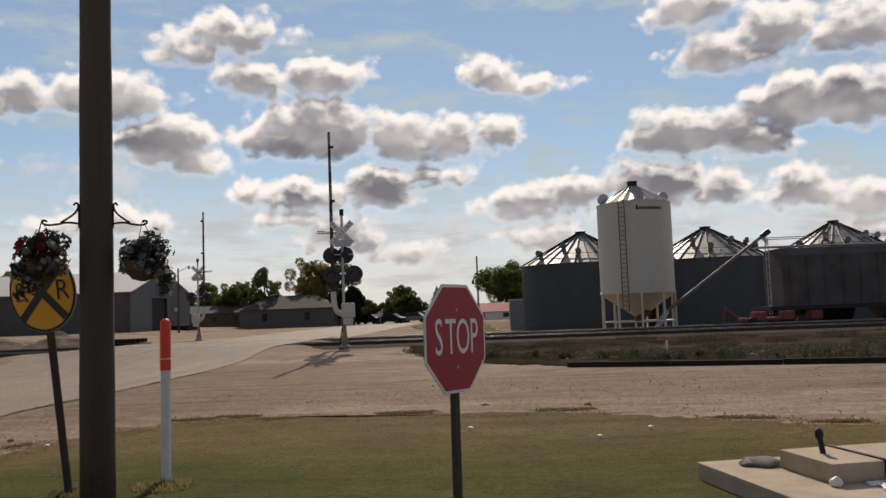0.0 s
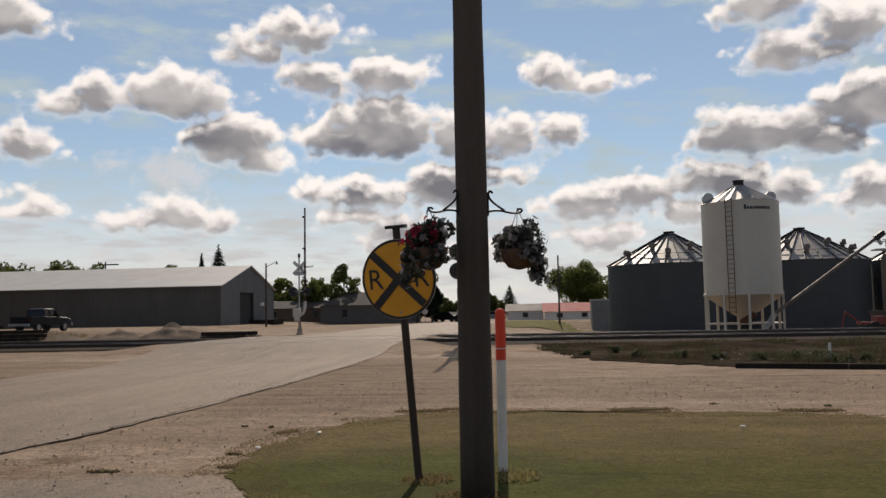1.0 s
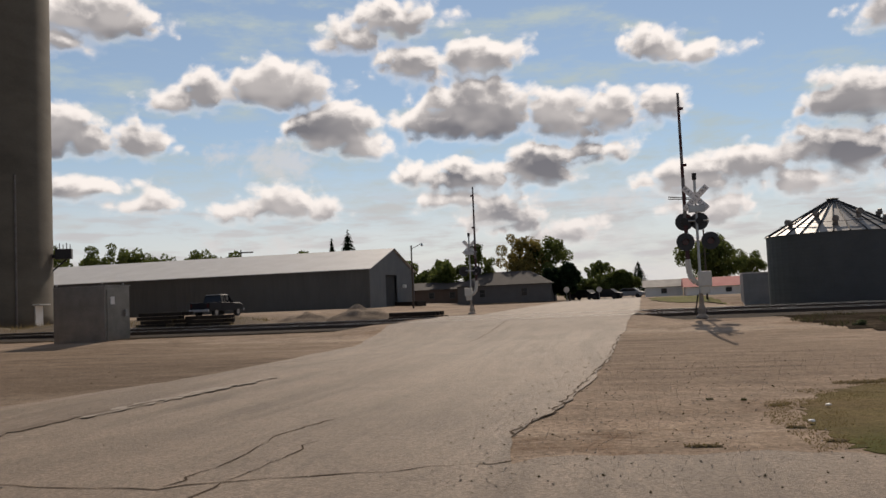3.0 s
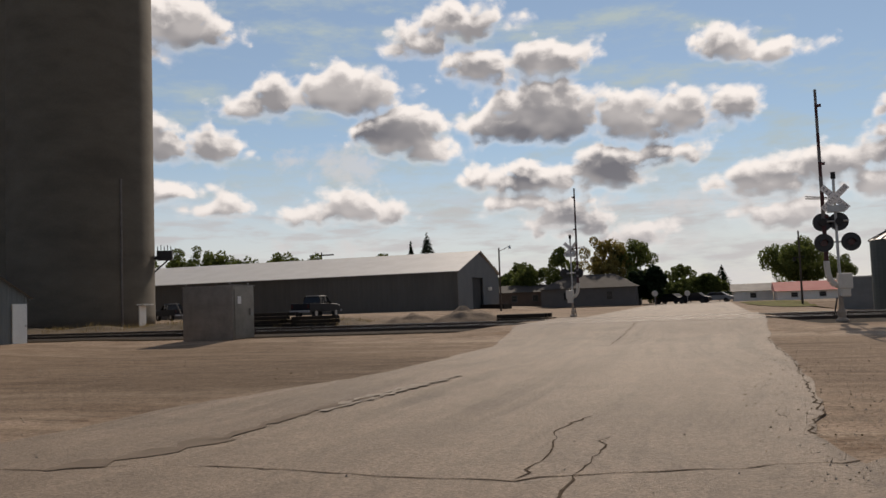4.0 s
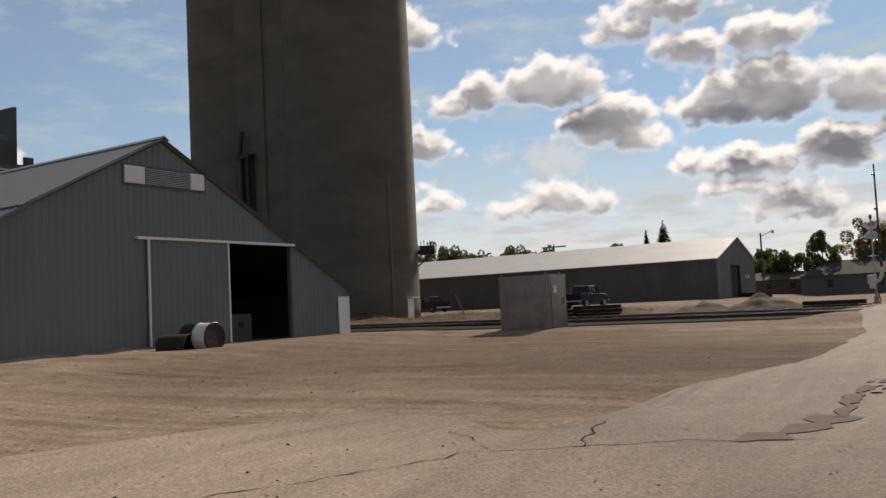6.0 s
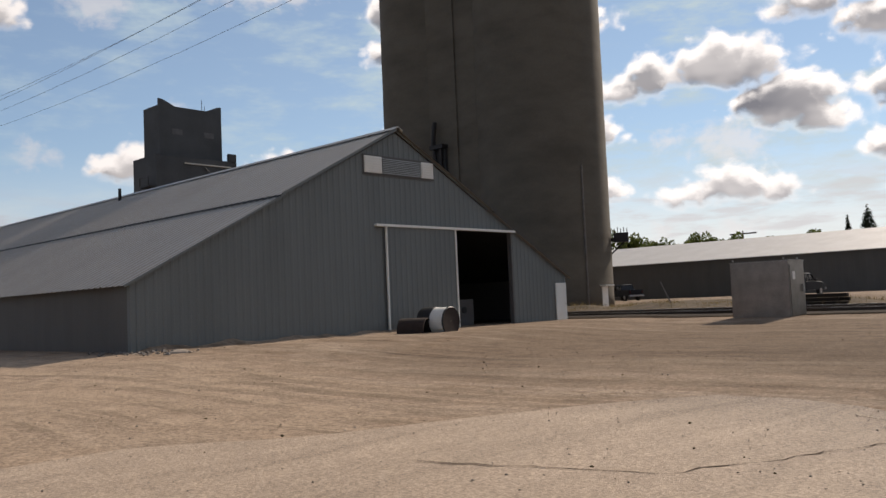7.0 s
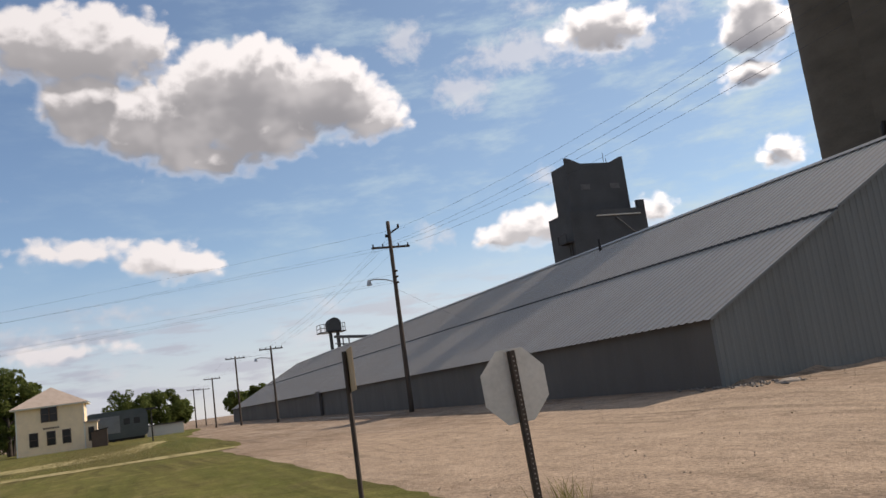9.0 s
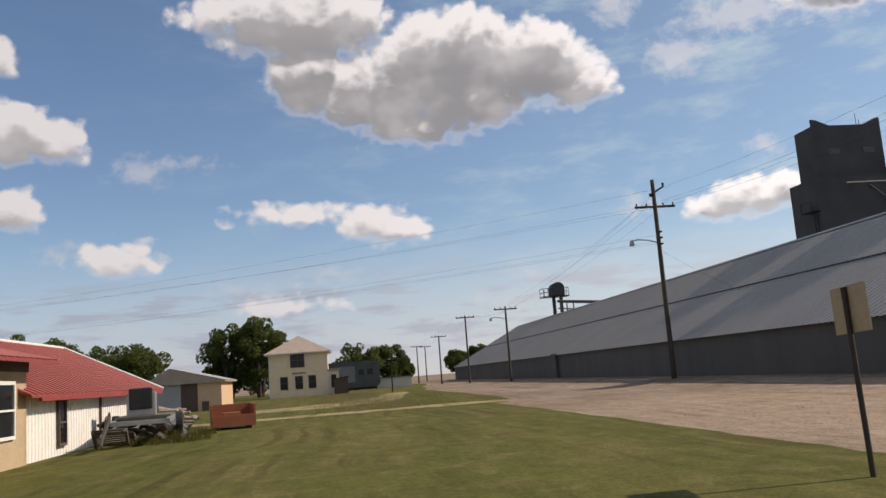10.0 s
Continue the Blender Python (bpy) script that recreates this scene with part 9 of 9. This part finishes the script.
def white_stake(x, y, h):
    s = thing("white_stake", pose(x, y, gz(x, y)), "short white wooden stake among the weeds", "stake")
    bm = bmesh.new()
    box(bm, -0.03, 0.03, -0.03, 0.03, -0.1, h, bevel=0.006)
    part("stake", bm, MARK_WHITE, s)


white_stake(4.3, 23.0, 0.5)

WEED_BELT = [(-3.0, 26.5), (-0.5, 23.4), (3.0, 20.9), (8.0, 19.3), (14.0, 17.9), (34.0, 14.0), (34.0, 31.0), (14.0, 31.2), (2.0, 31.2), (-3.5, 31.0), (-4.0, 29.5)]


def tufted(x, y):
    return (np.sin(x * 1.9 + 2 * np.sin(y * 0.8)) * np.sin(y * 1.3 + 1.5 * np.sin(x * 0.7)) > 0.25) * np.exp(-np.abs(x - 5) / 14)


blades("trackside_weeds", WEED_BELT, 9000, 0.04, 0.20, WEED, "dark olive trackside weeds in tufts", 81, width=0.014, lean=1.0, sparse=tufted)
blades("trackside_weeds", WEED_BELT, 7000, 0.05, 0.24, leaf_material("brown_weeds", (0.085, 0.066, 0.038), (0.04, 0.032, 0.02)), "dry brown trackside weeds", 82, width=0.012, lean=1.0, sparse=tufted)
BUSH = leaf_material("bush_leaf", (0.045, 0.06, 0.028), (0.11, 0.118, 0.068))
for i, (x, y, r) in enumerate(((3.75, 22.2, 0.42), (4.3, 22.0, 0.3), (6.5, 20.6, 0.36), (7.4, 20.2, 0.46), (8.6, 20.0, 0.38), (2.6, 23.6, 0.28), (0.6, 25.0, 0.26), (5.2, 22.6, 0.24), (10.4, 19.8, 0.4), (-2.2, 26.4, 0.2), (-1.2, 27.0, 0.24), (1.6, 24.0, 0.22), (11.8, 20.5, 0.36), (5.6, 21.6, 0.34), (9.4, 20.4, 0.44), (3.2, 23.0, 0.3), (-0.6, 25.6, 0.3), (6.0, 22.0, 0.28), (8.0, 21.4, 0.34), (13.2, 19.6, 0.5))):
    rr = random.Random(i)
    cs = [(rr.uniform(-0.9, 0.9) * r, rr.uniform(-0.4, 0.4) * r, rr.uniform(0.15, 0.75) * r) for _ in range(8)]
    v, f_ = leaf_cloud(cs, [r * rr.uniform(0.3, 0.5) for _ in cs], 700, 0.028, 300 + i)
    o = cloud_mesh("bush", v, f_, BUSH)
    o.matrix_basis = pose(x, y, gz(x, y))
    tagged(o, "low grey-green weed bush by the tracks", "bush", "trackside bushes")
for i, (x, y, r) in enumerate(((-7.75, 10.0, 0.045), (-7.35, 9.9, 0.04), (-1.0, 12.4, 0.07), (0.6, 12.0, 0.06))):
    weed_tuft(x, y, r, 0.035, 40, WEED, 400 + i, "tiny weed tuft in the gravel")
for i in range(5):
    bm = bmesh.new()
    box(bm, -1.6, 1.6, -0.02, 0.02, 0.0, 0.03)
    o = link_mesh("pipe_strip", bm, SIGN_BACK)
    o.matrix_basis = pose(-92 + i * 5.0, 4.6 + 0.2 * (i % 2), gz(-90, 4.6) + 0.03, 0, 0, 2 * i)
    tagged(o, "pale strip of metal lying along the warehouse wall", "metal strip", "loose strips by the wall")
# chalk-white scraps on the grass
for i, (x, y) in enumerate(((0.3, 8.6), (1.0, 9.2), (-6.5, 9.2), (-6.9, 8.0), (-1.2, 9.6))):
    stone(x, y, 0.03, 0.035, 500 + i, "small white paper scrap on the grass", 0.4, MARK_WHITE, "paper_scrap")


# ---- weedy bank between the tracks and the storage shed ----
def weedy_bank():
    outline = smooth_outline([(-60.0, 46.2), (-45.0, 45.8), (-33.0, 45.6), (-30.5, 47.5), (-32.5, 52.0), (-38.0, 55.5), (-50.0, 56.5), (-60.0, 55.0)], 8, 0.25, 19)

    def rise(x, y):
        return 0.42 * math.exp(-((y - 49.4 - 0.5 * math.sin(x * 0.3)) / 1.7) ** 2) * (0.75 + 0.25 * math.sin(x * 0.9)) * min(1.0, max(0.0, (-31.5 - x) / 3.0))

    sheet = draped("weedy_bank", outline, BANK, "low grey-brown bank of weedy soil along the tracks", 0.02, 0.45, "bank")
    for v in sheet.data.vertices:
        v.co.z += rise(v.co.x, v.co.y)
    rng = np.random.default_rng(77)
    verts, faces = [], []
    while len(faces) < 1500:
        x, y = rng.uniform(-59.0, -32.5), rng.normal(49.8, 2.1)
        if not 46.6 < y < 55.0 or math.sin(x * 1.7 + y) + math.sin(x * 0.6 - y * 1.3) < rng.uniform(-1.4, 1.2):
            continue
        z, h = gz(x, y) + rise(x, y), rng.uniform(0.12, 0.42)
        a, k = rng.uniform(0, 6.283), len(verts)
        c, s = math.cos(a) * 0.022, math.sin(a) * 0.022
        lx, ly = rng.normal(0, 0.1, 2)
        verts += [(x - c, y - s, z), (x + c, y + s, z), (x + lx, y + ly, z + h)]
        faces.append((k, k + 1, k + 2))
    tagged(cloud_mesh("dry_weeds", verts, faces, STRAW), "dry brown weeds on the low bank", "weeds", kind="stuff")
    st = thing("leaning_stake", pose(-46.1, 49.0, gz(-46.1, 49.0) + 0.3), "leaning grey wooden stake in the weedy bank", "stake")
    bm = bmesh.new()
    tube(bm, (0.15, 0, -0.35), (-0.75, 0.0, 1.55), 0.05, 0.045, n=7)
    part("shaft", bm, GREYWOOD, st)
    bm = bmesh.new()
    tube(bm, (-0.75, 0, 1.55), (-0.79, 0.0, 1.63), 0.046, 0.02, n=7)
    part("tip", bm, GREYWOOD, st)


weedy_bank()
